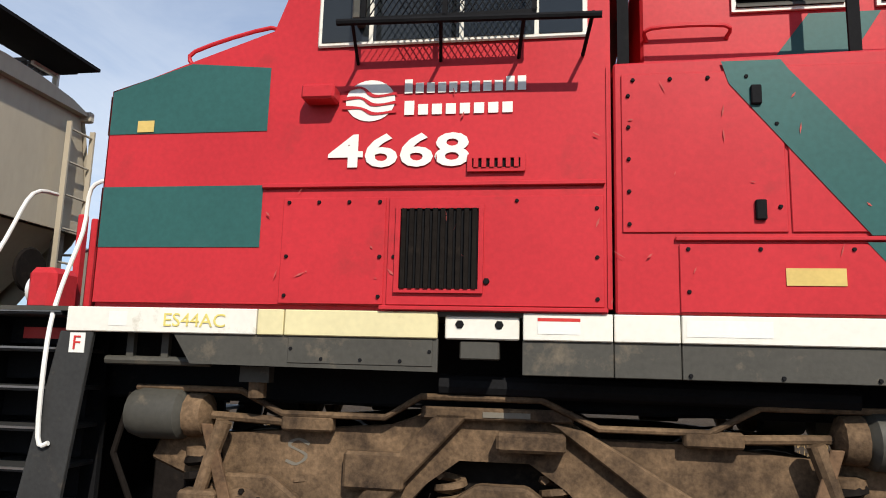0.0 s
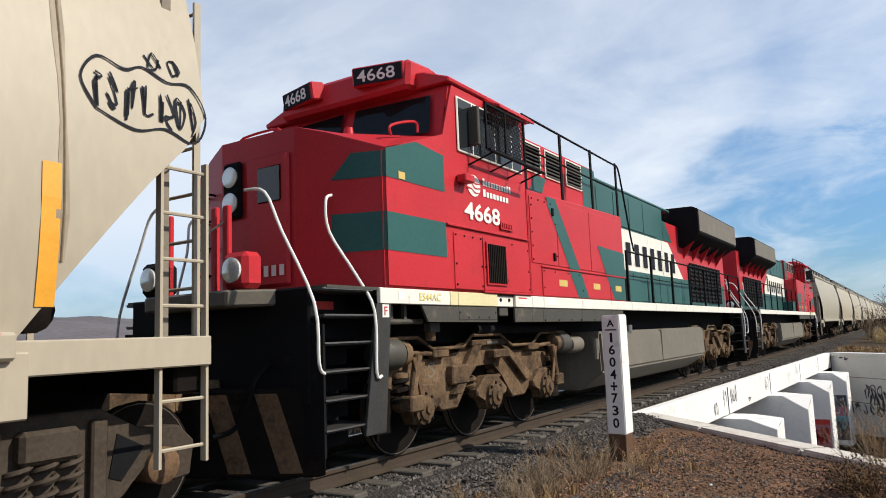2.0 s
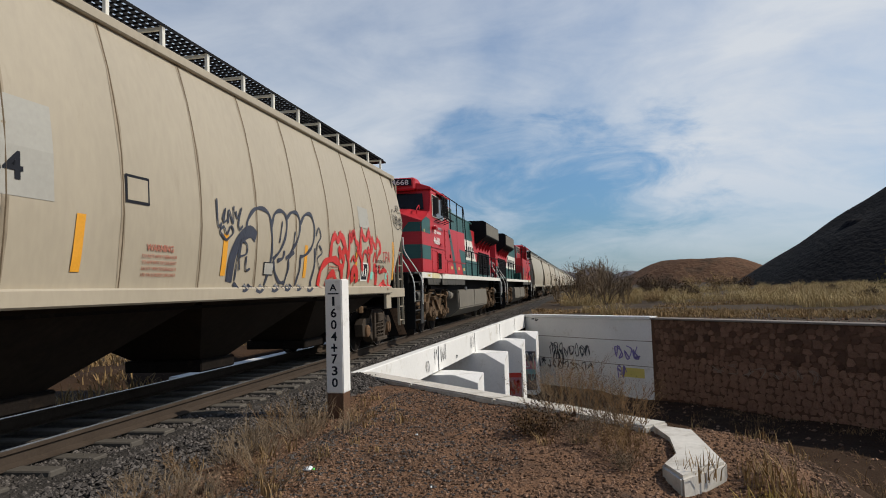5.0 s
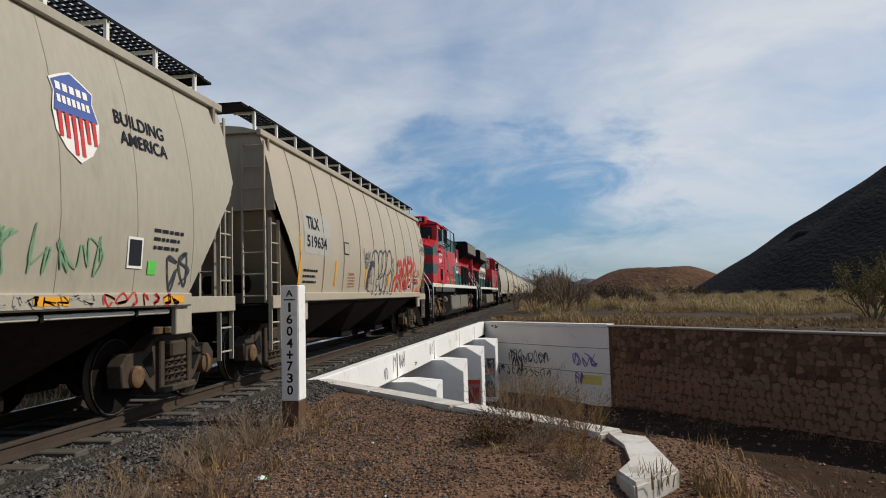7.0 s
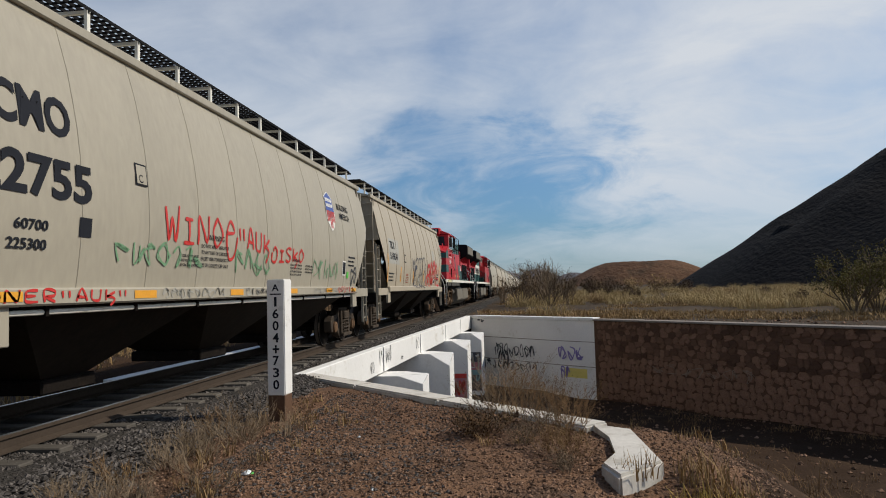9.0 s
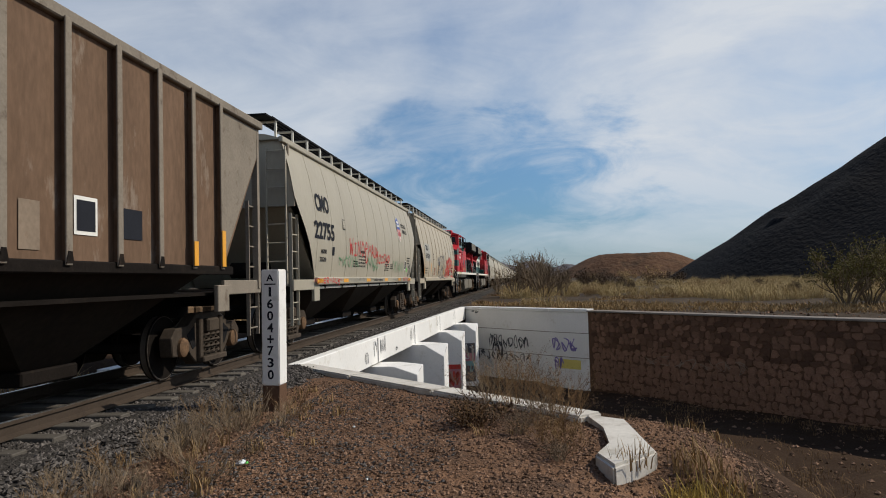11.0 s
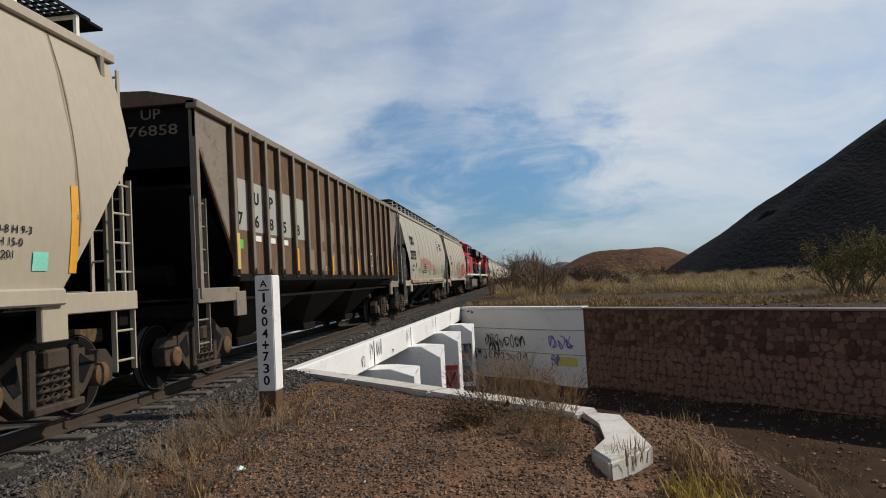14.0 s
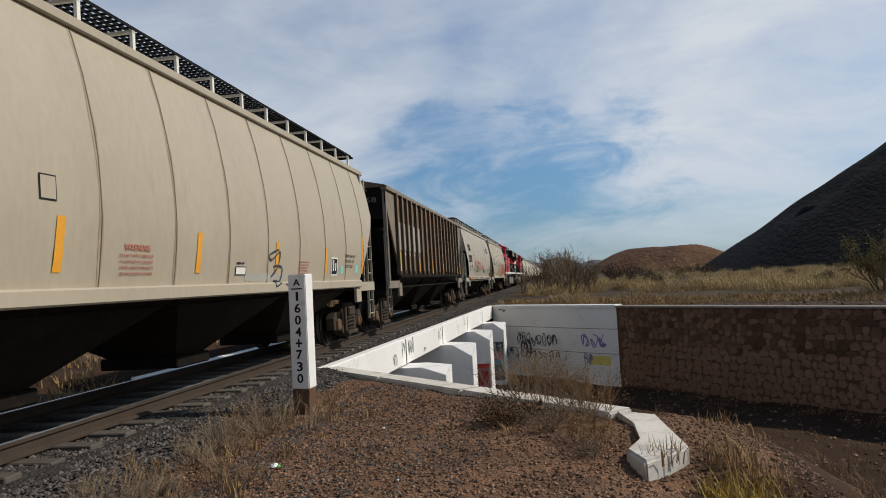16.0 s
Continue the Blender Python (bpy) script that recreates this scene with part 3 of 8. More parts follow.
hx, hy = polar(-30.0, 190)
mound("slag_heap", hx, hy, 62, 62, 37, SLAG, "tall black slag heap with a broken shoulder, in shade", 0.10, 0.10, 1.0, seed=3)
hx, hy = polar(-19.6, 168)
mound("slag_shoulder", hx, hy, 21, 21, 13.5, SLAG, "low black shoulder at the foot of the slag heap", 0.16, 0.14, 0.9, seed=9)
hx, hy = polar(-8.6, 520)
mound("mesa_hill", hx, hy, 60, 58, 15.5, MESA, "low flat-topped brown scrub-covered hill", 0.42, 0.14, 1.3, seed=5, base=0.2)
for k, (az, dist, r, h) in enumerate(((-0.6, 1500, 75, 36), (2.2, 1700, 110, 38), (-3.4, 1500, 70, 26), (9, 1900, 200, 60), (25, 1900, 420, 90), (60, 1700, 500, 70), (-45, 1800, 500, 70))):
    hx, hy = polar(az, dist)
    mound("distant_hill", hx, hy, r, r, h, FARHILL, "distant hill on the horizon, grey-blue haze in its colour", 0.1, 0.2, 1.2, 16, 40, seed=20 + k, base=0)


# ---- the track ----
def build_track():
    x0, x1 = -260.0, 640.0
    prof = [(3.1, GROUND - 0.12), (4.3, -0.26), (4.8, -0.21), (7.35, -0.21), (7.75, -0.27), (8.9, -0.9)]
    xs = steps((x0, -4, 8), (-4, 46, 0.2), (46, x1, 6))
    verts, faces = [], []
    for x in xs:
        for j, (y, z) in enumerate(prof):
            w = 1.0 if -4 < x < 46 else 0.3
            if 13.7 < x < 41.8 and j < 2:             # the bridge girder holds the ballast in
                y, z = 4.62 - (x - 14.2) * 0.036 + 0.12 * j, -0.33 + 0.06 * j
                w = 0.1
            verts.append((x, y + noise.noise(Vector((x * 0.9, j, 1))) * 0.13 * w, z + noise.noise(Vector((x * 1.9, j * 3, 2))) * 0.035 * w))
    n = len(prof)
    faces = [(i * n + j, (i + 1) * n + j, (i + 1) * n + j + 1, i * n + j + 1) for i in range(len(xs) - 1) for j in range(n - 1)]
    me = bpy.data.meshes.new("ballast")
    me.from_pydata(verts, [], faces)
    me.materials.append(BALLAST)
    me.shade_smooth()
    tagged(new("ballast", me), "grey crushed-stone ballast bed under the track", "ballast", kind="structure")
    track = thing("railway_track", "single railway track with rusty rails on concrete sleepers", "track", (0, TRACK_Y, 0), kind="structure")
    sect = [(-0.075, -0.172), (0.075, -0.172), (0.075, -0.155), (0.012, -0.13), (0.012, -0.045), (0.037, -0.035), (0.037, -0.006), (0.028, 0.0),
            (-0.028, 0.0), (-0.037, -0.006), (-0.037, -0.035), (-0.012, -0.045), (-0.012, -0.13), (-0.075, -0.155)]
    for side in (-1, 1):
        bm = prism(B(), [(side * 0.755 + a, b) for a, b in sect], x0, x1, "x")
        r = part("rail", bm, RAILRUST, track, "rusty steel rail with a polished running surface")
        bm = box(B(), x0, x1, side * 0.755 - 0.024, side * 0.755 + 0.024, -0.001, 0.004)
        part("running_surface", bm, STEEL, r, "polished steel strip")
    sleeper = bev(prism(B(), [(-0.13, -0.30), (0.13, -0.30), (0.105, -0.172), (-0.105, -0.172)], -1.28, 1.28), 0.012)
    sl = mesh_of("sleeper", sleeper, TIE)
    clip = bev(box(B(), -0.06, 0.06, -0.14, 0.14, -0.172, -0.150), 0.008)
    far = B()
    k = 0
    for i in range(430):
        x = -4 + i * 0.61
        if x > 174:
            break
        ob = new("sleeper", sl)
        ob.parent = track
        ob.location = (x, random.uniform(-0.03, 0.03), random.uniform(-0.012, 0.012))
        ob.rotation_euler = (0, 0, random.uniform(-0.012, 0.012))
    part("rail_fastening", clip, RAILRUST, track)
    return track


track = build_track()


# ---- bridge, wing walls, stone wall ----
def strip(a, b, w):
    """The four corners of a strip of width w to the right of the line from a to b."""
    d = (b - a).normalized()
    n = Vector((d.y, -d.x)) * w
    return [a, b, b + n, a + n]


def girder_face(x):
    return 4.50 - (x - 14.2) * 0.036


def build_bridge():
    br = thing("railway_bridge", "whitewashed concrete trestle bridge carrying the track over the dry channel", "bridge", kind="structure")
    face = girder_face
    ends = [13.75, 20.49, 26.17, 32.2, 37.3, 41.75]
    for a, b in zip(ends, ends[1:]):
        g = 0.025
        bm = prism(B(), [(a + g, face(a)), (b - g, face(b)), (b - g, face(b) + 0.45), (a + g, face(a) + 0.45)], -1.02, -0.27, "z")
        part("girder", bev(bm, 0.02), CONCW, br, "whitewashed concrete edge girder")
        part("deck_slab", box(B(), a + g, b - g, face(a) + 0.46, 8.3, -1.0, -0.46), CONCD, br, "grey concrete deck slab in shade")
        part("far_girder", box(B(), a + g, b - g, 8.3, 8.7, -1.02, -0.30), CONCW, br)
    # piers with a hipped, pointed nose: near side, nose, height of the top and of the hip's foot, start of the hip
    for x, y, top, hip, back in ((19.94, 3.05, -1.06, -1.30, 3.75), (25.62, 2.94, -0.98, -1.42, 3.67), (31.65, 2.83, -0.98, -1.40, 3.52), (36.75, 2.56, -0.97, -1.37, 3.10)):
        w, deep = 1.15, BEDZ - 0.5
        bm = B()
        V = lambda *p: bm.verts.new(p)
        tip_hi, tip_lo = V(x + w / 2, y - 0.09, top - 0.01), V(x + w / 2, y - 0.09, deep)
        ridge = V(x + w / 2, 8.9, top)
        rows = []
        for xx in (x, x + w):
            rows.append([V(xx, 8.9, deep), V(xx, 8.9, top), V(xx, back, top), V(xx, y, hip), V(xx, y, deep)])
        for r in rows:
            bm.faces.new(r)
            bm.faces.new((r[2], tip_hi, r[3]))
            bm.faces.new((r[3], tip_hi, tip_lo, r[4]))
            bm.faces.new((r[1], ridge, tip_hi, r[2]))
        n, f = rows
        bm.faces.new((n[0], n[4], tip_lo, f[4], f[0]))
        bm.faces.new((n[0], f[0], f[1], ridge, n[1]))
        part("pier", bev(bm, 0.012), CONCW, br, "whitewashed concrete pier with a hipped pointed nose")
    return br


bridge = build_bridge()


def side_x(x):
    return lambda u, v: Vector((x - 0.006, u, v))


def build_near_wing():
    w = thing("wing_wall", "whitewashed concrete wing wall coping at the edge of the channel", "wall", kind="structure")
    a, b = Vector((13.95, 4.52)), Vector((8.52, -0.72))
    d = (b - a).normalized()
    n = Vector((-d.y, d.x))
    joints = [0, 0.3, 0.62, 1.0]
    for s, e in zip(joints, joints[1:]):
        p, q = a.lerp(b, s), a.lerp(b, e - 0.002)
        bm = prism(B(), [tuple(p - n * 0.16), tuple(q - n * 0.16), tuple(q + n * 0.24), tuple(p + n * 0.24)], -0.46, -0.27, "z")
        part("coping", bev(bm, 0.025, 2), COPING, w, "worn whitewashed coping")
    bm = prism(B(), [tuple(a + n * 0.0), tuple(b - d * 0.02), tuple(b - d * 0.02 + n * 0.2), tuple(a + n * 0.2)], BEDZ - 0.4, -0.46, "z")
    part("wall_face", bm, CONCW, w)
    bm = prism(B(), [(8.60, -0.66), (8.26, -1.10), (6.80, -1.18), (6.25, -0.72), (6.72, -0.60), (7.10, -0.81), (7.82, -0.80), (8.42, -0.70)], -2.6, -0.27, "z")
    part("wing_end", bev(bm, 0.03, 2), COPING, w, "broad chipped whitewashed end block")


build_near_wing()


def wall_run(points, z0, z1, thick, name, label, material, cap=None):
    w = thing(name, label, "wall", kind="structure")
    for a, b in zip(points, points[1:]):
        q = strip(a, b, -thick)
        part("wall_face", prism(B(), [tuple(p) for p in q], z0, z1, "z"), material, w)
    return w


abut = wall_run([FAR[1], FAR[2], FAR[3]], BEDZ - 0.5, -0.42, 0.5, "far_abutment", "whitewashed concrete abutment with graffiti", CONCW)
for a, b in ((FAR[1], FAR[2]), (FAR[2], FAR[3])):
    d = (b - a).normalized()
    n = Vector((d.y, -d.x))
    q = [a + n * 0.08, b + n * 0.08, b - n * 0.5, a - n * 0.5]
    part("coping", bev(prism(B(), [tuple(p) for p in q], -0.42, -0.26, "z"), 0.02), CONCW, abut, "projecting whitewashed coping")
    for zz in (-1.45, -2.65):
        q = [a + n * 0.012, b + n * 0.012, b - n * 0.1, a - n * 0.1]
        part("shutter_line", prism(B(), [tuple(p) for p in q], zz, zz + 0.03, "z"), CONCD, abut)


def paint_on_line(a, b, off=0.012):
    d = (b - a).normalized()
    n = Vector((d.y, -d.x))
    return lambda u, v: Vector((*(a + d * u + n * off), v))


rnd = random.Random(11)
for line, m, (u0, u1, z0, z1), k, w in ((0, SPRAYBLK, (2.1, 5.4, -2.45, -1.75), 8, 0.06), (0, SPRAYBLK, (2.4, 3.3, -3.1, -2.1), 3, 0.07), (0, SPRAYBLK, (0.9, 5.6, -3.2, -2.65), 10, 0.055),
                                        (1, SPRAYBLU, (0.15, 1.75, -2.35, -1.65), 3, 0.075), (1, SPRAYBLU, (0.2, 0.9, -3.3, -2.7), 2, 0.07), (0, SPRAYBLK, (0.6, 1.25, -0.62, -0.46), 2, 0.05)):
    scribble(abut, u0, u1, z0, z1, k, w, paint_on_line(FAR[1 + line], FAR[2 + line], 0.02), rnd, m)
part("sprayed_patch", patch(B(), 0.5, 1.9, -3.2, -2.75, paint_on_line(FAR[2], FAR[3], 0.016), 1), PALEYEL, abut, "patch of pale yellow paint")
# sprayed panels on the sides of the two far piers
part("sprayed_patch", patch(B(), 2.90, 3.62, -2.62, -2.42, side_x(31.65), 1), SPRAYRED, bridge, "band of red spray paint")
part("sprayed_patch", patch(B(), 2.90, 3.62, -3.75, -2.60, side_x(31.652), 1), FADEDPINK, bridge, "faded pink sprayed panel")
scribble(bridge, 2.95, 3.55, -3.35, -2.72, 3, 0.085, side_x(31.64), rnd, SPRAYRED)
for z0, z1, m in ((-2.45, -1.95, SPRAYSLATE), (-2.85, -2.45, FADEDPINK), (-3.10, -2.85, SPRAYTEAL), (-3.9, -3.10, SPRAYSLATE)):
    part("sprayed_patch", patch(B(), 2.62, 3.5, z0, z1, side_x(36.75), 1), m, bridge, "band of a sprayed mural")
scribble(bridge, 2.68, 3.45, -2.9, -2.0, 3, 0.06, side_x(36.74), rnd, SPRAYPAL)
scribble(bridge, 2.68, 3.45, -3.5, -2.9, 3, 0.06, side_x(36.74), rnd, SPRAYTEAL)
on_girder = lambda u, v: Vector((u, girder_face(u) - 0.008, v))
for u0, u1, z0, z1, k in ((19.0, 19.45, -0.90, -0.55, 2), (19.95, 20.35, -0.85, -0.35, 2), (20.75, 21.5, -0.80, -0.32, 3), (25.3, 25.95, -0.8, -0.36, 2), (31.4, 31.7, -0.75, -0.38, 1), (36.6, 36.8, -0.75, -0.38, 1), (22.8, 23.2, -0.9, -0.78, 1)):
    scribble(bridge, u0, u1, z0, z1, k, 0.022, on_girder, rnd, SPRAYBLK, "thin black sprayed scrawl")
for u in (20.45, 26.13, 32.16, 37.26):            # dark run-off below the girder joints
    part("joint_stain", patch(B(), u, u + 0.09, -1.0, -0.30, on_girder, 1), SPRAYSLATE, bridge, "dark stain at a girder joint")


# ---- milepost ----
def build_milepost():
    p = thing("kilometre_post", "square whitewashed concrete kilometre post with black figures, bare dark foot", "signpost", (9.37, 3.36, 0))
    p.rotation_euler = (radians(0.6), radians(-0.6), radians(-4))
    w = 0.125
    part("post", bev(prism(B(), [(-w, -w), (w, -w), (w, w), (-w, w)], 0.0, 1.54, "z"), 0.012, 2), POSTW, p, "rough whitewashed shaft")
    part("foot", bev(prism(B(), [(-w + 0.006, -w + 0.006), (w - 0.006, -w + 0.006), (w - 0.006, w - 0.006), (-w + 0.006, w - 0.006)], -0.85, 0.001, "z"), 0.008), MORTAR, p, "bare weathered concrete foot")
    face = (90, 0, -90)
    text_part("figure", "A", 0.10, 0.09, (-w - 0.002, 0.05, 1.385), DARKLET, p, face, 0.02)
    part("figure", box(B(), -w - 0.003, -w, -0.08, 0.08, 1.335, 1.352), DARKLET, p)
    z = 1.18
    for ch in "1604+730":
        hgt = 0.125 if ch != "+" else 0.11
        wd = 0.085 if ch not in "1+" else (0.034 if ch == "1" else 0.09)
        text_part("figure", ch, wd, hgt, (-w - 0.002, wd / 2, z), DARKLET, p, face, 0.02)
        z -= 0.159 if ch != "4" else 0.145
    return p


build_milepost()


# ---- rolling stock ----
def wheelset(parent, x, r=0.46, half=0.755):
    for s in (-1, 1):
        w = part("wheel", lathe(B(), (x, s * half, r), "y", [(-0.07, 0.10), (-0.07, r - 0.09), (-0.055, r - 0.06), (-0.065, r), (0.045, r), (0.045, r + 0.02), (0.065, r + 0.02), (0.065, r - 0.07), (0.03, 0.12)] if s > 0 else
                                 [(0.07, 0.10), (0.07, r - 0.09), (0.055, r - 0.06), (0.065, r), (-0.045, r), (-0.045, r + 0.02), (-0.065, r + 0.02), (-0.065, r - 0.07), (-0.03, 0.12)], 28), GRIME2, parent, "steel wheel", True)
        part("tread", lathe(B(), (x, s * half, r), "y", [(-0.066, r - 0.006), (-0.067, r + 0.0015), (0.044, r + 0.0015), (0.044, r - 0.006)], 28, False), TREAD, w, "dull worn tread", True)
    part("axle", tube(B(), [(x, -half, r), (x, half, r)], 0.08, 12), GRIME2, parent, "", True)


def coil(bm, c, r, wire, turns, h, n=10):
    pts = [(c[0] + r * math.cos(a), c[1] + r * math.sin(a), c[2] + h * a / (2 * math.pi * turns)) for a in [2 * math.pi * k / n for k in range(int(turns * n) + 1)]]
    tube(bm, pts, wire, 5)


def freight_truck(car, x):
    t = new("truck")
    t.parent = car
    t.location = (x, 0, 0)
    for dx in (-0.89, 0.89):
        wheelset(t, dx, 0.457)
    for s in (-1, 1):
        ys = s * 1.0
        bm = prism(B(), [(-1.16, 0.34), (-1.20, 0.60), (-1.05, 0.74), (-0.70, 0.74), (-0.40, 0.93), (0.40, 0.93), (0.70, 0.74), (1.05, 0.74), (1.20, 0.60), (1.16, 0.34), (1.00, 0.32), (0.98, 0.52), (0.80, 0.54), (0.60, 0.30),
                          (0.40, 0.16), (-0.40, 0.16), (-0.60, 0.30), (-0.80, 0.54), (-0.98, 0.52), (-1.00, 0.32)], ys - 0.10, ys + 0.10)
        f = part("side_frame", bev(bm, 0.015), TRUCKSTEEL, t, "dusty cast-steel side frame")
        for q in (-1, 1):                       # black plates painted as the pockets' shade, and the spring opening's raised rim
            part("pocket_shade", prism(B(), [(q * 0.52, 0.74), (q * 0.74, 0.62), (q * 0.56, 0.40), (q * 0.46, 0.44)], ys + s * 0.095, ys + s * 0.108), BLACK, f, "black plate painting the shade of a casting recess")
            part("column", bev(box(B(), q * 0.36 - 0.06, q * 0.36 + 0.06, min(ys + s * 0.08, ys + s * 0.16), max(ys + s * 0.08, ys + s * 0.16), 0.24, 0.86), 0.015), TRUCKSTEEL, f)
        part("spring_seat", bev(box(B(), -0.42, 0.42, min(ys + s * 0.06, ys + s * 0.22), max(ys + s * 0.06, ys + s * 0.22), 0.18, 0.27), 0.015), TRUCKSTEEL, f)
        bm = B()
        for k in (-0.17, 0.0, 0.17):
            coil(bm, (k, ys + s * 0.10, 0.26), 0.075, 0.022, 4, 0.36)
        part("spring", bm, TRUCKSTEEL, f, "coil springs", True)
        for dx in (-0.89, 0.89):
            part("bearing", lathe(B(), (dx, ys, 0.457), "y", [(-0.14, 0.14), (0.14, 0.14), (0.16, 0.11), (0.17, 0.05)] if s > 0 else [(0.14, 0.14), (-0.14, 0.14), (-0.16, 0.11), (-0.17, 0.05)], 16), RUSTY, f, "axle bearing cap", True)
    part("bolster", bev(box(B(), -0.2, 0.2, -1.20, 1.20, 0.62, 0.84), 0.03), TRUCKSTEEL, t)
    return t


def half_width(z):
    """Half the width of a curved-side hopper at a height."""
    pts = [(1.38, 1.53), (1.75, 1.585), (2.2, 1.62), (2.7, 1.61), (3.2, 1.55), (3.7, 1.45), (4.05, 1.355), (4.25, 1.29)]
    for (a, wa), (b, wb) in zip(pts, pts[1:]):
        if z <= b:
            k = (z - a) / (b - a)
            return wa + (wb - wa) * max(-0.2, k)
    return pts[-1][1]


def curved_side(off=0.006):
    return lambda u, v: Vector((u, -half_width(v) - off, v))


DETAIL = [True]


def ladder(car, x, y, z0, z1, w, rungs, material, along=True):
    if not DETAIL[0]:                             # cars that stay far off: one mesh a ladder
        bm = B()
        for k in (-1, 1):
            dx, dy = (k * w / 2, 0) if along else (0, k * w / 2)
            box(bm, x + dx - 0.02, x + dx + 0.02, y + dy - 0.02, y + dy + 0.02, z0, z1)
        for i in range(rungs):
            z = z0 + 0.12 + (z1 - z0 - 0.2) * i / (rungs - 1)
            dx, dy = (w / 2, 0.012) if along else (0.012, w / 2)
            box(bm, x - dx, x + dx, y - dy, y + dy, z - 0.012, z + 0.012)
        return part("ladder", bm, material, car)
    ld = new("ladder")
    ld.parent = car
    for k in (-1, 1):
        bm = box(B(), x + k * w / 2 - 0.012, x + k * w / 2 + 0.012, y - 0.03, y + 0.03, z0, z1) if along else box(B(), x - 0.03, x + 0.03, y + k * w / 2 - 0.012, y + k * w / 2 + 0.012, z0, z1)
        part("rail", bm, material, ld)
    for i in range(rungs):
        z = z0 + 0.12 + (z1 - z0 - 0.2) * i / (rungs - 1)
        a, b = ((x - w / 2, y, z), (x + w / 2, y, z)) if along else ((x, y - w / 2, z), (x, y + w / 2, z))
        part("rung", tube(B(), [a, b], 0.014, 6), material, ld)
    return ld


def running_board(car, half, z, material, mesh_mat, posts):
    rb = new("running_board")
    rb.parent = car
    for s in (-1, 1):
        y0, y1 = s * 0.72, s * 1.12
        lo, hi = min(y0, y1), max(y0, y1)
        bm = B()
        for k in range(5):                      # long bars of the grating
            yy = lo + (hi - lo) * k / 4
            box(bm, -half, half, yy - 0.006, yy + 0.006, z - 0.02, z + 0.02)
        k = -half
        while k < half:
            box(bm, k - 0.006, k + 0.006, lo, hi, z - 0.015, z + 0.012)
            k += 0.12
        part("grating", bm, mesh_mat, rb, "dark open steel grating")
        # the grating stands on short posts over the roof
        if not DETAIL[0]:
            bm = B()
            for i in range(posts):
                x = -half + 0.25 + (2 * half - 0.5) * i / (posts - 1)
                box(bm, x - 0.03, x + 0.03, s * 1.10 - 0.02, s * 1.10 + 0.02, z - 0.48, z)
            tagged(part("post_row", bm, material, rb), kind="stuff")
            continue
        for i in range(posts):
            x = -half + 0.25 + (2 * half - 0.5) * i / (posts - 1)
            part("post", box(B(), x - 0.03, x + 0.03, s * 1.10 - 0.02, s * 1.10 + 0.02, z - 0.48, z), material, rb)
            part("bracket", box(B(), x - 0.02, x + 0.02, lo, hi, z - 0.06, z - 0.02), material, rb)
    for s in (-1, 1):
        part("end_board", box(B(), s * half - 0.3, s * half + 0.3, -1.1, 1.1, z - 0.02, z + 0.015), mesh_mat, rb)
    return rb


def end_gear(car, half, y_side, material, ladder_mat, end_ladders=True):
    """Sill end, coupler, ladders and brake gear of both ends."""
    for s in (-1, 1):
        x = s * half
        part("end_sill", bev(box(B(), min(x, x - s * 0.25), max(x, x - s * 0.25), -1.45, 1.45, 1.0, 1.28), 0.02), material, car)
        part("centre_sill", box(B(), min(x - s * 2.2, x), max(x - s * 2.2, x), -0.25, 0.25, 0.72, 1.2), GRIME2, car)
        cp = part("coupler", bev(box(B(), min(x, x + s * 0.55), max(x, x + s * 0.55), -0.12, 0.12, 0.72, 0.98), 0.03), GRIME, car, "cast-steel coupler")
        part("knuckle", bev(box(B(), min(x + s * 0.5, x + s * 0.72), max(x + s * 0.5, x + s * 0.72), -0.2, 0.16, 0.70, 1.0), 0.05), GRIME, cp)
        for q in (-1, 1):
            ladder(car, x - s * 0.22, q * (y_side - 0.03), 0.5, 2.75, 0.40, 7, ladder_mat)
            if end_ladders:
                ladder(car, x - s * 0.03, q * (y_side - 0.32), 1.3, 4.1, 0.40, 8, ladder_mat, False)
            part("corner_plate", bev(box(B(), min(x - s * 1.5, x), max(x - s * 1.5, x), q * y_side - 0.03, q * y_side + 0.03, 1.20, 1.42), 0.01), ladder_mat, car)
            part("jack_pad", bev(box(B(), min(x - s * 1.75, x - s * 1.35), max(x - s * 1.75, x - s * 1.35), q * y_side - 0.04, q * y_side + 0.03, 0.95, 1.35), 0.01), ladder_mat, car, "jacking pad with small stencils")
        part("brake_reservoir", lathe(B(), (x - s * 0.9, -0.3, 1.65), "y", [(-0.45, 0.05), (-0.4, 0.17), (0.4, 0.17), (0.45, 0.05)], 14), GRIME2, car, "", True)
        part("brake_wheel", lathe(B(), (x - s * 0.1, 0.75, 2.4), "x", [(-0.02, 0.22), (0.0, 0.24), (0.02, 0.22)], 18), GRIME2, car, "", True)


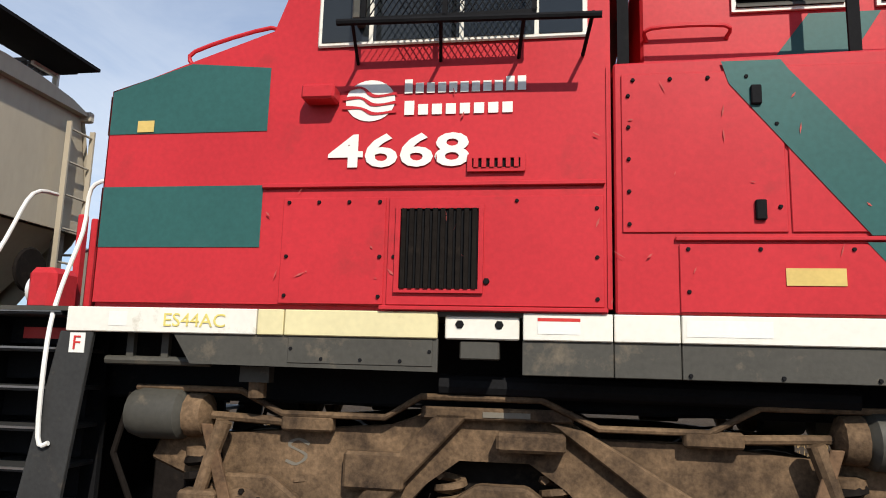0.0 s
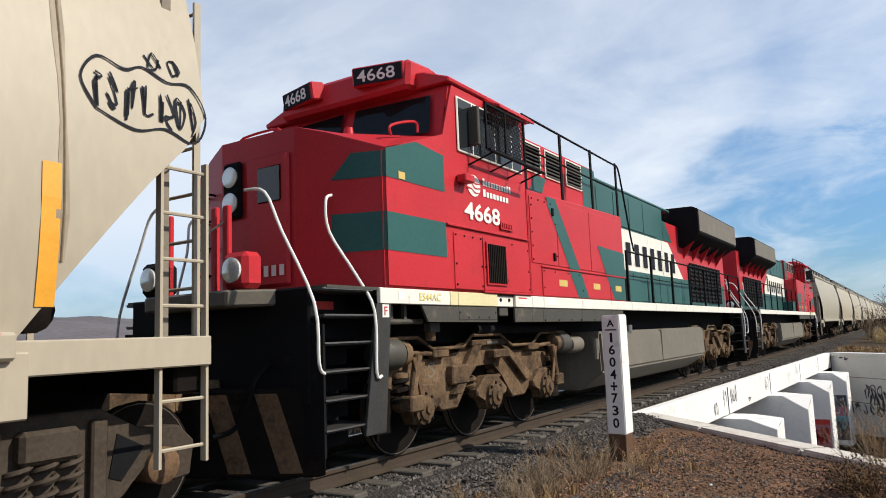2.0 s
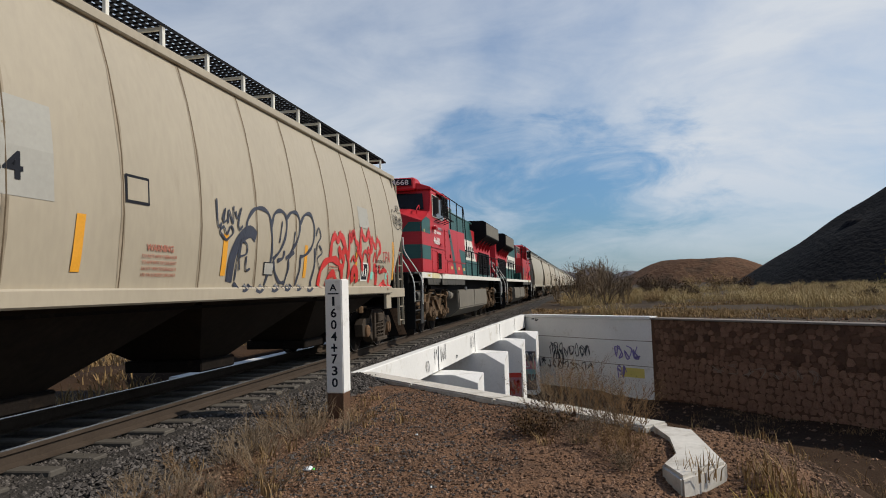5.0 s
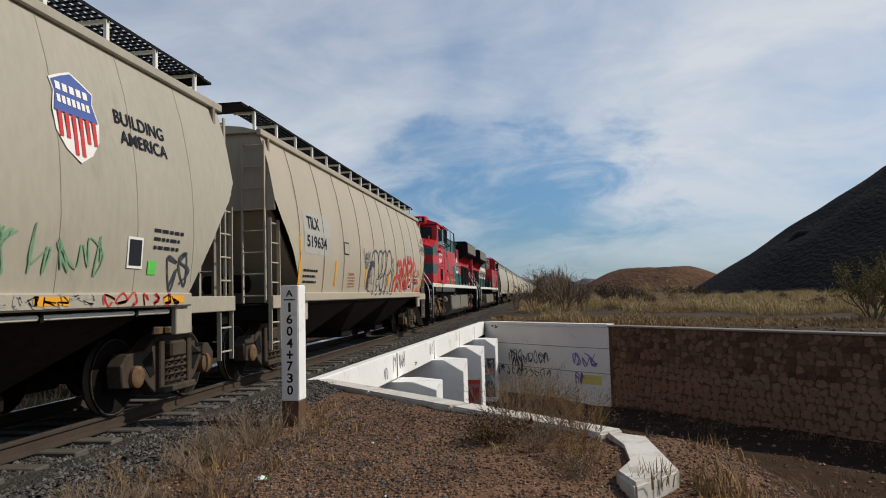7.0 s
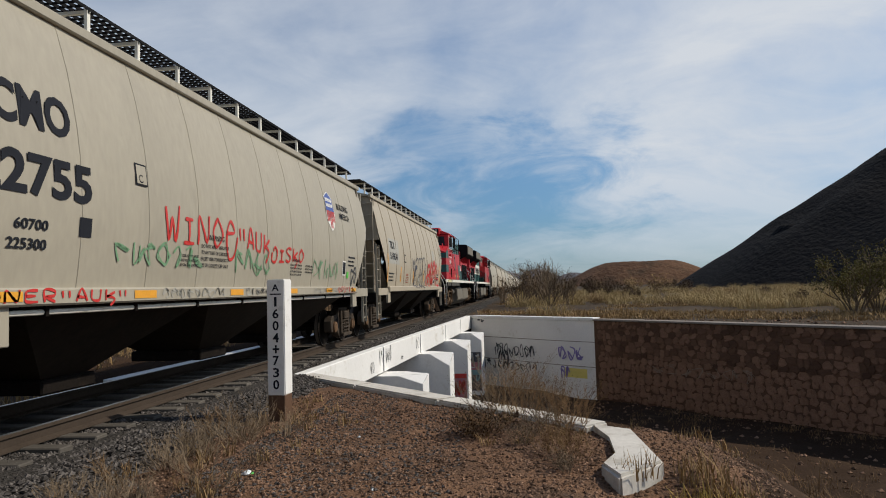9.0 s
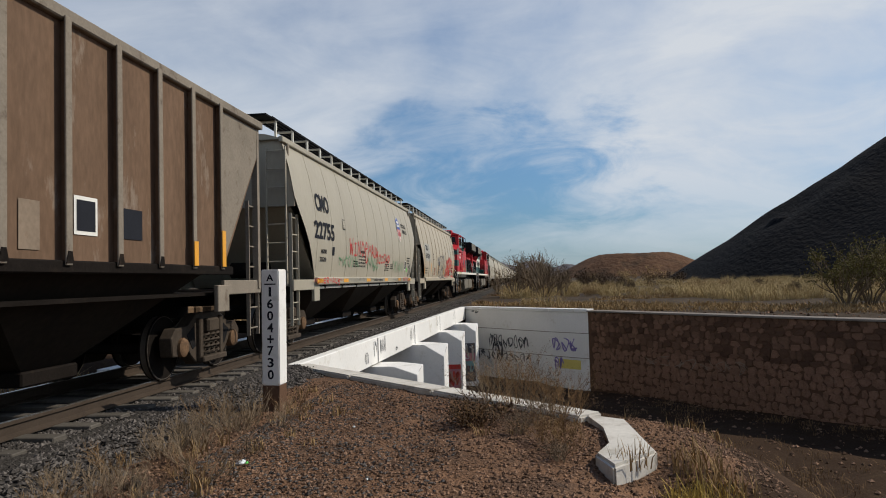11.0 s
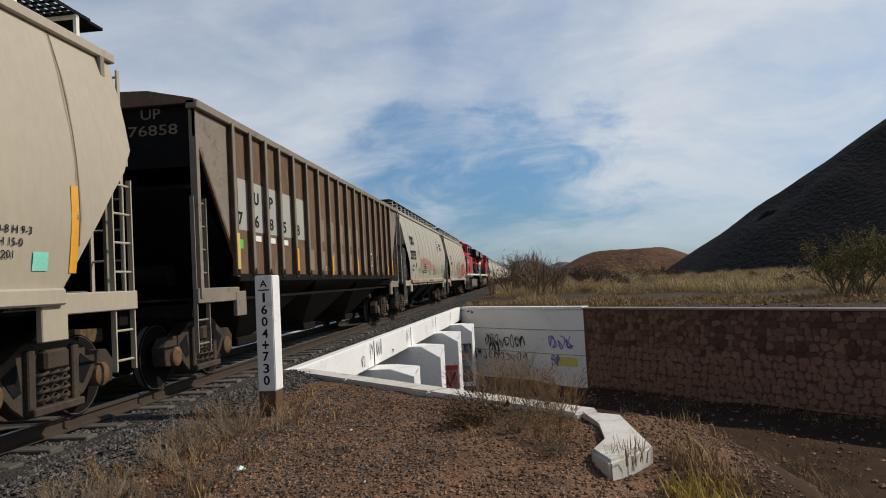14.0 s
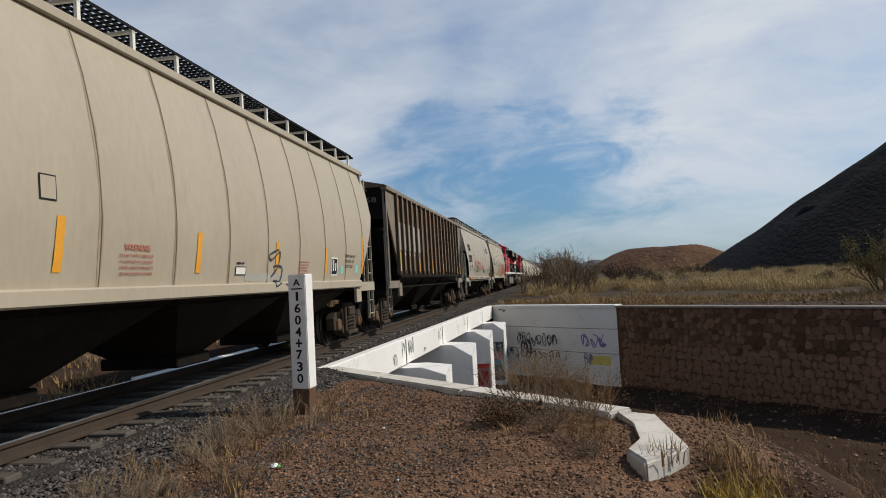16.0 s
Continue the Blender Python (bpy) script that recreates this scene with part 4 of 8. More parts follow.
def bays(car, half, top, material, slope, n=3, low=0.33):
    """Sloping discharge bays under the body."""
    span = 2 * (half - 2.0) / n
    for i in range(n):
        c = -half + 2.0 + span * (i + 0.5)
        bm = B()
        a, b = span / 2 - 0.02, 0.42
        wt, wb = 1.46, 0.55
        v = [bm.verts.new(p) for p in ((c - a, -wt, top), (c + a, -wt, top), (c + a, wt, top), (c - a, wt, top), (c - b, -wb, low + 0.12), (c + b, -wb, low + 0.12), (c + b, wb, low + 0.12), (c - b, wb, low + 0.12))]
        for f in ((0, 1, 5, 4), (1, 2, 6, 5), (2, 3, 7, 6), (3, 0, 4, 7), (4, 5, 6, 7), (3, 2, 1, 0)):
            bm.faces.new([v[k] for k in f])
        # shade under the body is put into this colour along with dirt
        bay = part("discharge_bay", bm, material, car, "dirty sloping hopper bay, undercar shade in its colour")
        g = part("outlet_gate", bev(box(B(), c - 0.5, c + 0.5, -0.62, 0.62, low - 0.05, low + 0.12), 0.02), GRIME2, bay)
    for s in (-1, 1):                            # end slope sheets
        x = s * (half - 2.0)
        bm = B()
        v = [bm.verts.new(p) for p in ((x, -1.44, top - 0.02), (x, 1.44, top - 0.02), (x + s * 1.75, 1.40, 2.9), (x + s * 1.75, -1.40, 2.9), (x - s * 0.08, -1.44, top), (x - s * 0.08, 1.44, top), (x + s * 1.67, 1.40, 2.98), (x + s * 1.67, -1.40, 2.98))]
        for f in ((0, 1, 2, 3), (7, 6, 5, 4), (0, 4, 5, 1), (2, 6, 7, 3), (1, 5, 6, 2), (3, 7, 4, 0)):
            bm.faces.new([v[k] for k in f])
        part("slope_sheet", bm, slope, car, "end slope sheet")


def curved_hopper(name, label, half, paint, end_paint, seams=10):
    """A covered hopper with curved, rib-less sides."""
    car = thing(name, label, "freight car")
    hr = half + 0.02                              # the roof reaches the ladders
    zs = [1.38, 1.6, 1.9, 2.2, 2.5, 2.8, 3.1, 3.4, 3.7, 3.9, 4.08, 4.2, 4.25]

    def cut(z):                                   # the side sheet's lower corner is cut away in a curve
        return 0.10 if z >= 2.95 else 0.10 + 1.38 * (1 - ((z - 1.38) / 1.57)) ** 0.8
    bm = B()
    nx = 24
    for s in (-1, 1):
        grid = []
        for z in zs:
            e = hr - cut(z)
            grid.append([bm.verts.new((-e + 2 * e * i / nx, s * half_width(z), z)) for i in range(nx + 1)])
        for a, b in zip(grid, grid[1:]):
            for i in range(nx):
                bm.faces.new((a[i], a[i + 1], b[i + 1], b[i]))
    part("side_sheet", bm, paint, car, "smooth curved painted side", True)
    bm = B()
    roof = [(-1.29, 4.25), (-1.32, 4.27), (-1.0, 4.36), (-0.5, 4.42), (0, 4.44), (0.5, 4.42), (1.0, 4.36), (1.32, 4.27), (1.29, 4.25)]
    prism(bm, roof, -hr + 0.05, hr - 0.05, "x")
    part("roof", bm, paint, car, "", True)
    for s in (-1, 1):
        part("roof_rail", bev(box(B(), -hr + 0.02, hr - 0.02, s * 1.32 - 0.045, s * 1.32 + 0.045, 4.19, 4.31), 0.015), paint, car, "projecting roof rail")
        x = s * (hr - 0.14)
        part("end_wall", prism(B(), [(-1.28, 4.25), (1.28, 4.25), (1.54, 3.2), (1.55, 2.9), (-1.55, 2.9), (-1.54, 3.2)], min(x, x - s * 0.03), max(x, x - s * 0.03), "x"), paint, car, "painted end wall")
        part("side_sill", bev(box(B(), -half + 1.45, half - 1.45, s * 1.56 - 0.06, s * 1.56 + 0.05, 1.30, 1.47), 0.02), paint, car, "long painted side sill")
        for q in (-1, 1):
            part("end_post", box(B(), s * (half - 0.30) - 0.04, s * (half - 0.30) + 0.04, q * 1.34 - 0.04, q * 1.38 + 0.04, 1.28, 4.2), end_paint, car)
    rows = [sg * (0.70 + 1.475 * k) for k in range(5) for sg in (-1, 1)] if seams == 10 else [-6.45 + 1.29 * k for k in range(11)]
    for x in rows if DETAIL[0] else ():
        for s in (-1, 1):
            zz = [z for z in zs if cut(z) < hr - abs(x)]
            part("weld_seam", tube(B(), [(x, s * (half_width(z) + 0.001), z) for z in zz], 0.010 if seams == 10 else 0.005, 5), SEAM if seams == 10 else paint, car, "", True)
            if seams == 10:                       # rust that has bled along the weld
                bm = B()
                edge = [[bm.verts.new((x + q * (0.026 + 0.012 * math.sin(x * 9 + z * 5)) - (0.012 if q < 0 else 0), s * (half_width(z) + 0.003), z)) for q in (-1, 1)] for z in zz]
                for p, q in zip(edge, edge[1:]):
                    bm.faces.new((p[0], p[1], q[1], q[0]))
                part("seam_stain", bm, SEAMSTAIN, car, "brown stain along the weld")
    part("platform", box(B(), -half, half, -1.4, 1.4, 1.22, 1.26), GRIME2, car)
    bays(car, half, 1.31, BAYSHADE, paint)
    running_board(car, half - 0.1, 4.72, WHITE, BLACK, 15)
    for i in range(5):
        x = -hr + 1.5 + (2 * hr - 3) * i / 4
        part("hatch_cover", box(B(), x - 1.2, x + 1.2, -0.4, 0.4, 4.43, 4.53), paint, car)

    end_gear(car, half, 1.52, GRIME2, paint)
    for s in (-1, 1):
        freight_truck(car, s * (half - 1.0))
    return car


def mark(car, u0, u1, v0, v1, material, label="", off=0.007, lean=0.0, name="marking", surf=None):
    return part(name, patch(B(), u0, u1, v0, v1, surf or curved_side(off), 4, lean), material, car, label)


def small_print(car, u0, u1, v0, v1, lines, material, surf=None, rnd=None):
    """Lines of lettering too small to read, as plain bars."""
    rnd = rnd or random.Random(1)
    bm = B()
    for i in range(lines):
        v = v1 - (v1 - v0) * (i + 0.5) / lines
        h = (v1 - v0) / lines * 0.2
        u = u0
        end = u1 - rnd.uniform(0, 0.25) * (u1 - u0)
        while u < end:
            w = rnd.uniform(0.06, 0.16)
            patch(bm, u, min(u + w, end), v - h, v + h, surf or curved_side(0.008), 1)
            u += w + 0.03
    tagged(part("small_print", bm, material, car, "small stencilled lines"), kind="stuff")


def sprayed(car, material, jobs, seed, label, off=0.009, surf=None):
    r = random.Random(seed)
    for u0, u1, v0, v1, n, w, st in jobs:
        scribble(car, u0, u1, v0, v1, n, w, surf or curved_side(off), r, material, label)


def letters_blocks(parent, u0, u1, v0, v1, n, surf, material, weight=0.25, tall="all", name="letter_bar", label=""):
    """A company name as plain upright bars, one for each letter; tall: which letters reach the full height."""
    step = (u1 - u0) / n
    for i in range(n):
        a = u0 + i * step
        top = v1 if tall == "all" or str(i) in tall.split() else v0 + (v1 - v0) * 0.74
        part(name, patch(B(), a + step * 0.14, a + step * (0.14 + 2 * weight), v0, top, surf, 1), material, parent, label)


def text_on(car, s, u, v, width, height, material, bold=0.02):
    """Readable lettering on a curved side."""
    ob = text_part("lettering", s, width, height, (0, 0, 0), material, car, (0, 0, 0), bold)
    f = curved_side(0.008)
    for p in ob.data.vertices:
        q = f(u + p.co.x, v + p.co.y)
        p.co = (q.x, q.y - (0.002 if p.co.z > 0 else 0), q.z)
    if height < 0.08:
        tagged(ob, kind="stuff")
    return ob


CONSIST = []                                      # every vehicle, with its place along the track at the start


def place(car, x, turn=0):
    car.matrix_basis = pose(x, TRACK_Y, 0, 0, 0, turn)
    CONSIST.append((car, x, turn))
    return car


# cream hopper with red and black graffiti
HALF = 7.80
plain = curved_hopper("covered_hopper", "cream curved-sided covered hopper with brown weld seams", HALF, CREAM, RIBGREY)
for u, c in ((-6.6, ORANGE), (6.52, ORANGE), (-4.3, ORANGE), (-1.62, ORANGE), (1.06, ORANGE), (3.70, ORANGE)):
    mark(plain, u - 0.06, u + 0.06, 1.62, 2.15 if abs(u) < 6 else 2.52, c, "orange reflective strip", lean=0.08 if abs(u) < 6 else 0.0)
small_print(plain, -6.4, -5.5, 1.62, 1.95, 3, DARKLET)
small_print(plain, 2.15, 2.7, 1.60, 1.86, 5, REDPRINT)
text_on(plain, "WARNING", -3.25, 1.86, 0.5, 0.075, REDPRINT)
for k, line in enumerate(("DO NOT APPLY VIBRATOR", "TO ANY PART OF CAR BODY", "EXCEPT VIBRATOR BRACKETS", "USE ON LOADED CAR ONLY")):
    text_on(plain, line, -3.32, 1.79 - k * 0.066, 0.64, 0.036, REDPRINT, 0.0)
for k, line in enumerate(("EXW 10-8 H 9-3", "EW 8-2 H 15-0", "CU FT 5201")):
    text_on(plain, line, 5.05, 1.98 - k * 0.115, 0.82 - 0.12 * k, 0.072, DARKLET, 0.0)
mark(plain, 4.06, 4.5, 1.58, 1.96, LETTER, "white-edged inspection stencil")
mark(plain, 4.10, 4.46, 1.61, 1.93, DARKLET, "black inspection panel", 0.010)
mark(plain, 4.16, 4.23, 1.68, 1.90, LETTER, "", 0.012)
mark(plain, 4.32, 4.38, 1.68, 1.84, LETTER, "", 0.012)
mark(plain, 4.72, 4.9, 1.62, 1.78, MINT, "mint sticker")
mark(plain, 5.9, 6.12, 1.64, 1.82, MINT, "mint sticker")

tilx = copy_thing(plain, Matrix())
tilx["label"] = "cream covered hopper with red and black graffiti"
text_on(tilx, "TILX", -6.15, 2.72, 0.75, 0.24, DARKLET)
text_part("end_mark", "TILX", 0.5, 0.13, (HALF - 0.08, -1.15, 3.55), DARKLET, tilx, (90, 0, 90))
text_part("end_mark", "519634", 0.75, 0.13, (HALF - 0.08, -1.2, 3.33), DARKLET, tilx, (90, 0, 90))
text_on(tilx, "519634", -6.2, 2.35, 1.25, 0.24, DARKLET)
mark(tilx, -6.35, -4.6, 2.22, 3.05, PALEPATCH, "paler repaint patch behind the number", 0.004)
mark(tilx, -3.62, -3.22, 2.33, 2.62, DARKLET); mark(tilx, -3.59, -3.25, 2.36, 2.59, CREAM, "", 0.010)
mark(tilx, 4.0, 4.68, 2.68, 3.12, PALEPATCH, "pale repaint patch", 0.004)
side_and_sill = lambda off: (lambda u, v: Vector((u, -max(half_width(v), 1.612 if v < 1.472 else 0) - off, v)))


LAYER = [0]


def stroke(car, material, w, label, *pts):
    """One sprayed stroke on a car's side and sill, each a little proud of the last."""
    bm = B()
    LAYER[0] = (LAYER[0] + 1) % 40
    ribbon(bm, pts, w, side_and_sill(0.007 + 0.00025 * LAYER[0]))
    part("graffiti", bm, material, car, label)


stroke(tilx, SPRAYSLATE, 0.17, "broad slate-blue sprayed shadow", (-1.44, 1.54), (-1.39, 1.87), (-1.17, 2.13), (-0.91, 2.23), (-0.74, 2.16))
stroke(tilx, SPRAYSLATE, 0.065, "slate-blue sprayed outline of round letters", (-1.03, 2.22), (-0.99, 2.37), (-0.79, 2.54), (-0.52, 2.59), (-0.29, 2.51), (-0.23, 2.25), (-0.21, 1.96), (-0.3, 1.68), (-0.39, 1.5))
stroke(tilx, SPRAYSLATE, 0.065, "slate-blue sprayed outline of round letters", (-0.23, 2.35), (-0.11, 2.55), (0.12, 2.62), (0.3, 2.55), (0.3, 2.33), (0.1, 2.04), (-0.16, 1.88))
stroke(tilx, SPRAYSLATE, 0.065, "slate-blue sprayed outline of round letters", (0.32, 2.52), (0.53, 2.64), (0.76, 2.63), (0.85, 2.47), (0.75, 2.25), (0.49, 2.02), (0.3, 1.9))
stroke(tilx, SPRAYSLATE, 0.065, "slate-blue sprayed outline of round letters", (0.85, 2.47), (1.07, 2.65), (1.34, 2.67), (1.47, 2.44), (1.35, 2.16), (1.09, 2.0), (0.85, 1.95))
stroke(tilx, SPRAYSLATE, 0.065, "slate-blue sprayed outline of round letters", (-0.15, 1.86), (-0.08, 1.7), (0.1, 1.55), (0.26, 1.54))
stroke(tilx, SPRAYSLATE, 0.065, "slate-blue sprayed outline of round letters", (0.23, 2.02), (0.18, 1.91), (-0.01, 1.86))
stroke(tilx, SPRAYSLATE, 0.065, "slate-blue sprayed outline of round letters", (0.6, 2.02), (0.41, 1.91), (0.4, 1.75), (0.28, 1.5))
stroke(tilx, SPRAYSLATE, 0.065, "slate-blue sprayed outline of round letters", (0.86, 1.95), (0.85, 1.74), (0.72, 1.5))
stroke(tilx, SPRAYSLATE, 0.065, "slate-blue sprayed outline of round letters", (1.46, 2.12), (1.49, 1.84), (1.34, 1.52))
stroke(tilx, SPRAYSLATE, 0.065, "slate-blue sprayed outline of round letters", (-1.31, 1.53), (-1.13, 1.42), (-0.97, 1.5))
stroke(tilx, SPRAYSLATE, 0.065, "slate-blue sprayed outline of round letters", (-0.91, 1.5), (-0.66, 1.4), (-0.49, 1.5))
stroke(tilx, SPRAYSLATE, 0.065, "slate-blue sprayed outline of round letters", (-0.39, 1.48), (-0.17, 1.41), (0.01, 1.5))
stroke(tilx, SPRAYSLATE, 0.065, "slate-blue sprayed outline of round letters", (0.09, 1.49), (0.29, 1.42), (0.43, 1.5))
stroke(tilx, SPRAYSLATE, 0.065, "slate-blue sprayed outline of round letters", (0.49, 1.5), (0.71, 1.42), (0.87, 1.5))
stroke(tilx, SPRAYSLATE, 0.065, "slate-blue sprayed outline of round letters", (0.94, 1.49), (1.2, 1.4), (1.41, 1.52))
stroke(tilx, SPRAYSLATE, 0.036, "thin slate-blue sprayed tag", (-1.29, 1.56), (-1.27, 1.79), (-1.2, 2.0), (-1.09, 2.13))
stroke(tilx, SPRAYSLATE, 0.036, "thin slate-blue sprayed tag", (0.16, 2.46), (0.09, 2.29), (0.03, 2.13))
stroke(tilx, SPRAYSLATE, 0.036, "thin slate-blue sprayed tag", (0.63, 2.34), (0.57, 2.18), (0.54, 2.06))
stroke(tilx, SPRAYSLATE, 0.036, "thin slate-blue sprayed tag", (-1.16, 2.12), (-1.2, 1.88), (-1.19, 1.7))
stroke(tilx, SPRAYSLATE, 0.036, "thin slate-blue sprayed tag", (-1.18, 2.1), (-1.01, 2.05), (-1.01, 1.93), (-1.19, 1.88))
stroke(tilx, SPRAYSLATE, 0.036, "thin slate-blue sprayed tag", (-1.01, 1.89), (-1.01, 1.71), (-0.89, 1.72))
stroke(tilx, SPRAYSLATE, 0.036, "thin slate-blue sprayed tag", (1.53, 2.33), (1.65, 2.48), (1.75, 2.34), (1.57, 2.19), (1.56, 2.01))
stroke(tilx, SPRAYSLATE, 0.036, "thin slate-blue sprayed tag", (1.65, 2.18), (1.81, 2.06), (1.6, 1.95), (1.73, 1.78))
stroke(tilx, SPRAYSLATE, 0.036, "thin slate-blue sprayed tag", (-1.82, 2.58), (-1.8, 2.24), (-1.71, 2.28))
stroke(tilx, SPRAYSLATE, 0.036, "thin slate-blue sprayed tag", (-1.69, 2.33), (-1.6, 2.48), (-1.66, 2.3), (-1.56, 2.34))
stroke(tilx, SPRAYSLATE, 0.036, "thin slate-blue sprayed tag", (-1.54, 2.29), (-1.51, 2.47), (-1.41, 2.3), (-1.38, 2.53))
stroke(tilx, SPRAYSLATE, 0.036, "thin slate-blue sprayed tag", (-1.33, 2.47), (-1.28, 2.38), (-1.16, 2.53), (-1.26, 2.33), (-1.24, 2.23), (-1.15, 2.29))
stroke(tilx, SPRAYSLATE, 0.036, "thin slate-blue sprayed tag", (-1.59, 2.07), (-1.75, 2.17), (-1.66, 2.24), (-1.58, 2.15), (-1.48, 2.26), (-1.41, 2.18), (-1.59, 2.07))
stroke(tilx, SPRAYRED, 0.143, "large spiky red sprayed letters", (1.7, 1.45), (1.77, 1.75), (2.05, 1.92), (2.47, 1.96), (2.78, 1.84), (2.89, 1.63), (2.81, 1.44))
stroke(tilx, SPRAYRED, 0.143, "large spiky red sprayed letters", (2.22, 1.98), (2.28, 2.26), (2.48, 2.4), (2.6, 2.32), (2.78, 2.43), (3.0, 2.31), (3.01, 2.16), (2.75, 2.1), (2.65, 2.21))
stroke(tilx, SPRAYRED, 0.143, "large spiky red sprayed letters", (2.07, 1.44), (2.19, 1.65), (2.42, 1.71), (2.54, 1.59))
stroke(tilx, SPRAYRED, 0.143, "large spiky red sprayed letters", (2.67, 2.43), (2.79, 2.4), (2.98, 2.25), (2.92, 2.14), (3.09, 2.13), (3.22, 1.97), (3.27, 1.77), (3.21, 1.55))
stroke(tilx, SPRAYRED, 0.143, "large spiky red sprayed letters", (2.68, 2.02), (2.84, 2.05), (2.95, 1.96), (2.89, 1.84), (2.69, 1.82))
stroke(tilx, SPRAYRED, 0.130, "large spiky red sprayed letters", (3.2, 1.97), (3.27, 2.31), (3.32, 2.47), (3.38, 2.36), (3.47, 2.54), (3.52, 2.43), (3.58, 2.54), (3.68, 2.36), (3.83, 2.3), (3.77, 2.16), (3.91, 2.15), (4.05, 1.99), (4.15, 1.78))
stroke(tilx, SPRAYRED, 0.065, "large spiky red sprayed letters", (3.39, 1.95), (3.52, 2.07), (3.58, 1.99), (3.68, 1.98), (3.8, 2.1))
stroke(tilx, SPRAYRED, 0.182, "large spiky red sprayed letters", (3.54, 1.55), (3.49, 1.72), (3.61, 1.82), (3.75, 1.75), (3.81, 1.55))
stroke(tilx, SPRAYRED, 0.137, "large spiky red sprayed letters", (3.95, 2.16), (4.0, 2.45), (4.1, 2.6), (4.2, 2.48), (4.4, 2.45), (4.59, 2.63), (4.68, 2.41), (4.77, 2.3), (4.61, 2.18), (4.45, 2.27))
stroke(tilx, SPRAYRED, 0.091, "large spiky red sprayed letters", (4.1, 1.98), (4.19, 2.17), (4.38, 2.17), (4.52, 1.97))
stroke(tilx, SPRAYRED, 0.130, "large spiky red sprayed letters", (4.61, 1.55), (4.68, 1.82), (4.61, 2.08), (4.81, 2.45), (4.93, 2.39), (5.09, 2.32), (5.2, 2.48), (5.36, 2.44), (5.45, 2.29), (5.33, 2.2))
stroke(tilx, SPRAYRED, 0.078, "large spiky red sprayed letters", (4.89, 1.99), (5.0, 2.2), (5.13, 2.01), (5.24, 2.13), (5.31, 2.24))
stroke(tilx, SPRAYRED, 0.182, "large spiky red sprayed letters", (4.92, 1.87), (5.06, 1.86), (5.15, 1.71), (5.17, 1.5))
stroke(tilx, SPRAYRED, 0.111, "large spiky red sprayed letters", (5.35, 1.93), (5.43, 1.78), (5.77, 1.84), (6.01, 1.76), (6.15, 1.59), (6.21, 1.38))
stroke(tilx, SPRAYRED, 0.111, "large spiky red sprayed letters", (5.2, 1.47), (5.38, 1.43), (5.61, 1.51), (5.74, 1.57), (5.91, 1.51), (5.96, 1.38))
for u, v in ((2.48, 2.42), (2.80, 2.45), (3.34, 2.50), (3.58, 2.54), (4.08, 2.62), (4.59, 2.65), (4.82, 2.48), (5.20, 2.52)):
    stroke(tilx, SPRAYRED, 0.05, "soft red spike over the letters", (u - 0.02, v - 0.10), (u, v), (u + 0.01, v + 0.07))
sprayed_word(tilx, "TPA", 5.60, 6.22, 2.02, 2.24, 0.03, curved_side(0.009), SPRAYRED, "red sprayed tag")
mark(tilx, -0.46, -0.14, 1.64, 1.83, DARKLET); mark(tilx, -0.44, -0.16, 1.655, 1.815, PALEPATCH, "white stencilled panel", 0.010)
for k, line in enumerate(("CLOSE", "AND ROOF HATCHES", "BEFORE CAR IS MOVED")):
    text_on(tilx, line, 3.42, 1.74 - k * 0.085, (0.2, 0.5, 0.6)[k], 0.05, DARKLET, 0.0)
stroke(tilx, DARKLET, 0.02, "thin black sprayed cloud outline", (6.82, 2.95), (6.72, 3.15), (6.85, 3.34), (7.05, 3.30), (7.2, 3.36), (7.4, 3.30), (7.6, 3.32), (7.72, 3.1), (7.6, 2.86), (7.35, 2.92), (7.1, 2.86), (6.82, 2.95))
sprayed(tilx, DARKLET, ((6.8, 7.62, 2.92, 3.24, 9, 0.018, 2), (7.2, 7.55, 3.36, 3.5, 2, 0.016, 2)), 9, "thin black sprayed tag with drips")
place(tilx, -13.25)
DETAIL[0] = False
far_plain = curved_hopper("covered_hopper", "cream curved-sided covered hopper, far down the line", HALF, CREAM, RIBGREY)
far_grey = curved_hopper("covered_hopper", "pale grey covered hopper, far down the line", HALF, GREYHOP, RIBGREY)
DETAIL[0] = True
last = place(copy_thing(plain, Matrix()), -66.4)
stroke(last, SPRAYBLK, 0.04, "black sprayed loops", (1.15, 2.02), (0.75, 1.92), (0.85, 1.84), (1.2, 1.98), (1.1, 1.72), (0.85, 1.56))
stroke(last, SPRAYBLK, 0.04, "black sprayed loops", (0.95, 1.74), (1.3, 1.72), (1.25, 1.50), (0.95, 1.40), (1.0, 1.50), (1.45, 1.42), (1.5, 1.36))
mark(last, -0.50, -0.14, 1.59, 1.72, DARKLET); mark(last, -0.48, -0.16, 1.605, 1.705, LETTER, "white stencilled panel", 0.010)
small_print(last, -0.46, -0.2, 1.74, 1.80, 1, DARKLET)
mark(last, -0.15, 1.5, 1.50, 1.62, PALEPATCH, "pale repaint patch", 0.004)
mark(last, -0.1, 1.45, 1.34, 1.455, PALEPATCH, "pale repaint patch", 0.004, surf=lambda u, v: Vector((u, -1.615, v)))
mark(last, -4.55, -4.32, 2.28, 2.52, DARKLET); mark(last, -4.535, -4.335, 2.295, 2.505, CREAM, "", 0.010)

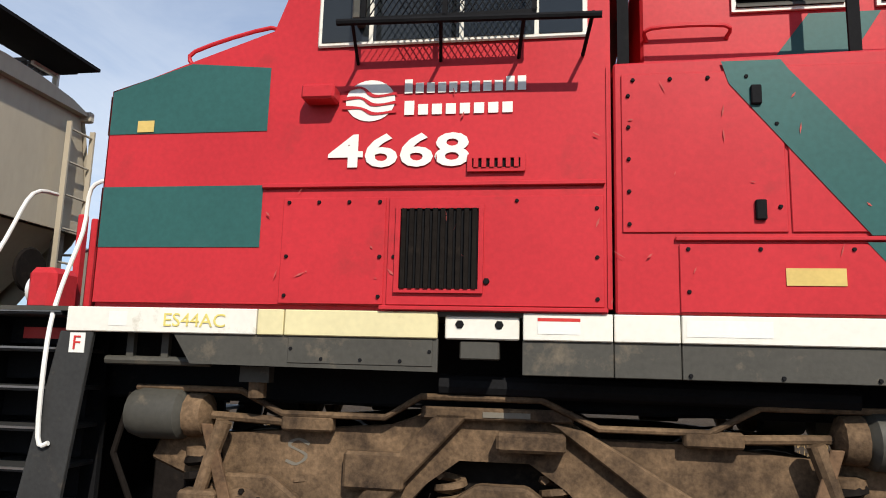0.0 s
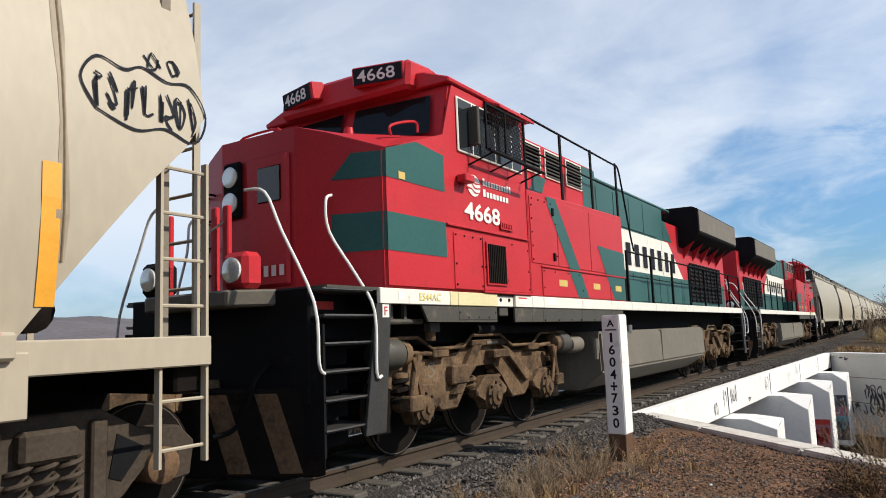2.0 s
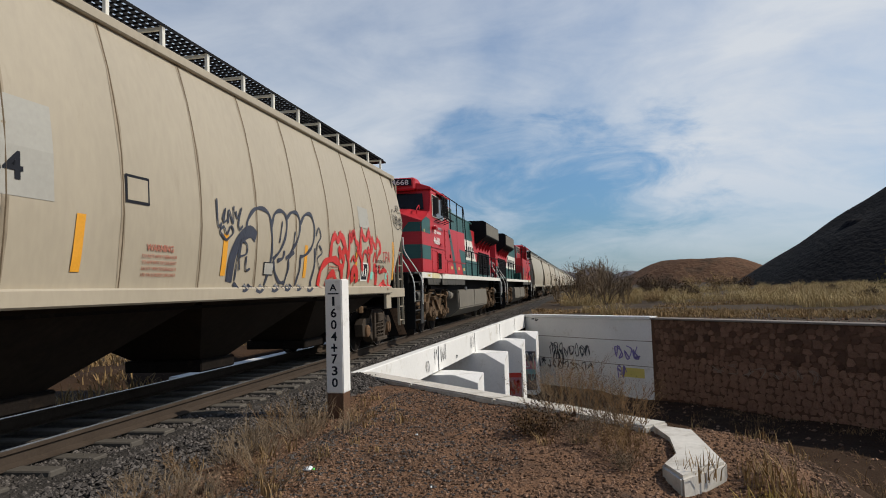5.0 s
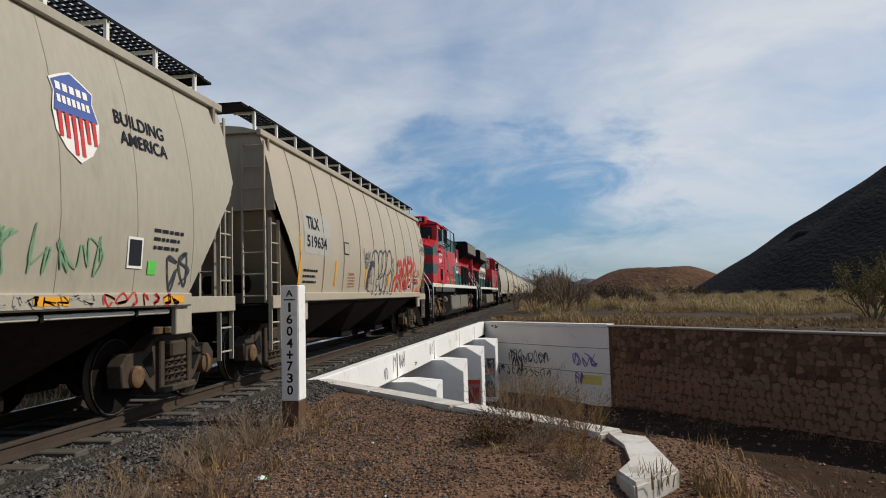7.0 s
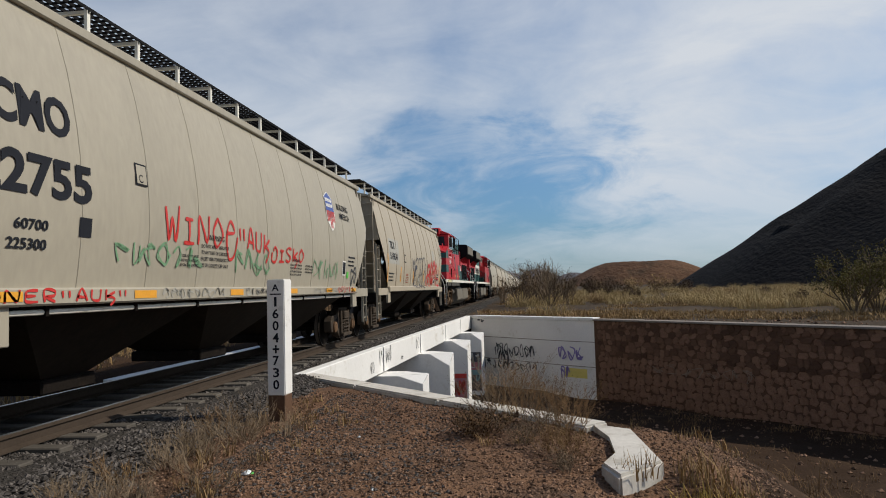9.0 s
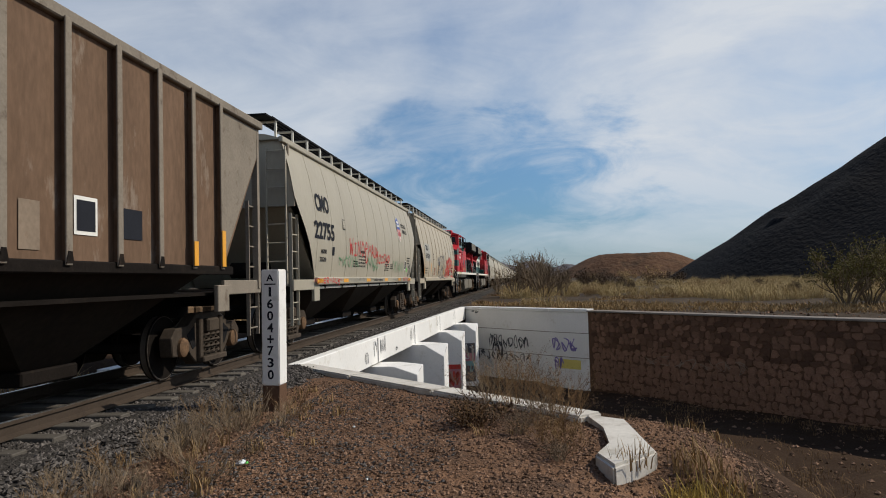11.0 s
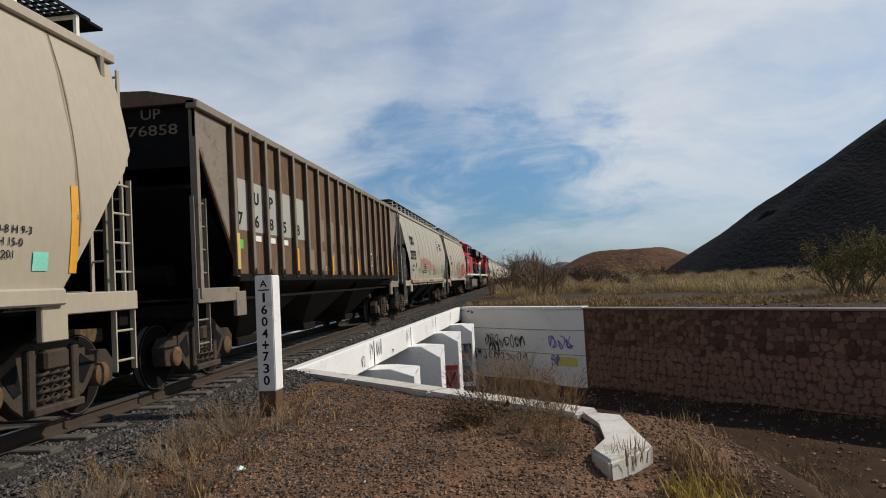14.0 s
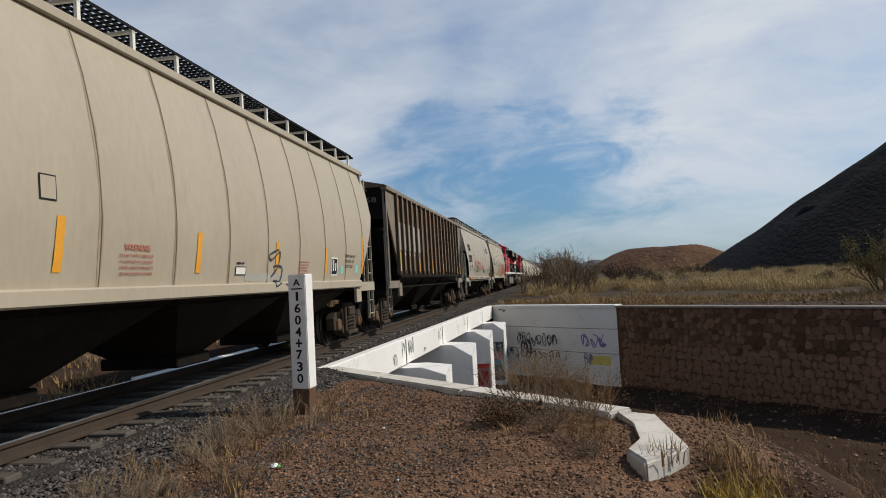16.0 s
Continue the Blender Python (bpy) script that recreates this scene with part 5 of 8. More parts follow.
# grey hopper with the painted shield
grey = curved_hopper("covered_hopper", "pale grey covered hopper with shield emblem and graffiti", 7.85, GREYHOP, RIBGREY, 8)
cx = -30.4
U = lambda x: x - cx
shield = [(0.02, 0.52), (0.2, 0.60), (0.36, 0.66), (0.52, 0.60), (0.70, 0.52), (0.66, 0.40), (0.72, 0.2), (0.69, 0.0), (0.56, -0.16), (0.36, -0.27), (0.16, -0.16), (0.03, 0.0), (0.0, 0.2), (0.06, 0.40)]


def poly_on(car, pts, u, v, material, off, label="", name="emblem"):
    bm = B()
    f = curved_side(off)
    bm.faces.new([bm.verts.new(f(u + a, v + b)) for a, b in pts])
    return part(name, bm, material, car, label)


poly_on(grey, shield, U(-26.58), 3.02, LETTER, 0.010, "white-edged shield emblem")
poly_on(grey, [(0.36 + (a - 0.36) * 0.93, 0.2 + (b - 0.2) * 0.95) for a, b in shield if b >= 0.2], U(-26.58), 3.02, BLUE, 0.014, "blue upper field")
for k in range(6):
    a = 0.07 + k * 0.105
    lo = -0.2 if 0.2 < a < 0.45 else -0.05
    mark(grey, U(-26.58) + a, U(-26.58) + a + 0.055, 3.02 + lo, 3.22, SPRAYRED, "", 0.016, name="emblem_stripe")
letters_blocks(grey, U(-26.50), U(-25.98), 3.44, 3.52, 5, curved_side(0.018), LETTER, 0.34)
letters_blocks(grey, U(-26.50), U(-25.98), 3.31, 3.39, 7, curved_side(0.018), LETTER, 0.34)
text_on(grey, "BUILDING", 4.86, 3.33, 1.02, 0.155, DARKLET, 0.01)
text_on(grey, "AMERICA", 4.92, 3.11, 0.98, 0.155, DARKLET, 0.01)
text_on(grey, "CMO", -6.36, 2.94, 1.08, 0.40, DARKLET, 0.03)
text_on(grey, "22755", -6.62, 2.31, 1.62, 0.40, DARKLET, 0.03)
text_on(grey, "60700", -6.12, 2.0, 0.45, 0.10, DARKLET)
text_on(grey, "225300", -6.2, 1.82,
         0.52, 0.10, DARKLET)
mark(grey, U(-34.55), U(-34.3), 2.66, 2.92, DARKLET); mark(grey, U(-34.53), U(-34.32), 2.68, 2.90, GREYHOP, "", 0.010)
mark(grey, U(-35.6), U(-35.4), 1.98, 2.18, DARKLET, "small black plate")
mark(grey, U(-25.42), U(-25.12), 1.74, 2.09, LETTER); mark(grey, U(-25.39), U(-25.15), 1.77, 2.06, DARKLET, "black inspection panel", 0.010)
mark(grey, U(-25.0), U(-24.82), 1.68, 1.84, LIME, "bright green sticker")
small_print(grey, U(-24.9), U(-24.2), 1.95, 2.25, 3, DARKLET)
for u, v, wd, h in ((-2.5, 2.13, 0.9, 0.052), (1.2, 1.95, 0.7, 0.036)):
    text_on(grey, "WARNING", u + wd * 0.22, v, wd * 0.58, h * 1.5, DARKLET, 0.0)
    for k, line in enumerate(("DO NOT APPLY VIBRATOR", "TO ANY PART OF CAR BODY", "EXCEPT VIBRATOR BRACKETS", "USE ON LOADED CAR ONLY")):
        text_on(grey, line, u, v - h * 2.2 - k * h * 1.7, wd, h, DARKLET, 0.0)
for u in (-3.08, 2.1):
    for k, line in enumerate(("CLOSE HOPPER SLIDES", "AND ROOF HATCHES", "BEFORE CAR IS MOVED")):
        text_on(grey, line, u, 1.87 - k * 0.062, 0.5, 0.036, DARKLET, 0.0)
text_on(grey, "THIS CAR HAS 3 COMPARTMENTS", U(-31.0), 1.36, 1.3, 0.05, DARKLET, 0.0).location.y = -0.09
part("train_pipe", tube(B(), [(-6.2, -1.50, 1.24), (6.0, -1.50, 1.24)], 0.028, 8), WHITE, grey, "white train pipe under the sill", True)
for k in range(8):
    part("pipe_clip", box(B(), -5.6 + k * 1.55, -5.55 + k * 1.55, -1.54, -1.46, 1.20, 1.31), GRIME2, grey)
sill = lambda u, v: Vector((u, -1.626, v))
text_on(grey, "C", -4.09, 2.69, 0.09, 0.10, DARKLET)
for x in (-26.9, -24.7, -29.35, -31.98, -34.61, -36.9):
    mark(grey, U(x), U(x) + 0.48, 1.345, 1.435, ORANGE, "orange reflective strip", surf=sill)
sprayed(grey, PALEPATCH, ((-3.6, -1.7, 1.325, 1.46, 9, 0.02, 2), (-1.0, 0.9, 1.325, 1.46, 9, 0.02, 2), (2.6, 4.4, 1.33, 1.46, 9, 0.02, 2)), 21, "pale sprayed scrawl along the sill", surf=sill)
sprayed(grey, SPRAYRED, ((U(-25.9), U(-24.3), 1.32, 1.47, 7, 0.025, 2),), 22, "red sprayed scrawl along the sill", surf=sill)
for word, ua, ub, va, vb, dr in (("WINOe", -33.92, -31.72, 2.06, 2.48, 0.02), ('"AUK', -31.68, -30.28, 2.10, 2.42, 0.08), ("DISKO", -30.24, -28.38, 1.92, 2.18, -0.04)):
    sprayed_word(grey, word, U(ua), U(ub), va, vb, 0.052, curved_side(0.009), SPRAYRED, "red sprayed capitals", dr)
sprayed(grey, SPRAYGRN, ((-4.6, -2.4, 1.72, 2.02, 7, 0.03, 2), (-1.4, 0.2, 1.66, 2.08, 4, 0.035, 2), (2.6, 4.6, 1.62, 2.1, 5, 0.028, 2)), 24, "faded green sprayed tag")
sprayed(grey, SPRAYBLK, ((U(-24.6), U(-24.05), 1.5, 2.0, 2, 0.04, 3),), 25, "smudged black spray")
sprayed_word(grey, '"ONER"AUK"', -6.75, -4.32, 1.335, 1.45, 0.03, sill, SPRAYRED, "red sprayed capitals on the sill")
place(grey, cx)


# brown ribbed hopper
def ribbed_hopper():
    half, yw = 8.45, 1.56
    rib = lambda i: (-55.76 + 0.743 * i if i <= 3 else -53.57 + 0.90 * (i - 3)) + 48.55
    car = thing("covered_hopper", "weathered brown rib-sided covered hopper with a faded company name", "freight car")
    bm = B()
    for s in (-1, 1):
        prism(bm, [(-half + 0.05, 4.12), (half - 0.05, 4.12), (half - 0.05, 3.62), (half - 1.55, 1.60), (-half + 1.55, 1.60), (-half + 0.05, 3.62)], s * yw - 0.02, s * yw + 0.02)
    part("side_sheet", bm, RUSTHOP, car, "faded brown side panels with pale wear")
    part("roof", prism(B(), [(-1.60, 4.10), (-1.60, 4.16), (-0.9, 4.32), (0, 4.36), (0.9, 4.32), (1.60, 4.16), (1.60, 4.10)], -half, half, "x"), RUSTHOP, car)
    for s in (-1, 1):
        part("roof_rail", bev(box(B(), -half, half, s * yw - 0.09, s * yw + 0.09, 4.02, 4.15), 0.015), RIBGREY, car, "weathered roof rail")
        part("side_sill", bev(box(B(), -half + 1.35, half - 1.35, s * yw - 0.09, s * yw + 0.07, 1.50, 1.63), 0.015), GRIME2, car)
        for i in range(17):
            x = rib(i)
            rb = part("rib", bev(box(B(), x - 0.05, x + 0.05, s * (yw + 0.108) - 0.012, s * (yw + 0.108) + 0.012, 1.58, 4.05), 0.006), RIBGREY, car, "weathered pale rib flange")
            part("web", box(B(), x + 0.015, x + 0.03, s * (yw + 0.058) - 0.04, s * (yw + 0.058) + 0.04, 1.59, 4.04), RUSTHOP, rb)
            part("foot_plate", prism(B(), [(x - 0.06, 1.60), (x + 0.06, 1.60), (x + 0.03, 1.72), (x - 0.03, 1.72)], s * (yw + 0.124) - 0.003, s * (yw + 0.124) + 0.003), GRIME2, rb)
        part("end_wall", box(B(), min(s * (half - 0.1), s * (half - 0.14)), max(s * (half - 0.1), s * (half - 0.14)), -yw, yw, 3.2, 4.12), BLACK, car, "black end wall")
        for q in (-1, 1):
            part("end_post", box(B(), s * (half - 0.1) - 0.05, s * (half - 0.1) + 0.05, q * (yw - 0.02) - 0.05, q * (yw - 0.02) + 0.05, 1.28, 4.12), RIBGREY, car)
    part("platform", box(B(), -half, half, -1.4, 1.4, 1.2, 1.25), GRIME2, car)
    bays(car, half, 1.52, BAYSHADE, BLACK)
    end_gear(car, half, 1.54, GRIME2, RIBGREY, False)
    for s in (-1, 1):
        freight_truck(car, s * (half - 1.05))
    flat = lambda off: (lambda u, v: Vector((u, -yw - 0.02 - off, v)))
    for q in (-1, 1):                             # the end panels past the last ribs have weathered to grey
        xa, xb = (rib(0) - 0.06, -half + 0.06) if q < 0 else (rib(16) + 0.06, half - 0.06)
        bm = B()
        bm.faces.new([bm.verts.new((x, -yw - 0.024, z)) for x, z in ((xa, 4.0), (xb, 4.0), (xb, 3.64), (xa, 3.64 - 1.30 * abs(xa - xb)))])
        part("end_panel", bm, RIBGREY, car, "grey weathered end panel")
    c = -48.55
    part("number_patch", patch(B(), -55.45 - c, -51.6 - c, 2.36, 3.22, flat(0.004), 2), PALEPATCH, car, "pale repaint patch under the number")
    f = flat(0.010)

    def flat_text(s, u, v, w, h, m):
        text_part("lettering", s, w, h, (u, -yw - 0.030, v), m, car, (90, 0, 0), 0.02)
    for k, ch in ((1, "U"), (2, "P")):
        flat_text(ch, rib(k) + 0.28, 2.84, 0.22, 0.22, DARKLET)
    for k, ch in enumerate("76858"):
        flat_text(ch, rib(k) + 0.28, 2.44, 0.2, 0.22, DARKLET)
    for k in range(5):
        letters_blocks(car, rib(6 + k) + 0.24, rib(6 + k) + 0.66, 2.40, 2.92, 1, f, FADED, 0.34, name="faded_letter")
    for k in range(7):
        letters_blocks(car, rib(5 + k) + 0.24, rib(5 + k) + 0.66, 1.72, 2.18, 1, f, FADED, 0.34, name="faded_letter")
    for k, m, v0, v1 in ((0, YELLOW, 1.7, 2.28), (4, ORANGE, 1.7, 2.15), (7, ORANGE, 1.62, 2.08), (10, ORANGE, 1.62, 2.05), (15, ORANGE, 1.62, 1.95), (16, ORANGE, 1.62, 2.15)):
        u = rib(k) - 0.06
        part("reflector", box(B(), u, u + 0.12, -yw - 0.134, -yw - 0.122, v0, v1), m, car, "orange reflective strip")
    part("sticker", patch(B(), rib(0) + 0.25, rib(0) + 0.45, 2.05, 2.2, f, 1), LIME, car, "bright green sticker")
    for k in (1, 2, 3):
        part("stencil", patch(B(), rib(k) + 0.2, rib(k) + 0.56, 2.2, 2.3, f, 1), LETTER, car)
    part("inspection_panel", patch(B(), rib(12) + 0.2, rib(12) + 0.6, 1.9, 2.3, f, 1), LETTER, car)
    part("inspection_panel", patch(B(), rib(12) + 0.24, rib(12) + 0.56, 1.94, 2.26, flat(0.013), 1), DARKLET, car)
    part("inspection_panel", patch(B(), rib(13) + 0.2, rib(13) + 0.6, 1.9, 2.25, f, 1), DARKLET, car)
    text_part("end_mark", "UP", 0.30, 0.15, (-half + 0.09, -0.75, 3.92), FADED, car, (90, 0, -90))
    text_part("end_number", "76858", 0.75, 0.15, (-half + 0.09, -0.55, 3.68), FADED, car, (90, 0, -90))
    rn = random.Random(5)
    scribble(car, -51.0 - c, -49.6 - c, 1.7, 1.85, 5, 0.012, f, rn, SPRAYPAL, "small pale scrawl")
    return place(car, c)


ribbed_hopper()


# ---- locomotive ----
LX = 6.15                                         # its middle, along the train
L = lambda x: x - LX
SIDE = 1.54


def flat_patch(pts, y):
    bm = B()
    bm.faces.new([bm.verts.new((L(x), y, z)) for x, z in pts])
    return bm


def panel(car, name, x0, x1, z0, z1, y, t, material, label="", b=0.008):
    """A raised plate on the side y = +-SIDE."""
    s = -1 if y < 0 else 1
    bm = box(B(), L(x0), L(x1), min(y, y + s * t), max(y, y + s * t), z0, z1)
    return part(name, bev(bm, b) if b else bm, material, car, label)


BOLT = {}


def bolts(car, pts, y, material=None, r=0.014):
    """Bolt heads, each an object on one shared mesh."""
    material = material or BLACK
    s = -1 if y < 0 else 1
    key = (s, r, material.name)
    if key not in BOLT:
        BOLT[key] = mesh_of("bolt", lathe(B(), (0, 0, 0), "y", [(0, r), (s * 0.012, r * 0.8)], 6), material)
    for x, z in pts:
        ob = new("bolt", BOLT[key])
        ob.parent = car
        ob.location = (L(x), y, z)


def louvre(car, x0, x1, z0, z1, y, n, vertical, frame_mat, slat_mat):
    s = -1 if y < 0 else 1
    g = new("louvre")
    g.parent = car
    part("backing", box(B(), L(x0), L(x1), min(y, y + s * 0.004), max(y, y + s * 0.004), z0, z1), BLACK, g)
    for i in range(n):
        if vertical:
            x = x0 + (x1 - x0) * (i + 0.5) / n
            w = (x1 - x0) / n * 0.28
            bm = box(B(), L(x) - w, L(x) + w, min(y, y + s * 0.03), max(y, y + s * 0.03), z0, z1)
        else:
            z = z0 + (z1 - z0) * (i + 0.5) / n
            h = (z1 - z0) / n * 0.3
            bm = prism(B(), [(y, z - h), (y + s * 0.035, z - h - 0.01), (y + s * 0.035, z - h + 0.006), (y, z + h)], L(x0), L(x1), "x")
        part("slat", bm, slat_mat, g)
    for a, b, c, d in ((x0 - 0.03, x1 + 0.03, z1, z1 + 0.025), (x0 - 0.03, x1 + 0.03, z0 - 0.025, z0), (x0 - 0.03, x0, z0, z1), (x1, x1 + 0.03, z0, z1)):
        part("frame", box(B(), L(a), L(b), min(y, y + s * 0.02), max(y, y + s * 0.02), c, d), frame_mat, g)
    return g


def rail_bar(car, pts, r=0.018, material=BLACK, name="handrail", label=""):
    return part(name, tube(B(), [tuple(p) for p in spline(pts, 4)] if len(pts) > 2 else pts, r, 8), material, car, label, True)


def loco_truck(car, xc, flip=1):
    t = new("truck")
    t.parent = car
    t.location = (L(xc), 0, 0)
    for dx in (-1.68, 0, 1.68):
        wheelset(t, dx, 0.533)
    for s in (-1, 1):
        ys = s * 1.05
        top = [(-2.35, 1.02), (-1.75, 1.06), (-1.25, 1.10), (-0.75, 1.12), (-0.45, 1.26), (0.35, 1.26), (0.60, 1.08), (1.15, 1.10), (1.65, 1.06), (2.25, 1.02)]
        low = [(2.35, 0.86), (1.95, 0.70), (1.62, 0.72), (1.30, 0.62), (1.12, 0.44), (0.72, 0.44), (0.42, 0.80), (0.18, 0.96), (-0.28, 0.96), (-0.50, 0.80), (-0.78, 0.44), (-1.16, 0.44), (-1.35, 0.66), (-1.70, 0.76), (-2.05, 0.72), (-2.42, 0.86)]
        f = part("side_frame", bev(prism(B(), top + low, ys - 0.08, ys + 0.08), 0.02), GRIME, t, "greasy brown cast-steel truck frame")
        # raised ribs on the frame
        for pts in ([(-0.42, 1.24), (-0.20, 1.24), (-0.78, 0.62), (-0.98, 0.62)], [(0.30, 1.20), (0.52, 1.16), (1.28, 0.72), (1.04, 0.66)], [(-0.52, 1.20), (0.45, 1.20), (0.45, 1.28), (-0.52, 1.28)]):
            part("rib", bev(prism(B(), pts, min(ys + s * 0.07, ys + s * 0.16), max(ys + s * 0.07, ys + s * 0.16)), 0.012), GRIME, f)
        part("bracket", bev(box(B(), -0.03, 0.40, min(ys, ys + s * 0.24), max(ys, ys + s * 0.24), 1.02, 1.14), 0.02), GRIME, f)
        part("bracket", bev(box(B(), -1.02, -0.62, min(ys, ys + s * 0.18), max(ys, ys + s * 0.18), 0.74, 0.98), 0.02), GRIME, f)
        for dx in (-1.68, 0, 1.68):
            c = (dx, ys, 0.533)
            pts = [(dx - 0.42, 0.62), (dx - 0.16, 0.80), (dx + 0.16, 0.80), (dx + 0.42, 0.62), (dx + 0.40, 0.54), (dx + 0.2, 0.50), (dx + 0.17, 0.36), (dx - 0.17, 0.36), (dx - 0.2, 0.50), (dx - 0.40, 0.54)]
            a = part("axle_box", bev(prism(B(), pts, min(ys, ys + s * 0.16), max(ys, ys + s * 0.16)), 0.02), GRIME, f, "axle box with a round bearing cap")
            prof = [(0.14, 0.19), (0.20, 0.185), (0.215, 0.14), (0.235, 0.135), (0.25, 0.07), (0.27, 0.06)]
            part("bearing_cap", lathe(B(), c, "y", [(s * d, r) for d, r in prof], 20), GRIME, a, "", True)
            for k in range(8):
                aa = k * math.pi / 4
                bm = lathe(B(), (dx + 0.165 * math.cos(aa), ys + s * 0.205, 0.533 + 0.165 * math.sin(aa)), "y", [(0, 0.02), (s * 0.02, 0.018)], 6)
                part("bolt", bm, GRIME2, a)
            for q in (-0.34, 0.34):
                bm = B()
                coil(bm, (dx + q, ys - s * 0.02, 0.62), 0.085, 0.03, 2.6, 0.22)
                part("spring", bm, GRIME, a, "", True)
        for q in (-1, 1):                       # brake cylinders, rods and dampers at both ends
            x0 = q * 2.45
            prof = [(0.0, 0.10), (q * 0.06, 0.17), (q * 0.34, 0.175), (q * 0.42, 0.15), (q * 0.44, 0.05)]
            part("brake_cylinder", lathe(B(), (x0 - q * 0.35, ys + s * 0.14, 1.17), "x", prof, 18), SKIRT, t, "grey brake cylinder", True)
            part("brake_flange", lathe(B(), (x0 - q * 0.42, ys + s * 0.14, 1.17), "x", [(-q * 0.08, 0.06), (-q * 0.04, 0.14), (q * 0.06, 0.15), (q * 0.08, 0.15)], 12), GRIME, t, "ochre-stained flange", True)
            part("brake_rod", tube(B(), [(x0 - q * 0.45, ys + s * 0.14, 1.17), (x0 - q * 1.15, ys + s * 0.14, 1.14)], 0.03, 8), GRIME, t)
            part("clevis", bev(box(B(), min(x0 - q * 1.35, x0 - q * 1.0), max(x0 - q * 1.35, x0 - q * 1.0), ys + s * 0.14 - 0.05, ys + s * 0.14 + 0.05, 1.09, 1.19), 0.015), GRIME, t)
            part("damper", tube(B(), [(x0 - q * 0.62, ys + s * 0.22, 1.14), (x0 - q * 0.55, ys + s * 0.22, 0.92), (x0 - q * 0.48, ys + s * 0.22, 0.68)], 0.055, 10, 0.045), GRIME, t, "tubular damper", True)
            part("damper_foot", bev(box(B(), min(x0 - q * 0.62, x0 - q * 0.36), max(x0 - q * 0.62, x0 - q * 0.36), ys + s * 0.14, ys + s * 0.30, 0.52, 0.70), 0.02), GRIME, t)
            part("brake_hanger", bev(box(B(), min(x0 - q * 0.32, x0 - q * 0.05), max(x0 - q * 0.32, x0 - q * 0.05), ys - 0.06, ys + 0.1, 0.30, 0.98), 0.02), GRIME2, t)
        if s < 0:
            ribbon_pts = [(-1.28, 1.00), (-1.36, 1.03), (-1.42, 0.99), (-1.30, 0.93), (-1.36, 0.87), (-1.44, 0.89)]
            bm = B()
            ribbon(bm, ribbon_pts, 0.022, lambda u, v: Vector((u, ys - 0.084, v)))
            part("cast_letter", bm, TANK, f, "raised cast letter")
            part("cast_number", box(B(), -0.12, 0.18, ys - 0.168, ys - 0.160, 1.222, 1.256), TANK, f, "raised cast number")
        for q in (-1, 1):
            bm = B()
            coil(bm, (q * 2.02, ys + s * 0.06, 0.60), 0.11, 0.034, 3.0, 0.30)
            part("end_spring", bm, GRIME2, t, "dark coil spring over the end axle", True)
            part("spring_cap", lathe(B(), (q * 2.02, ys + s * 0.06, 0.90), "z", [(0, 0.13), (0.05, 0.13), (0.06, 0.08)], 14), GRIME, t, "", True)
            part("brake_lever", bev(prism(B(), [(q * 1.98, 1.12), (q * 1.90, 1.12), (q * 1.72, 0.60), (q * 1.80, 0.58)], ys + s * 0.24 - 0.015, ys + s * 0.24 + 0.015), 0.006), RUSTY, t, "rusty brake lever")
        pipe = [(-2.5, 1.34), (-1.75, 1.34), (-1.45, 1.20), (-0.75, 1.20), (-0.52, 1.34), (0.25, 1.34), (0.60, 1.18), (1.25, 1.18), (1.55, 1.34), (2.45, 1.34), (2.52, 1.2)]
        part("air_pipe", tube(B(), [(x, ys + s * 0.17, z) for x, z in pipe], 0.022, 8), GRIME, t, "bent air pipe", True)
        part("sand_pipe", tube(B(), [(-2.52, ys + s * 0.2, 1.3), (-2.62, ys + s * 0.2, 0.9), (-2.4, ys + s * 0.05, 0.25)], 0.022, 8), GRIME2, t)
    part("bolster", box(B(), -0.5, 0.5, -0.95, 0.95, 0.7, 1.25), GRIME2, t)
    part("traction_motor", bev(box(B(), -2.0, 2.0, -0.6, 0.6, 0.35, 0.85), 0.1), GRIME2, t)
    return t


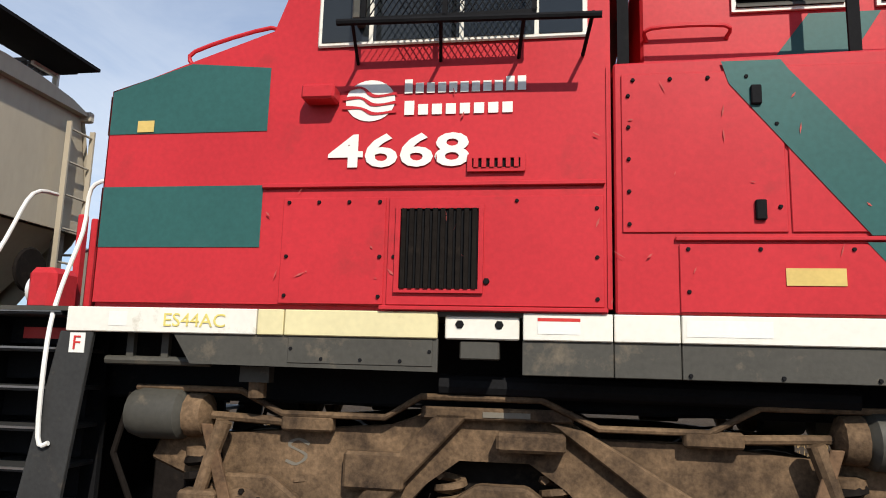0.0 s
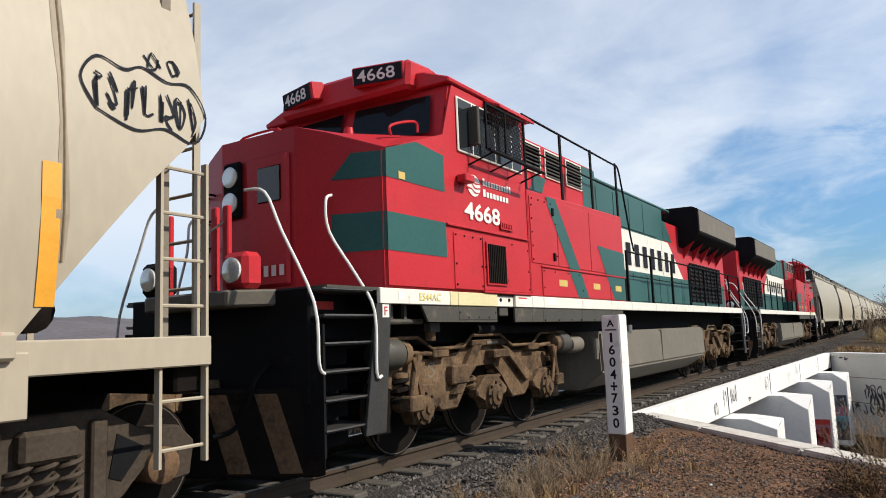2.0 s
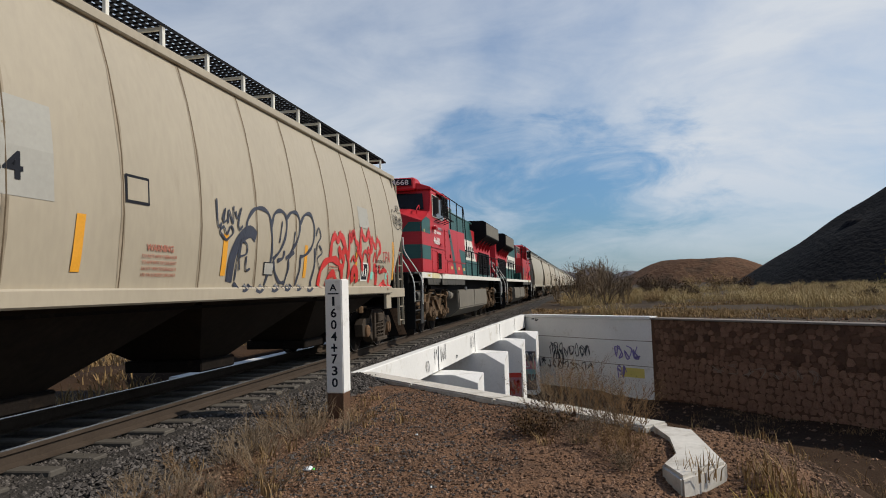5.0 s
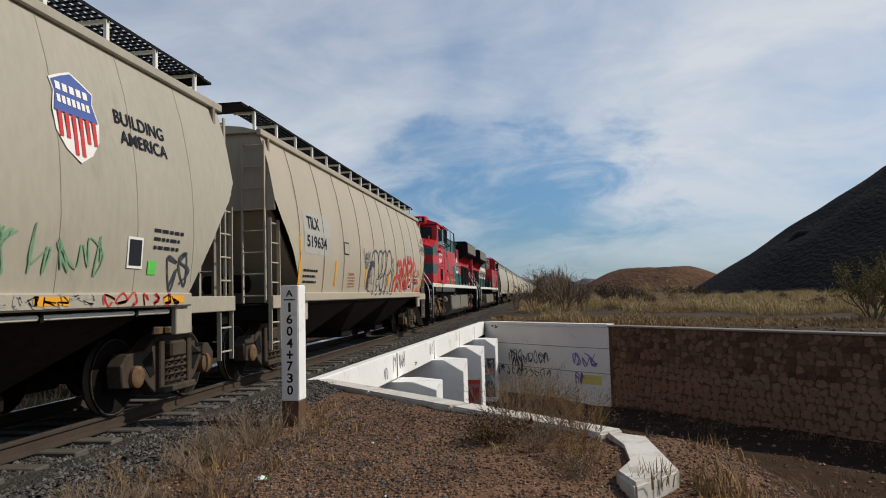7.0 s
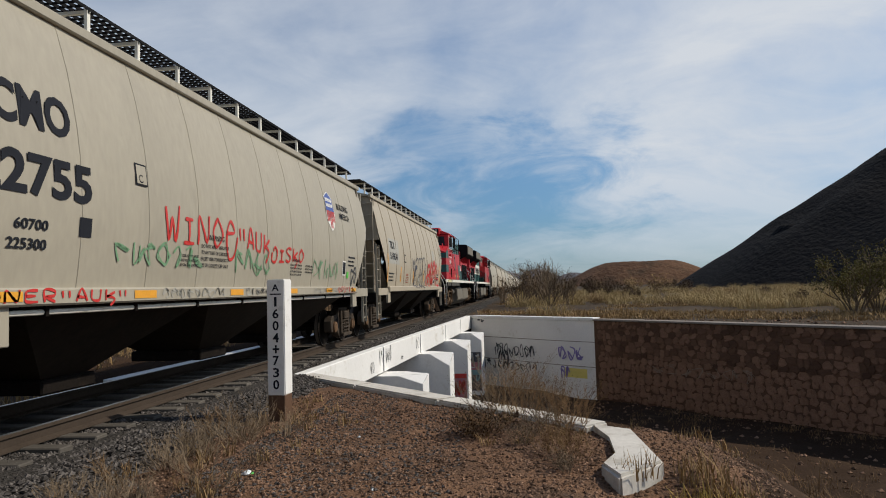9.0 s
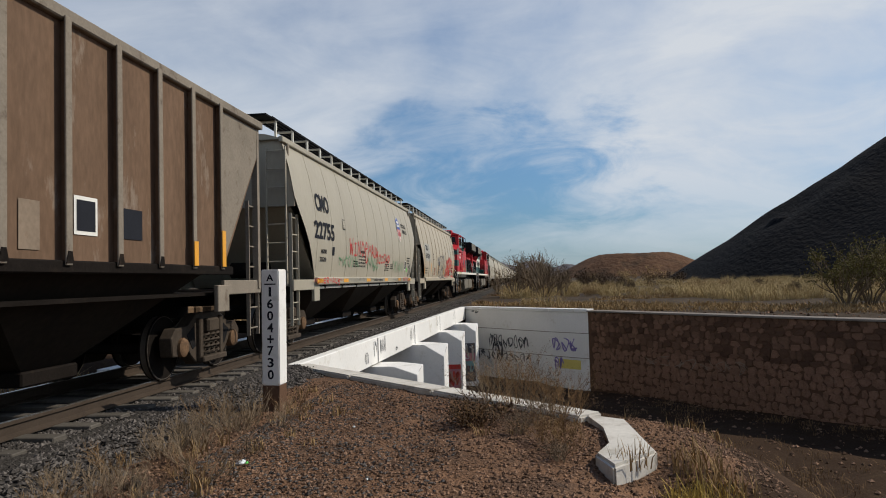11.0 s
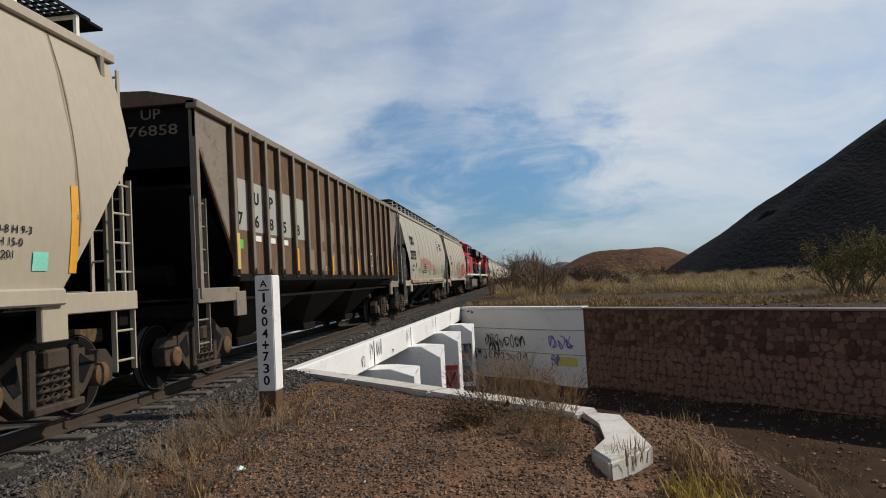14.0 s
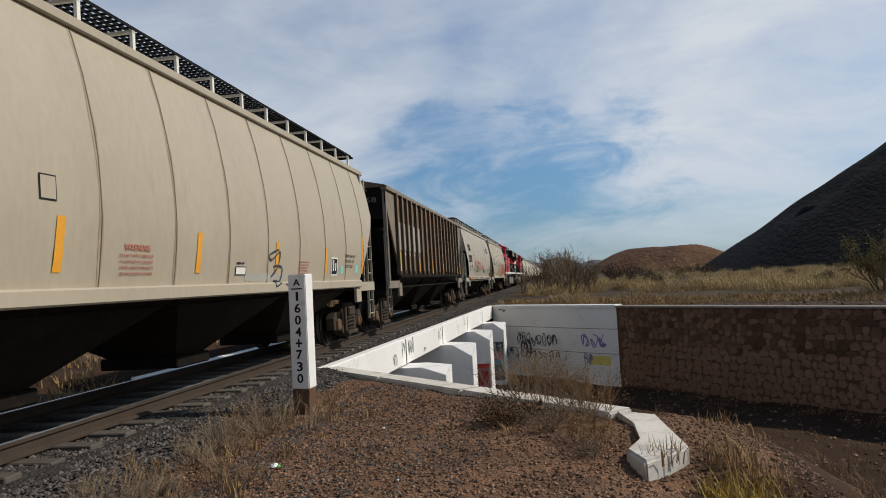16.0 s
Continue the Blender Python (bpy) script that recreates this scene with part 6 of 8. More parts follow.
def build_locomotive():
    car = thing("diesel_locomotive", "red, green and white diesel locomotive with a wide cab", "locomotive")
    # main frame
    part("main_frame", bev(box(B(), L(-4.07), L(16.55), -0.92, 0.92, 1.25, 1.84), 0.02), BLACK, car, "black underframe")
    part("deck", box(B(), L(-4.12), L(16.6), -1.52, 1.52, 1.835, 1.865), SKIRT, car)
    for s in (-1, 1):
        y = s * 1.50
        # white sill in lengths, dark skirt under it
        cuts = [-3.36, -2.03, -1.85, -0.87, -0.36, 0.17, 0.55, 2.05, 3.45, 4.6, 6.2, 7.8, 9.4, 11.0, 12.6, 14.2, 15.75]
        for a, b in zip(cuts, cuts[1:]):
            if a == -0.87:
                panel(car, "jacking_plate", a + 0.04, b - 0.02, 1.70, 1.85, y - s * 0.03, 0.05, WHITE, "white jacking plate with two holes")
                bolts(car, [(-0.74, 1.79), (-0.50, 1.79)], y + s * 0.02, BLACK, 0.028)
                panel(car, "jacking_lug", a + 0.13, b - 0.14, 1.58, 1.69, y - s * 0.10, 0.10, SKIRT)
                continue
            panel(car, "sill_plate", a + 0.004, b - 0.004, 1.70, 1.862, y, 0.05, PALEWASH if a in (-2.03, -1.85) else WHITE, "white side sill plate", 0.006)
        pts = [(-2.60, 1.70), (-2.47, 1.51), (-0.87, 1.50), (-0.87, 1.70)]
        part("skirt", prism(B(), [(L(x), z) for x, z in pts], min(y, y + s * 0.03), max(y, y + s * 0.03)), SKIRT, car, "grey frame skirt")
        for a, b in ((-0.36, 0.17), (0.175, 0.55), (0.555, 2.05), (2.055, 3.45), (3.455, 4.1)):
            panel(car, "skirt", a, b, 1.495, 1.70, y, 0.03, SKIRT, "grey frame skirt", 0.004)
        bolts(car, [(-1.8, 1.62), (-1.6, 1.56), (-1.35, 1.56), (-1.1, 1.56), (-0.92, 1.62), (0.6, 1.52), (1.1, 1.52), (1.6, 1.52), (2.0, 1.52), (2.6, 1.52), (3.2, 1.52)], y + s * 0.03)
        panel(car, "skirt_panel", -1.82, -0.90, 1.53, 1.69, y + s * 0.02, 0.016, SKIRT, "", 0.004)
    # cab and nose
    prof = [(-3.22, 1.865), (-3.22, 3.36), (-2.70, 3.52), (-2.02, 3.72), (-1.82, 4.46), (0.17, 4.46), (0.17, 1.865)]
    part("cab_body", bev(prism(B(), [(L(x), z) for x, z in prof], -SIDE, SIDE), 0.03, 2), RED, car, "red steel cab with rivets")
    nose = [(L(-3.20), -SIDE + 0.002, 3.355), (L(-3.42), -0.95, 3.57), (L(-3.55), -0.58, 3.68), (L(-3.55), 0.58, 3.68), (L(-3.42), 0.95, 3.57), (L(-3.20), SIDE - 0.002, 3.355)]
    rear = [(L(-2.05), -SIDE + 0.03, 3.725), (L(-2.05), -0.95, 3.84), (L(-2.05), -0.58, 3.87), (L(-2.05), 0.58, 3.87), (L(-2.05), 0.95, 3.84), (L(-2.05), SIDE - 0.03, 3.725)]
    bm = B()
    lo = [bm.verts.new((x, y, 1.866)) for x, y, z in nose]
    hi = [bm.verts.new(p) for p in nose]
    back = [bm.verts.new(p) for p in rear]
    base = [bm.verts.new((p[0], p[1], 3.3)) for p in rear]
    for i in range(5):
        bm.faces.new((lo[i], lo[i + 1], hi[i + 1], hi[i]))
        bm.faces.new((hi[i], hi[i + 1], back[i + 1], back[i]))
        bm.faces.new((back[i], back[i + 1], base[i + 1], base[i]))
    part("nose", bm, RED, car, "faceted red nose with a crowned top")
    roof = [(-1.57, 4.44), (-1.58, 4.50), (-1.2, 4.64), (-0.6, 4.70), (0.6, 4.70), (1.2, 4.64), (1.58, 4.50), (1.57, 4.44)]
    part("cab_roof", bev(prism(B(), roof, L(-1.92), L(0.40), "x"), 0.015), RED, car, "red overhanging cab roof")
    # windscreen in two dark panes, number boards over them
    for s in (-1, 1):
        bm = B()
        pts = [(L(-2.03) - 0.03, s * 0.10, 3.84), (L(-2.03) - 0.03, s * 1.36, 3.80), (L(-1.87) - 0.035, s * 1.30, 4.32), (L(-1.87) - 0.035, s * 0.10, 4.36)]
        bm.faces.new([bm.verts.new(p) for p in pts])
        bmesh.ops.solidify(bm, geom=list(bm.faces), thickness=0.012)
        part("windscreen", bm, GLASS, car, "dark meshed windscreen pane")
        nb = new("number_board")
        nb.parent = car
        nb.location = (L(-2.12), s * 0.68, 4.66)
        nb.rotation_euler = (0, radians(-8), radians(s * -14 if s > 0 else 14))
        part("board", bev(box(B(), -0.06, 0.16, -0.36, 0.36, -0.12, 0.13), 0.02), RED, nb)
        part("lamp_box", box(B(), -0.075, -0.062, -0.33, 0.33, -0.10, 0.11), DARKLET, nb, "black number panel")
        text_part("number", "4668", 0.52, 0.15, (-0.079, 0.28, -0.07), LETTER, nb, (90, 0, -90), 0.01)
    part("roof_front", bev(prism(B(), [(L(-2.10), 4.42), (L(-2.06), 4.81), (L(-1.5), 4.84), (L(-0.9), 4.70), (L(-0.9), 4.42)], -1.10, 1.10), 0.05), RED, car, "raised red housing of the number boards")
    part("horn", tube(B(), [(L(-2.35), -0.35, 3.80), (L(-2.35), -0.35, 3.98)], 0.09, 12, 0.06), RED, car, "small red dome on the nose", True)
    rail_bar(car, [(L(-2.75), -1.3, 3.62), (L(-2.75), -1.3, 3.74), (L(-2.2), -1.25, 3.92), (L(-2.15), -1.25, 3.80)], 0.016, RED)
    rail_bar(car, [(L(-3.35), -0.1, 3.68), (L(-3.32), -0.1, 3.80), (L(-3.30), 0.5, 3.80), (L(-3.32), 0.5, 3.68)], 0.016, RED)
    # nose door, its window, headlights
    door = part("nose_door", bev(box(B(), L(-3.60), L(-3.54), -0.52, 0.14, 1.95, 3.42), 0.03), RED, car, "red nose door")
    part("door_window", bev(box(B(), L(-3.615), L(-3.595), -0.42, -0.06, 2.88, 3.28), 0.06, 2), GLASS, door, "dark rounded window")
    hb = part("headlight_box", bev(box(B(), L(-3.62), L(-3.54), 0.22, 0.50, 2.76, 3.42), 0.03), BLACK, car, "black twin headlight housing")
    for z in (2.94, 3.24):
        part("headlight", lathe(B(), (L(-3.62), 0.36, z), "x", [(0.0, 0.115), (-0.02, 0.12), (-0.03, 0.095)], 20), LAMPGLASS, hb, "round headlight", True)
    for i in range(4):
        z = 2.15 + i * 0.32
        rail_bar(car, [(L(-3.40), 0.98, z), (L(-3.56), 0.98, z), (L(-3.56), 0.78, z), (L(-3.48), 0.78, z)], 0.014, BLACK, "grab_iron")
    letters_blocks(car, -0.95, 0.0, 2.06, 2.22, 8, lambda u, v: Vector((L(-3.615), -u - 0.5, v)), LETTER, 0.3, "0")
    # green bands round the nose and cab side
    for s in (-1, 1):
        y = s * (SIDE + 0.005)
        f = lambda pts: flat_patch(pts, y)
        part("green_band", f([(-3.19, 3.04), (-2.05, 3.04), (-2.05, 3.48), (-2.62, 3.53), (-2.72, 3.50), (-3.19, 3.345)]), GREEN, car, "dark green band")
        part("green_band", f([(-3.19, 2.26), (-2.05, 2.26), (-2.05, 2.67), (-3.19, 2.67)]), GREEN, car, "dark green band")
        for z0, z1 in ((3.04, 3.32), (2.26, 2.67)):
            bm = B()
            a, b = Vector((L(-3.20) - 0.004, s * (SIDE + 0.004), 0)), Vector((L(-3.42) - 0.006, s * 0.954, 0))
            q = a.lerp(b, 0.97)
            mid = (z0 + z1) / 2
            if z0 > 3:
                pts = [(a, z0), (q, z0), (a.lerp(b, 0.6), z1), (a, z1)]
            else:
                pts = [(a, z0), (a.lerp(b, 0.75), z0), (q, mid), (q, z1), (a, z1)]
            bm.faces.new([bm.verts.new((p.x, p.y, z)) for p, z in pts])
            part("green_band", bm, GREEN, car, "dark green band")
        # seams, trims and panels on the cab side
        panel(car, "trim_strip", -2.05, 0.13, 2.645, 2.675, y, 0.025, RED, "", 0.005)
        panel(car, "access_door", -1.90, -1.22, 1.90, 2.58, y - s * 0.003, 0.010, RED, "bolted red access panel", 0.004)
        panel(car, "access_door", -1.20, 0.12, 1.90, 2.58, y - s * 0.003, 0.012, RED, "bolted red access panel", 0.004)
        panel(car, "lower_trim", -1.24, 0.14, 1.868, 1.895, y, 0.03, RED, "", 0.005)
        bolts(car, [(-1.86 + 0.2 * k, 2.55) for k in range(4)] + [(-1.86, 2.2), (-1.86, 1.95), (-1.25, 2.2), (-1.25, 1.95), (-1.16, 2.2), (0.08, 2.5), (0.08, 2.2), (0.08, 1.95), (-0.4, 2.55)], y + s * 0.008)
        louvre(car, -1.12, -0.63, 2.0, 2.50, y + s * 0.012, 10, True, RED, GRIME2)
        louvre(car, -0.68, -0.38, 2.76, 2.82, y + s * 0.004, 6, True, RED, RED)
        bolts(car, [(-0.58, 2.05)], y + s * 0.012, BLACK, 0.022)
        part("cab_seam", box(B(), L(-0.66) + 0.8, L(-0.66) + 0.812, min(y, y + s * 0.006), max(y, y + s * 0.006), 1.9, 3.4), RED, car)
        # side windows, mesh guard, sun visor and mirror
        w = part("side_window", bev(box(B(), L(-1.73), L(0.03), min(y, y + s * 0.02), max(y, y + s * 0.02), 3.60, 4.31), 0.01), WHITE, car, "aluminium-framed cab windows")
        for a, b in ((-1.70, -1.38), (-1.35, -0.78), (-0.75, -0.30), (-0.27, 0.0)):
            part("pane", box(B(), L(a), L(b), min(y, y + s * 0.026), max(y, y + s * 0.026), 3.63, 4.28), GLASS, w, "dark window pane")
        gd = new("window_guard")
        gd.parent = car
        gy = y + s * 0.22
        for a, b, c, d in ((-1.38, -0.28, 3.66, 3.69), (-1.38, -0.28, 4.25, 4.28), (-1.38, -1.35, 3.66, 4.28), (-0.31, -0.28, 3.66, 4.28), (-0.86, -0.83, 3.66, 4.28)):
            part("guard_bar", box(B(), L(a), L(b), gy - 0.012, gy + 0.012, c, d), BLACK, gd)
        bm = B()
        for k in range(26):
            u = -1.38 + 1.1 * k / 26
            for q in (-1, 1):
                a0, a1 = (u, 3.68), (u + 0.35, 4.26)
                if q < 0:
                    a0, a1 = (u, 4.26), (u + 0.35, 3.68)
                if a1[0] > -0.28:
                    kk = (-0.28 - a0[0]) / (a1[0] - a0[0])
                    a1 = (-0.28, a0[1] + (a1[1] - a0[1]) * kk)
                tube(bm, [(L(a0[0]), gy, a0[1]), (L(a1[0]), gy, a1[1])], 0.004, 4)
        part("guard_mesh", bm, BLACK, gd, "black expanded mesh")
        part("arm_rest", tube(B(), [(L(-1.50), y + s * 0.33, 3.61), (L(0.10), y + s * 0.33, 3.58)], 0.022, 8), BLACK, gd, "black rail below the windows")
        for x in (-1.40, -0.85, -0.35, 0.05):
            part("stay", tube(B(), [(L(x), y + s * 0.33, 3.60), (L(x) - 0.05, y, 3.48)], 0.012, 6), BLACK, gd)
        part("sun_visor", bev(prism(B(), [(y, 4.40), (y, 4.44), (y + s * 0.24, 4.34), (y + s * 0.24, 4.30)], L(-1.0), L(0.05), "x"), 0.006), RED, car, "red sun visor")
        part("mirror_plate", bev(box(B(), L(-1.46), L(-1.40), min(y, y + s * 0.16), max(y, y + s * 0.16), 3.72, 4.22), 0.01), SKIRT, car, "grey side mirror")
        part("lamp_bracket", bev(box(B(), L(-1.78), L(-1.56), min(y, y + s * 0.14), max(y, y + s * 0.14), 3.20, 3.30), 0.015), RED, car, "small red bracket lamp")
        panel(car, "notice", -2.98, -2.86, 3.05, 3.13, y + s * 0.004, 0.004, YELLOW, "small yellow notice", 0)
        # equipment box behind the cab
        q = [(0.185, 1.866), (4.30, 1.866), (4.30, 3.50), (0.185, 3.42)]
        part("equipment_cabinet", bev(prism(B(), [(L(x), z) for x, z in q], min(s * 1.0, s * SIDE), max(s * 1.0, s * SIDE)), 0.012), RED, car, "red equipment cabinet with bolted doors")
        panel(car, "cabinet_door", 0.23, 1.16, 2.35, 3.34, y - s * 0.003, 0.010, RED, "red hinged cabinet door", 0.004)
        panel(car, "cabinet_door", 1.18, 2.55, 2.35, 3.36, y - s * 0.003, 0.010, RED, "red hinged cabinet door", 0.004)
        panel(car, "cabinet_door", 2.57, 4.1, 2.35, 3.38, y - s * 0.003, 0.010, RED, "red hinged cabinet door", 0.004)
        for a, b in ((0.55, 2.03), (2.05, 3.42), (3.44, 4.25)):
            panel(car, "cabinet_door", a, b, 1.88, 2.28, y - s * 0.003, 0.012, RED, "low red access door", 0.004)
            panel(car, "notice", (a + b) / 2 - 0.16, (a + b) / 2 + 0.16, 2.04, 2.14, y + s * 0.012, 0.003, YELLOW, "yellow warning label", 0)
        panel(car, "trim_strip", 0.53, 4.28, 2.30, 2.325, y, 0.02, RED, "", 0.004)
        bolts(car, [(0.3 + 0.22 * k, 3.30) for k in range(4)] + [(0.27, 2.4 + 0.2 * k) for k in range(5)] + [(1.12, 2.5), (1.12, 3.0), (0.6, 2.25), (1.0, 2.25), (1.5, 2.25), (1.95, 2.25), (2.1, 2.0), (0.6, 2.0)], y + s * 0.008)
        for x, z in ((0.98, 3.18), (0.98, 2.48)):
            panel(car, "latch", x, x + 0.06, z - 0.06, z + 0.06, y, 0.035, BLACK, "black latch", 0.006)
        yy = y + s * 0.012
        g = lambda pts: flat_patch(pts, yy)
        part("green_band", g([(0.82, 3.40), (1.16, 3.40), (1.20, 3.34), (2.04, 2.33), (1.60, 2.33), (0.86, 3.26)]), GREEN, car, "slanting dark green band")
        part("green_band", g([(1.57, 2.29), (2.05, 2.29), (2.36, 1.885), (1.90, 1.885)]), GREEN, car, "slanting dark green band")
        part("green_band", g([(2.89, 2.82), (4.28, 2.78), (4.28, 2.33), (3.25, 2.33)]), GREEN, car, "green wedge")
        part("green_band", g([(3.27, 2.29), (4.24, 2.29), (4.24, 1.885), (3.62, 1.885)]), GREEN, car, "green wedge")
        # upper hood behind the cab with louvres and walkway rail
        yh = s * 1.06
        part("upper_hood", bev(box(B(), L(0.41), L(4.30), min(0, yh), max(0, yh), 3.40, 4.50), 0.02), RED, car, "red upper hood")
        for a in (1.04, 1.95, 2.85):
            louvre(car, a, a + 0.68, 3.98, 4.42, yh + s * 0.004, 7, False, WHITE, SKIRT)
        part("green_band", flat_patch([(1.15, 3.46), (1.65, 3.46), (1.95, 3.93), (1.50, 3.93)], yh + s * 0.005), GREEN, car, "green band")
        part("green_band", flat_patch([(3.62, 3.51), (4.29, 3.51), (4.29, 4.47), (3.62, 4.47)], yh + s * 0.005), GREEN, car, "green band")
        rail_bar(car, [(L(0.45), yh, 3.78), (L(0.47), yh + s * 0.07, 3.84), (L(0.95), yh + s * 0.07, 3.84), (L(0.97), yh, 3.78)], 0.014, RED, "grab_iron")
        rail_bar(car, [(L(0.45), yh, 3.58), (L(3.5), yh + s * 0.03, 3.60)], 0.012, RED, "conduit")
        yr = s * 1.50
        rail_bar(car, [(L(0.22), yr, 4.56), (L(4.30), yr, 4.52)], 0.018)
        rail_bar(car, [(L(0.22), yr, 4.06), (L(4.30), yr, 4.02)], 0.014)
        rail_bar(car, [(L(4.28), yr, 4.52), (L(4.45), yr, 4.48), (L(4.62), yr, 4.1), (L(4.95), yr, 3.2), (L(5.1), yr, 2.9)], 0.018)
        for x in (0.25, 1.6, 2.95, 4.28):
            part("stanchion", box(B(), L(x) - 0.035, L(x) + 0.035, yr - 0.012, yr + 0.012, 3.40, 4.56), BLACK, car)
        # long hood
        hy = 0.98
        for a, b, m, z0, z1 in ((4.32, 16.1, GREEN, 1.866, 2.62), (4.32, 9.0, WHITE, 2.62, 3.52), (4.32, 9.2, GREEN, 3.52, 4.34)):
            part("hood_side", box(B(), L(a), L(b), min(0.5 * s, s * hy), max(0.5 * s, s * hy), z0, z1), m, car, "painted engine hood side")
        part("hood_side", prism(B(), [(L(9.0), 2.62), (L(16.1), 2.62), (L(16.1), 4.05), (L(9.2), 4.05), (L(9.2), 3.52), (L(9.0), 3.52)], min(0.5 * s, s * hy), max(0.5 * s, s * hy)), RED, car, "red radiator section")
        part("white_wedge", flat_patch([(9.0, 2.62), (10.9, 2.62), (9.6, 3.52), (9.0, 3.52)], s * (hy + 0.006)), WHITE, car, "white wedge")
        part("green_wedge", flat_patch([(9.2, 3.55), (10.0, 3.55), (9.4, 4.05), (9.2, 4.05)], s * (hy + 0.006)), GREEN, car)
        for k in range(9):
            a = 4.5 + k * 1.02
            bm = box(B(), L(a), L(a + 0.98), min(s * hy, s * (hy + 0.02)), max(s * hy, s * (hy + 0.02)), 1.95, 2.58)
            part("hood_door", bev(bm, 0.006), GREEN if a < 13.6 else RED, car, "hinged hood door")
            if a < 8.4:
                bm = box(B(), L(a), L(a + 0.98), min(s * hy, s * (hy + 0.02)), max(s * hy, s * (hy + 0.02)), 3.56, 4.26)
                part("hood_door", bev(bm, 0.006), GREEN, car, "hinged hood door")
        for k in range(8):
            a = 11.6 + k * 0.5
            louvre(car, a, a + 0.32, 2.05, 3.1, s * (hy + 0.024), 9, False, BLACK, BLACK)
        surf = lambda u, v: Vector((L(u) if s < 0 else L(15.4 - u), s * (hy + 0.012), v))
        letters_blocks(car, 5.5, 10.3, 2.74, 3.42, 8, surf, DARKLET, 0.26, "0")
        # radiator wing
        wing = [(0.3 * s, 3.50), (s * 1.0, 3.50), (s * 1.50, 3.80), (s * 1.55, 3.86), (s * 1.55, 4.50), (s * 1.4, 4.58), (0.3 * s, 4.60)]
        part("radiator_wing", bev(prism(B(), wing, L(10.7), L(15.7), "x"), 0.015), BLACK, car, "dark overhanging radiator wing")
        part("radiator_panel", box(B(), L(10.75), L(15.65), min(s * 1.551, s * 1.56), max(s * 1.551, s * 1.56), 3.90, 4.47), TANK, car, "dark grey outer panel")
        for k in range(5):
            x = 11.1 + k * 1.0
            part("wing_strut", prism(B(), [(s * 0.98, 3.2), (s * 0.98, 3.5), (s * 1.3, 3.68)], L(x), L(x) + 0.05, "x"), RED, car)
        # walkway handrail along the hood
        xs = [4.6, 6.2, 7.8, 9.4, 11.0, 12.6, 14.2, 15.8]
        for a, b in zip(xs, xs[1:]):
            rail_bar(car, [(L(a), yr, 2.86), (L(b), yr, 2.86)], 0.02)
            rail_bar(car, [(L(a), yr, 2.38), (L(b), yr, 2.38)], 0.012)
        for x in xs:
            part("stanchion", box(B(), L(x) - 0.03, L(x) + 0.03, yr - 0.02, yr + 0.02, 1.86, 2.88), BLACK, car, "black handrail post")
        part("cabinet_step", bev(box(B(), L(4.7), L(5.6), min(s * 1.0, s * 1.45), max(s * 1.0, s * 1.45), 1.87, 2.35), 0.015), GREEN, car, "green locker on the walkway")
        # steps at both ends
        for end, q in ((-3.40, -1), (15.85, 1)):
            ex = end + q * 0.75
            part("step_post", bev(prism(B(), [(L(end) - q * 0.02 * 0, 1.70), (L(end + 0.24 * -q), 1.70), (L(end + 0.10 * -q), 0.42), (L(end + 0.22 * q * 1), 0.42)], min(s * 1.50, s * 1.54), max(s * 1.50, s * 1.54)), 0.006), STEPPLATE, car, "dark step side plate")
            part("stair_box", box(B(), L(min(end, ex)), L(max(end, ex)), min(s * 0.95, s * 1.0), max(s * 0.95, s * 1.0), 0.35, 1.82), BLACK, car)
            for z in (0.53, 0.80, 1.06, 1.32, 1.58, 1.828):
                st = part("step", bev(box(B(), L(min(end + q * 0.03, ex)), L(max(end + q * 0.03, ex)), min(s * 0.98, s * 1.50), max(s * 0.98, s * 1.50), z - 0.02, z + 0.01), 0.005), STEPPLATE, car, "scuffed dark step tread")
                part("riser", box(B(), L(min(end + q * 0.03, ex)), L(max(end + q * 0.03, ex)), min(s * 1.14, s * 1.15), max(s * 1.14, s * 1.15), z - 0.21, z - 0.025), BLACK, st)
                part("nosing", box(B(), L(min(end + q * 0.03, ex)), L(max(end + q * 0.03, ex)), min(s * 1.49, s * 1.515), max(s * 1.49, s * 1.515), z - 0.002, z + 0.012), STEEL, st, "worn bright step edge")
            part("step_side", box(B(), L(ex) - 0.015, L(ex) + 0.015, min(s * 0.98, s * 1.5), max(s * 0.98, s * 1.5), 0.3, 1.5), BLACK, car)
            ye = s * 1.56
            hr = [(L(end - q * 0.02), ye, 0.98), (L(end + q * 0.06), ye, 1.02), (L(end + q * 0.07), ye, 1.62), (L(end + q * 0.14), s * 1.40, 1.98), (L(end + q * 0.22), s * 1.12, 2.45), (L(end + q * 0.22), s * 1.08, 2.78), (L(end + q * 0.10), s * 1.05, 2.86)]
            rail_bar(car, hr, 0.016, LETTER, "grab_rail", "white-painted grab rail")
            hr = [(L(ex + q * 0.0), s * 1.5, 1.05), (L(ex + q * 0.09), s * 1.52, 1.15), (L(ex + q * 0.1), s * 1.48, 1.7), (L(ex + q * 0.12), s * 1.1, 2.4), (L(ex + q * 0.12), s * 0.88, 2.8), (L(ex + q * 0.12), s * 0.6, 2.86)]
            rail_bar(car, hr, 0.016, LETTER, "grab_rail", "white-painted grab rail")
        panel(car, "notice", -3.98, -3.62, 1.655, 1.735, s * 1.15, 0.006, SPRAYRED, "red notice on the top riser", 0)
        fp = panel(car, "end_plate", -3.32, -3.21, 1.56, 1.69, s * 1.541, 0.004, LETTER, "white plate with a red letter", 0)
    fl = text_part("letter", "F", 0.05, 0.09, (L(-3.29), -1.547, 1.58), SPRAYRED, car)
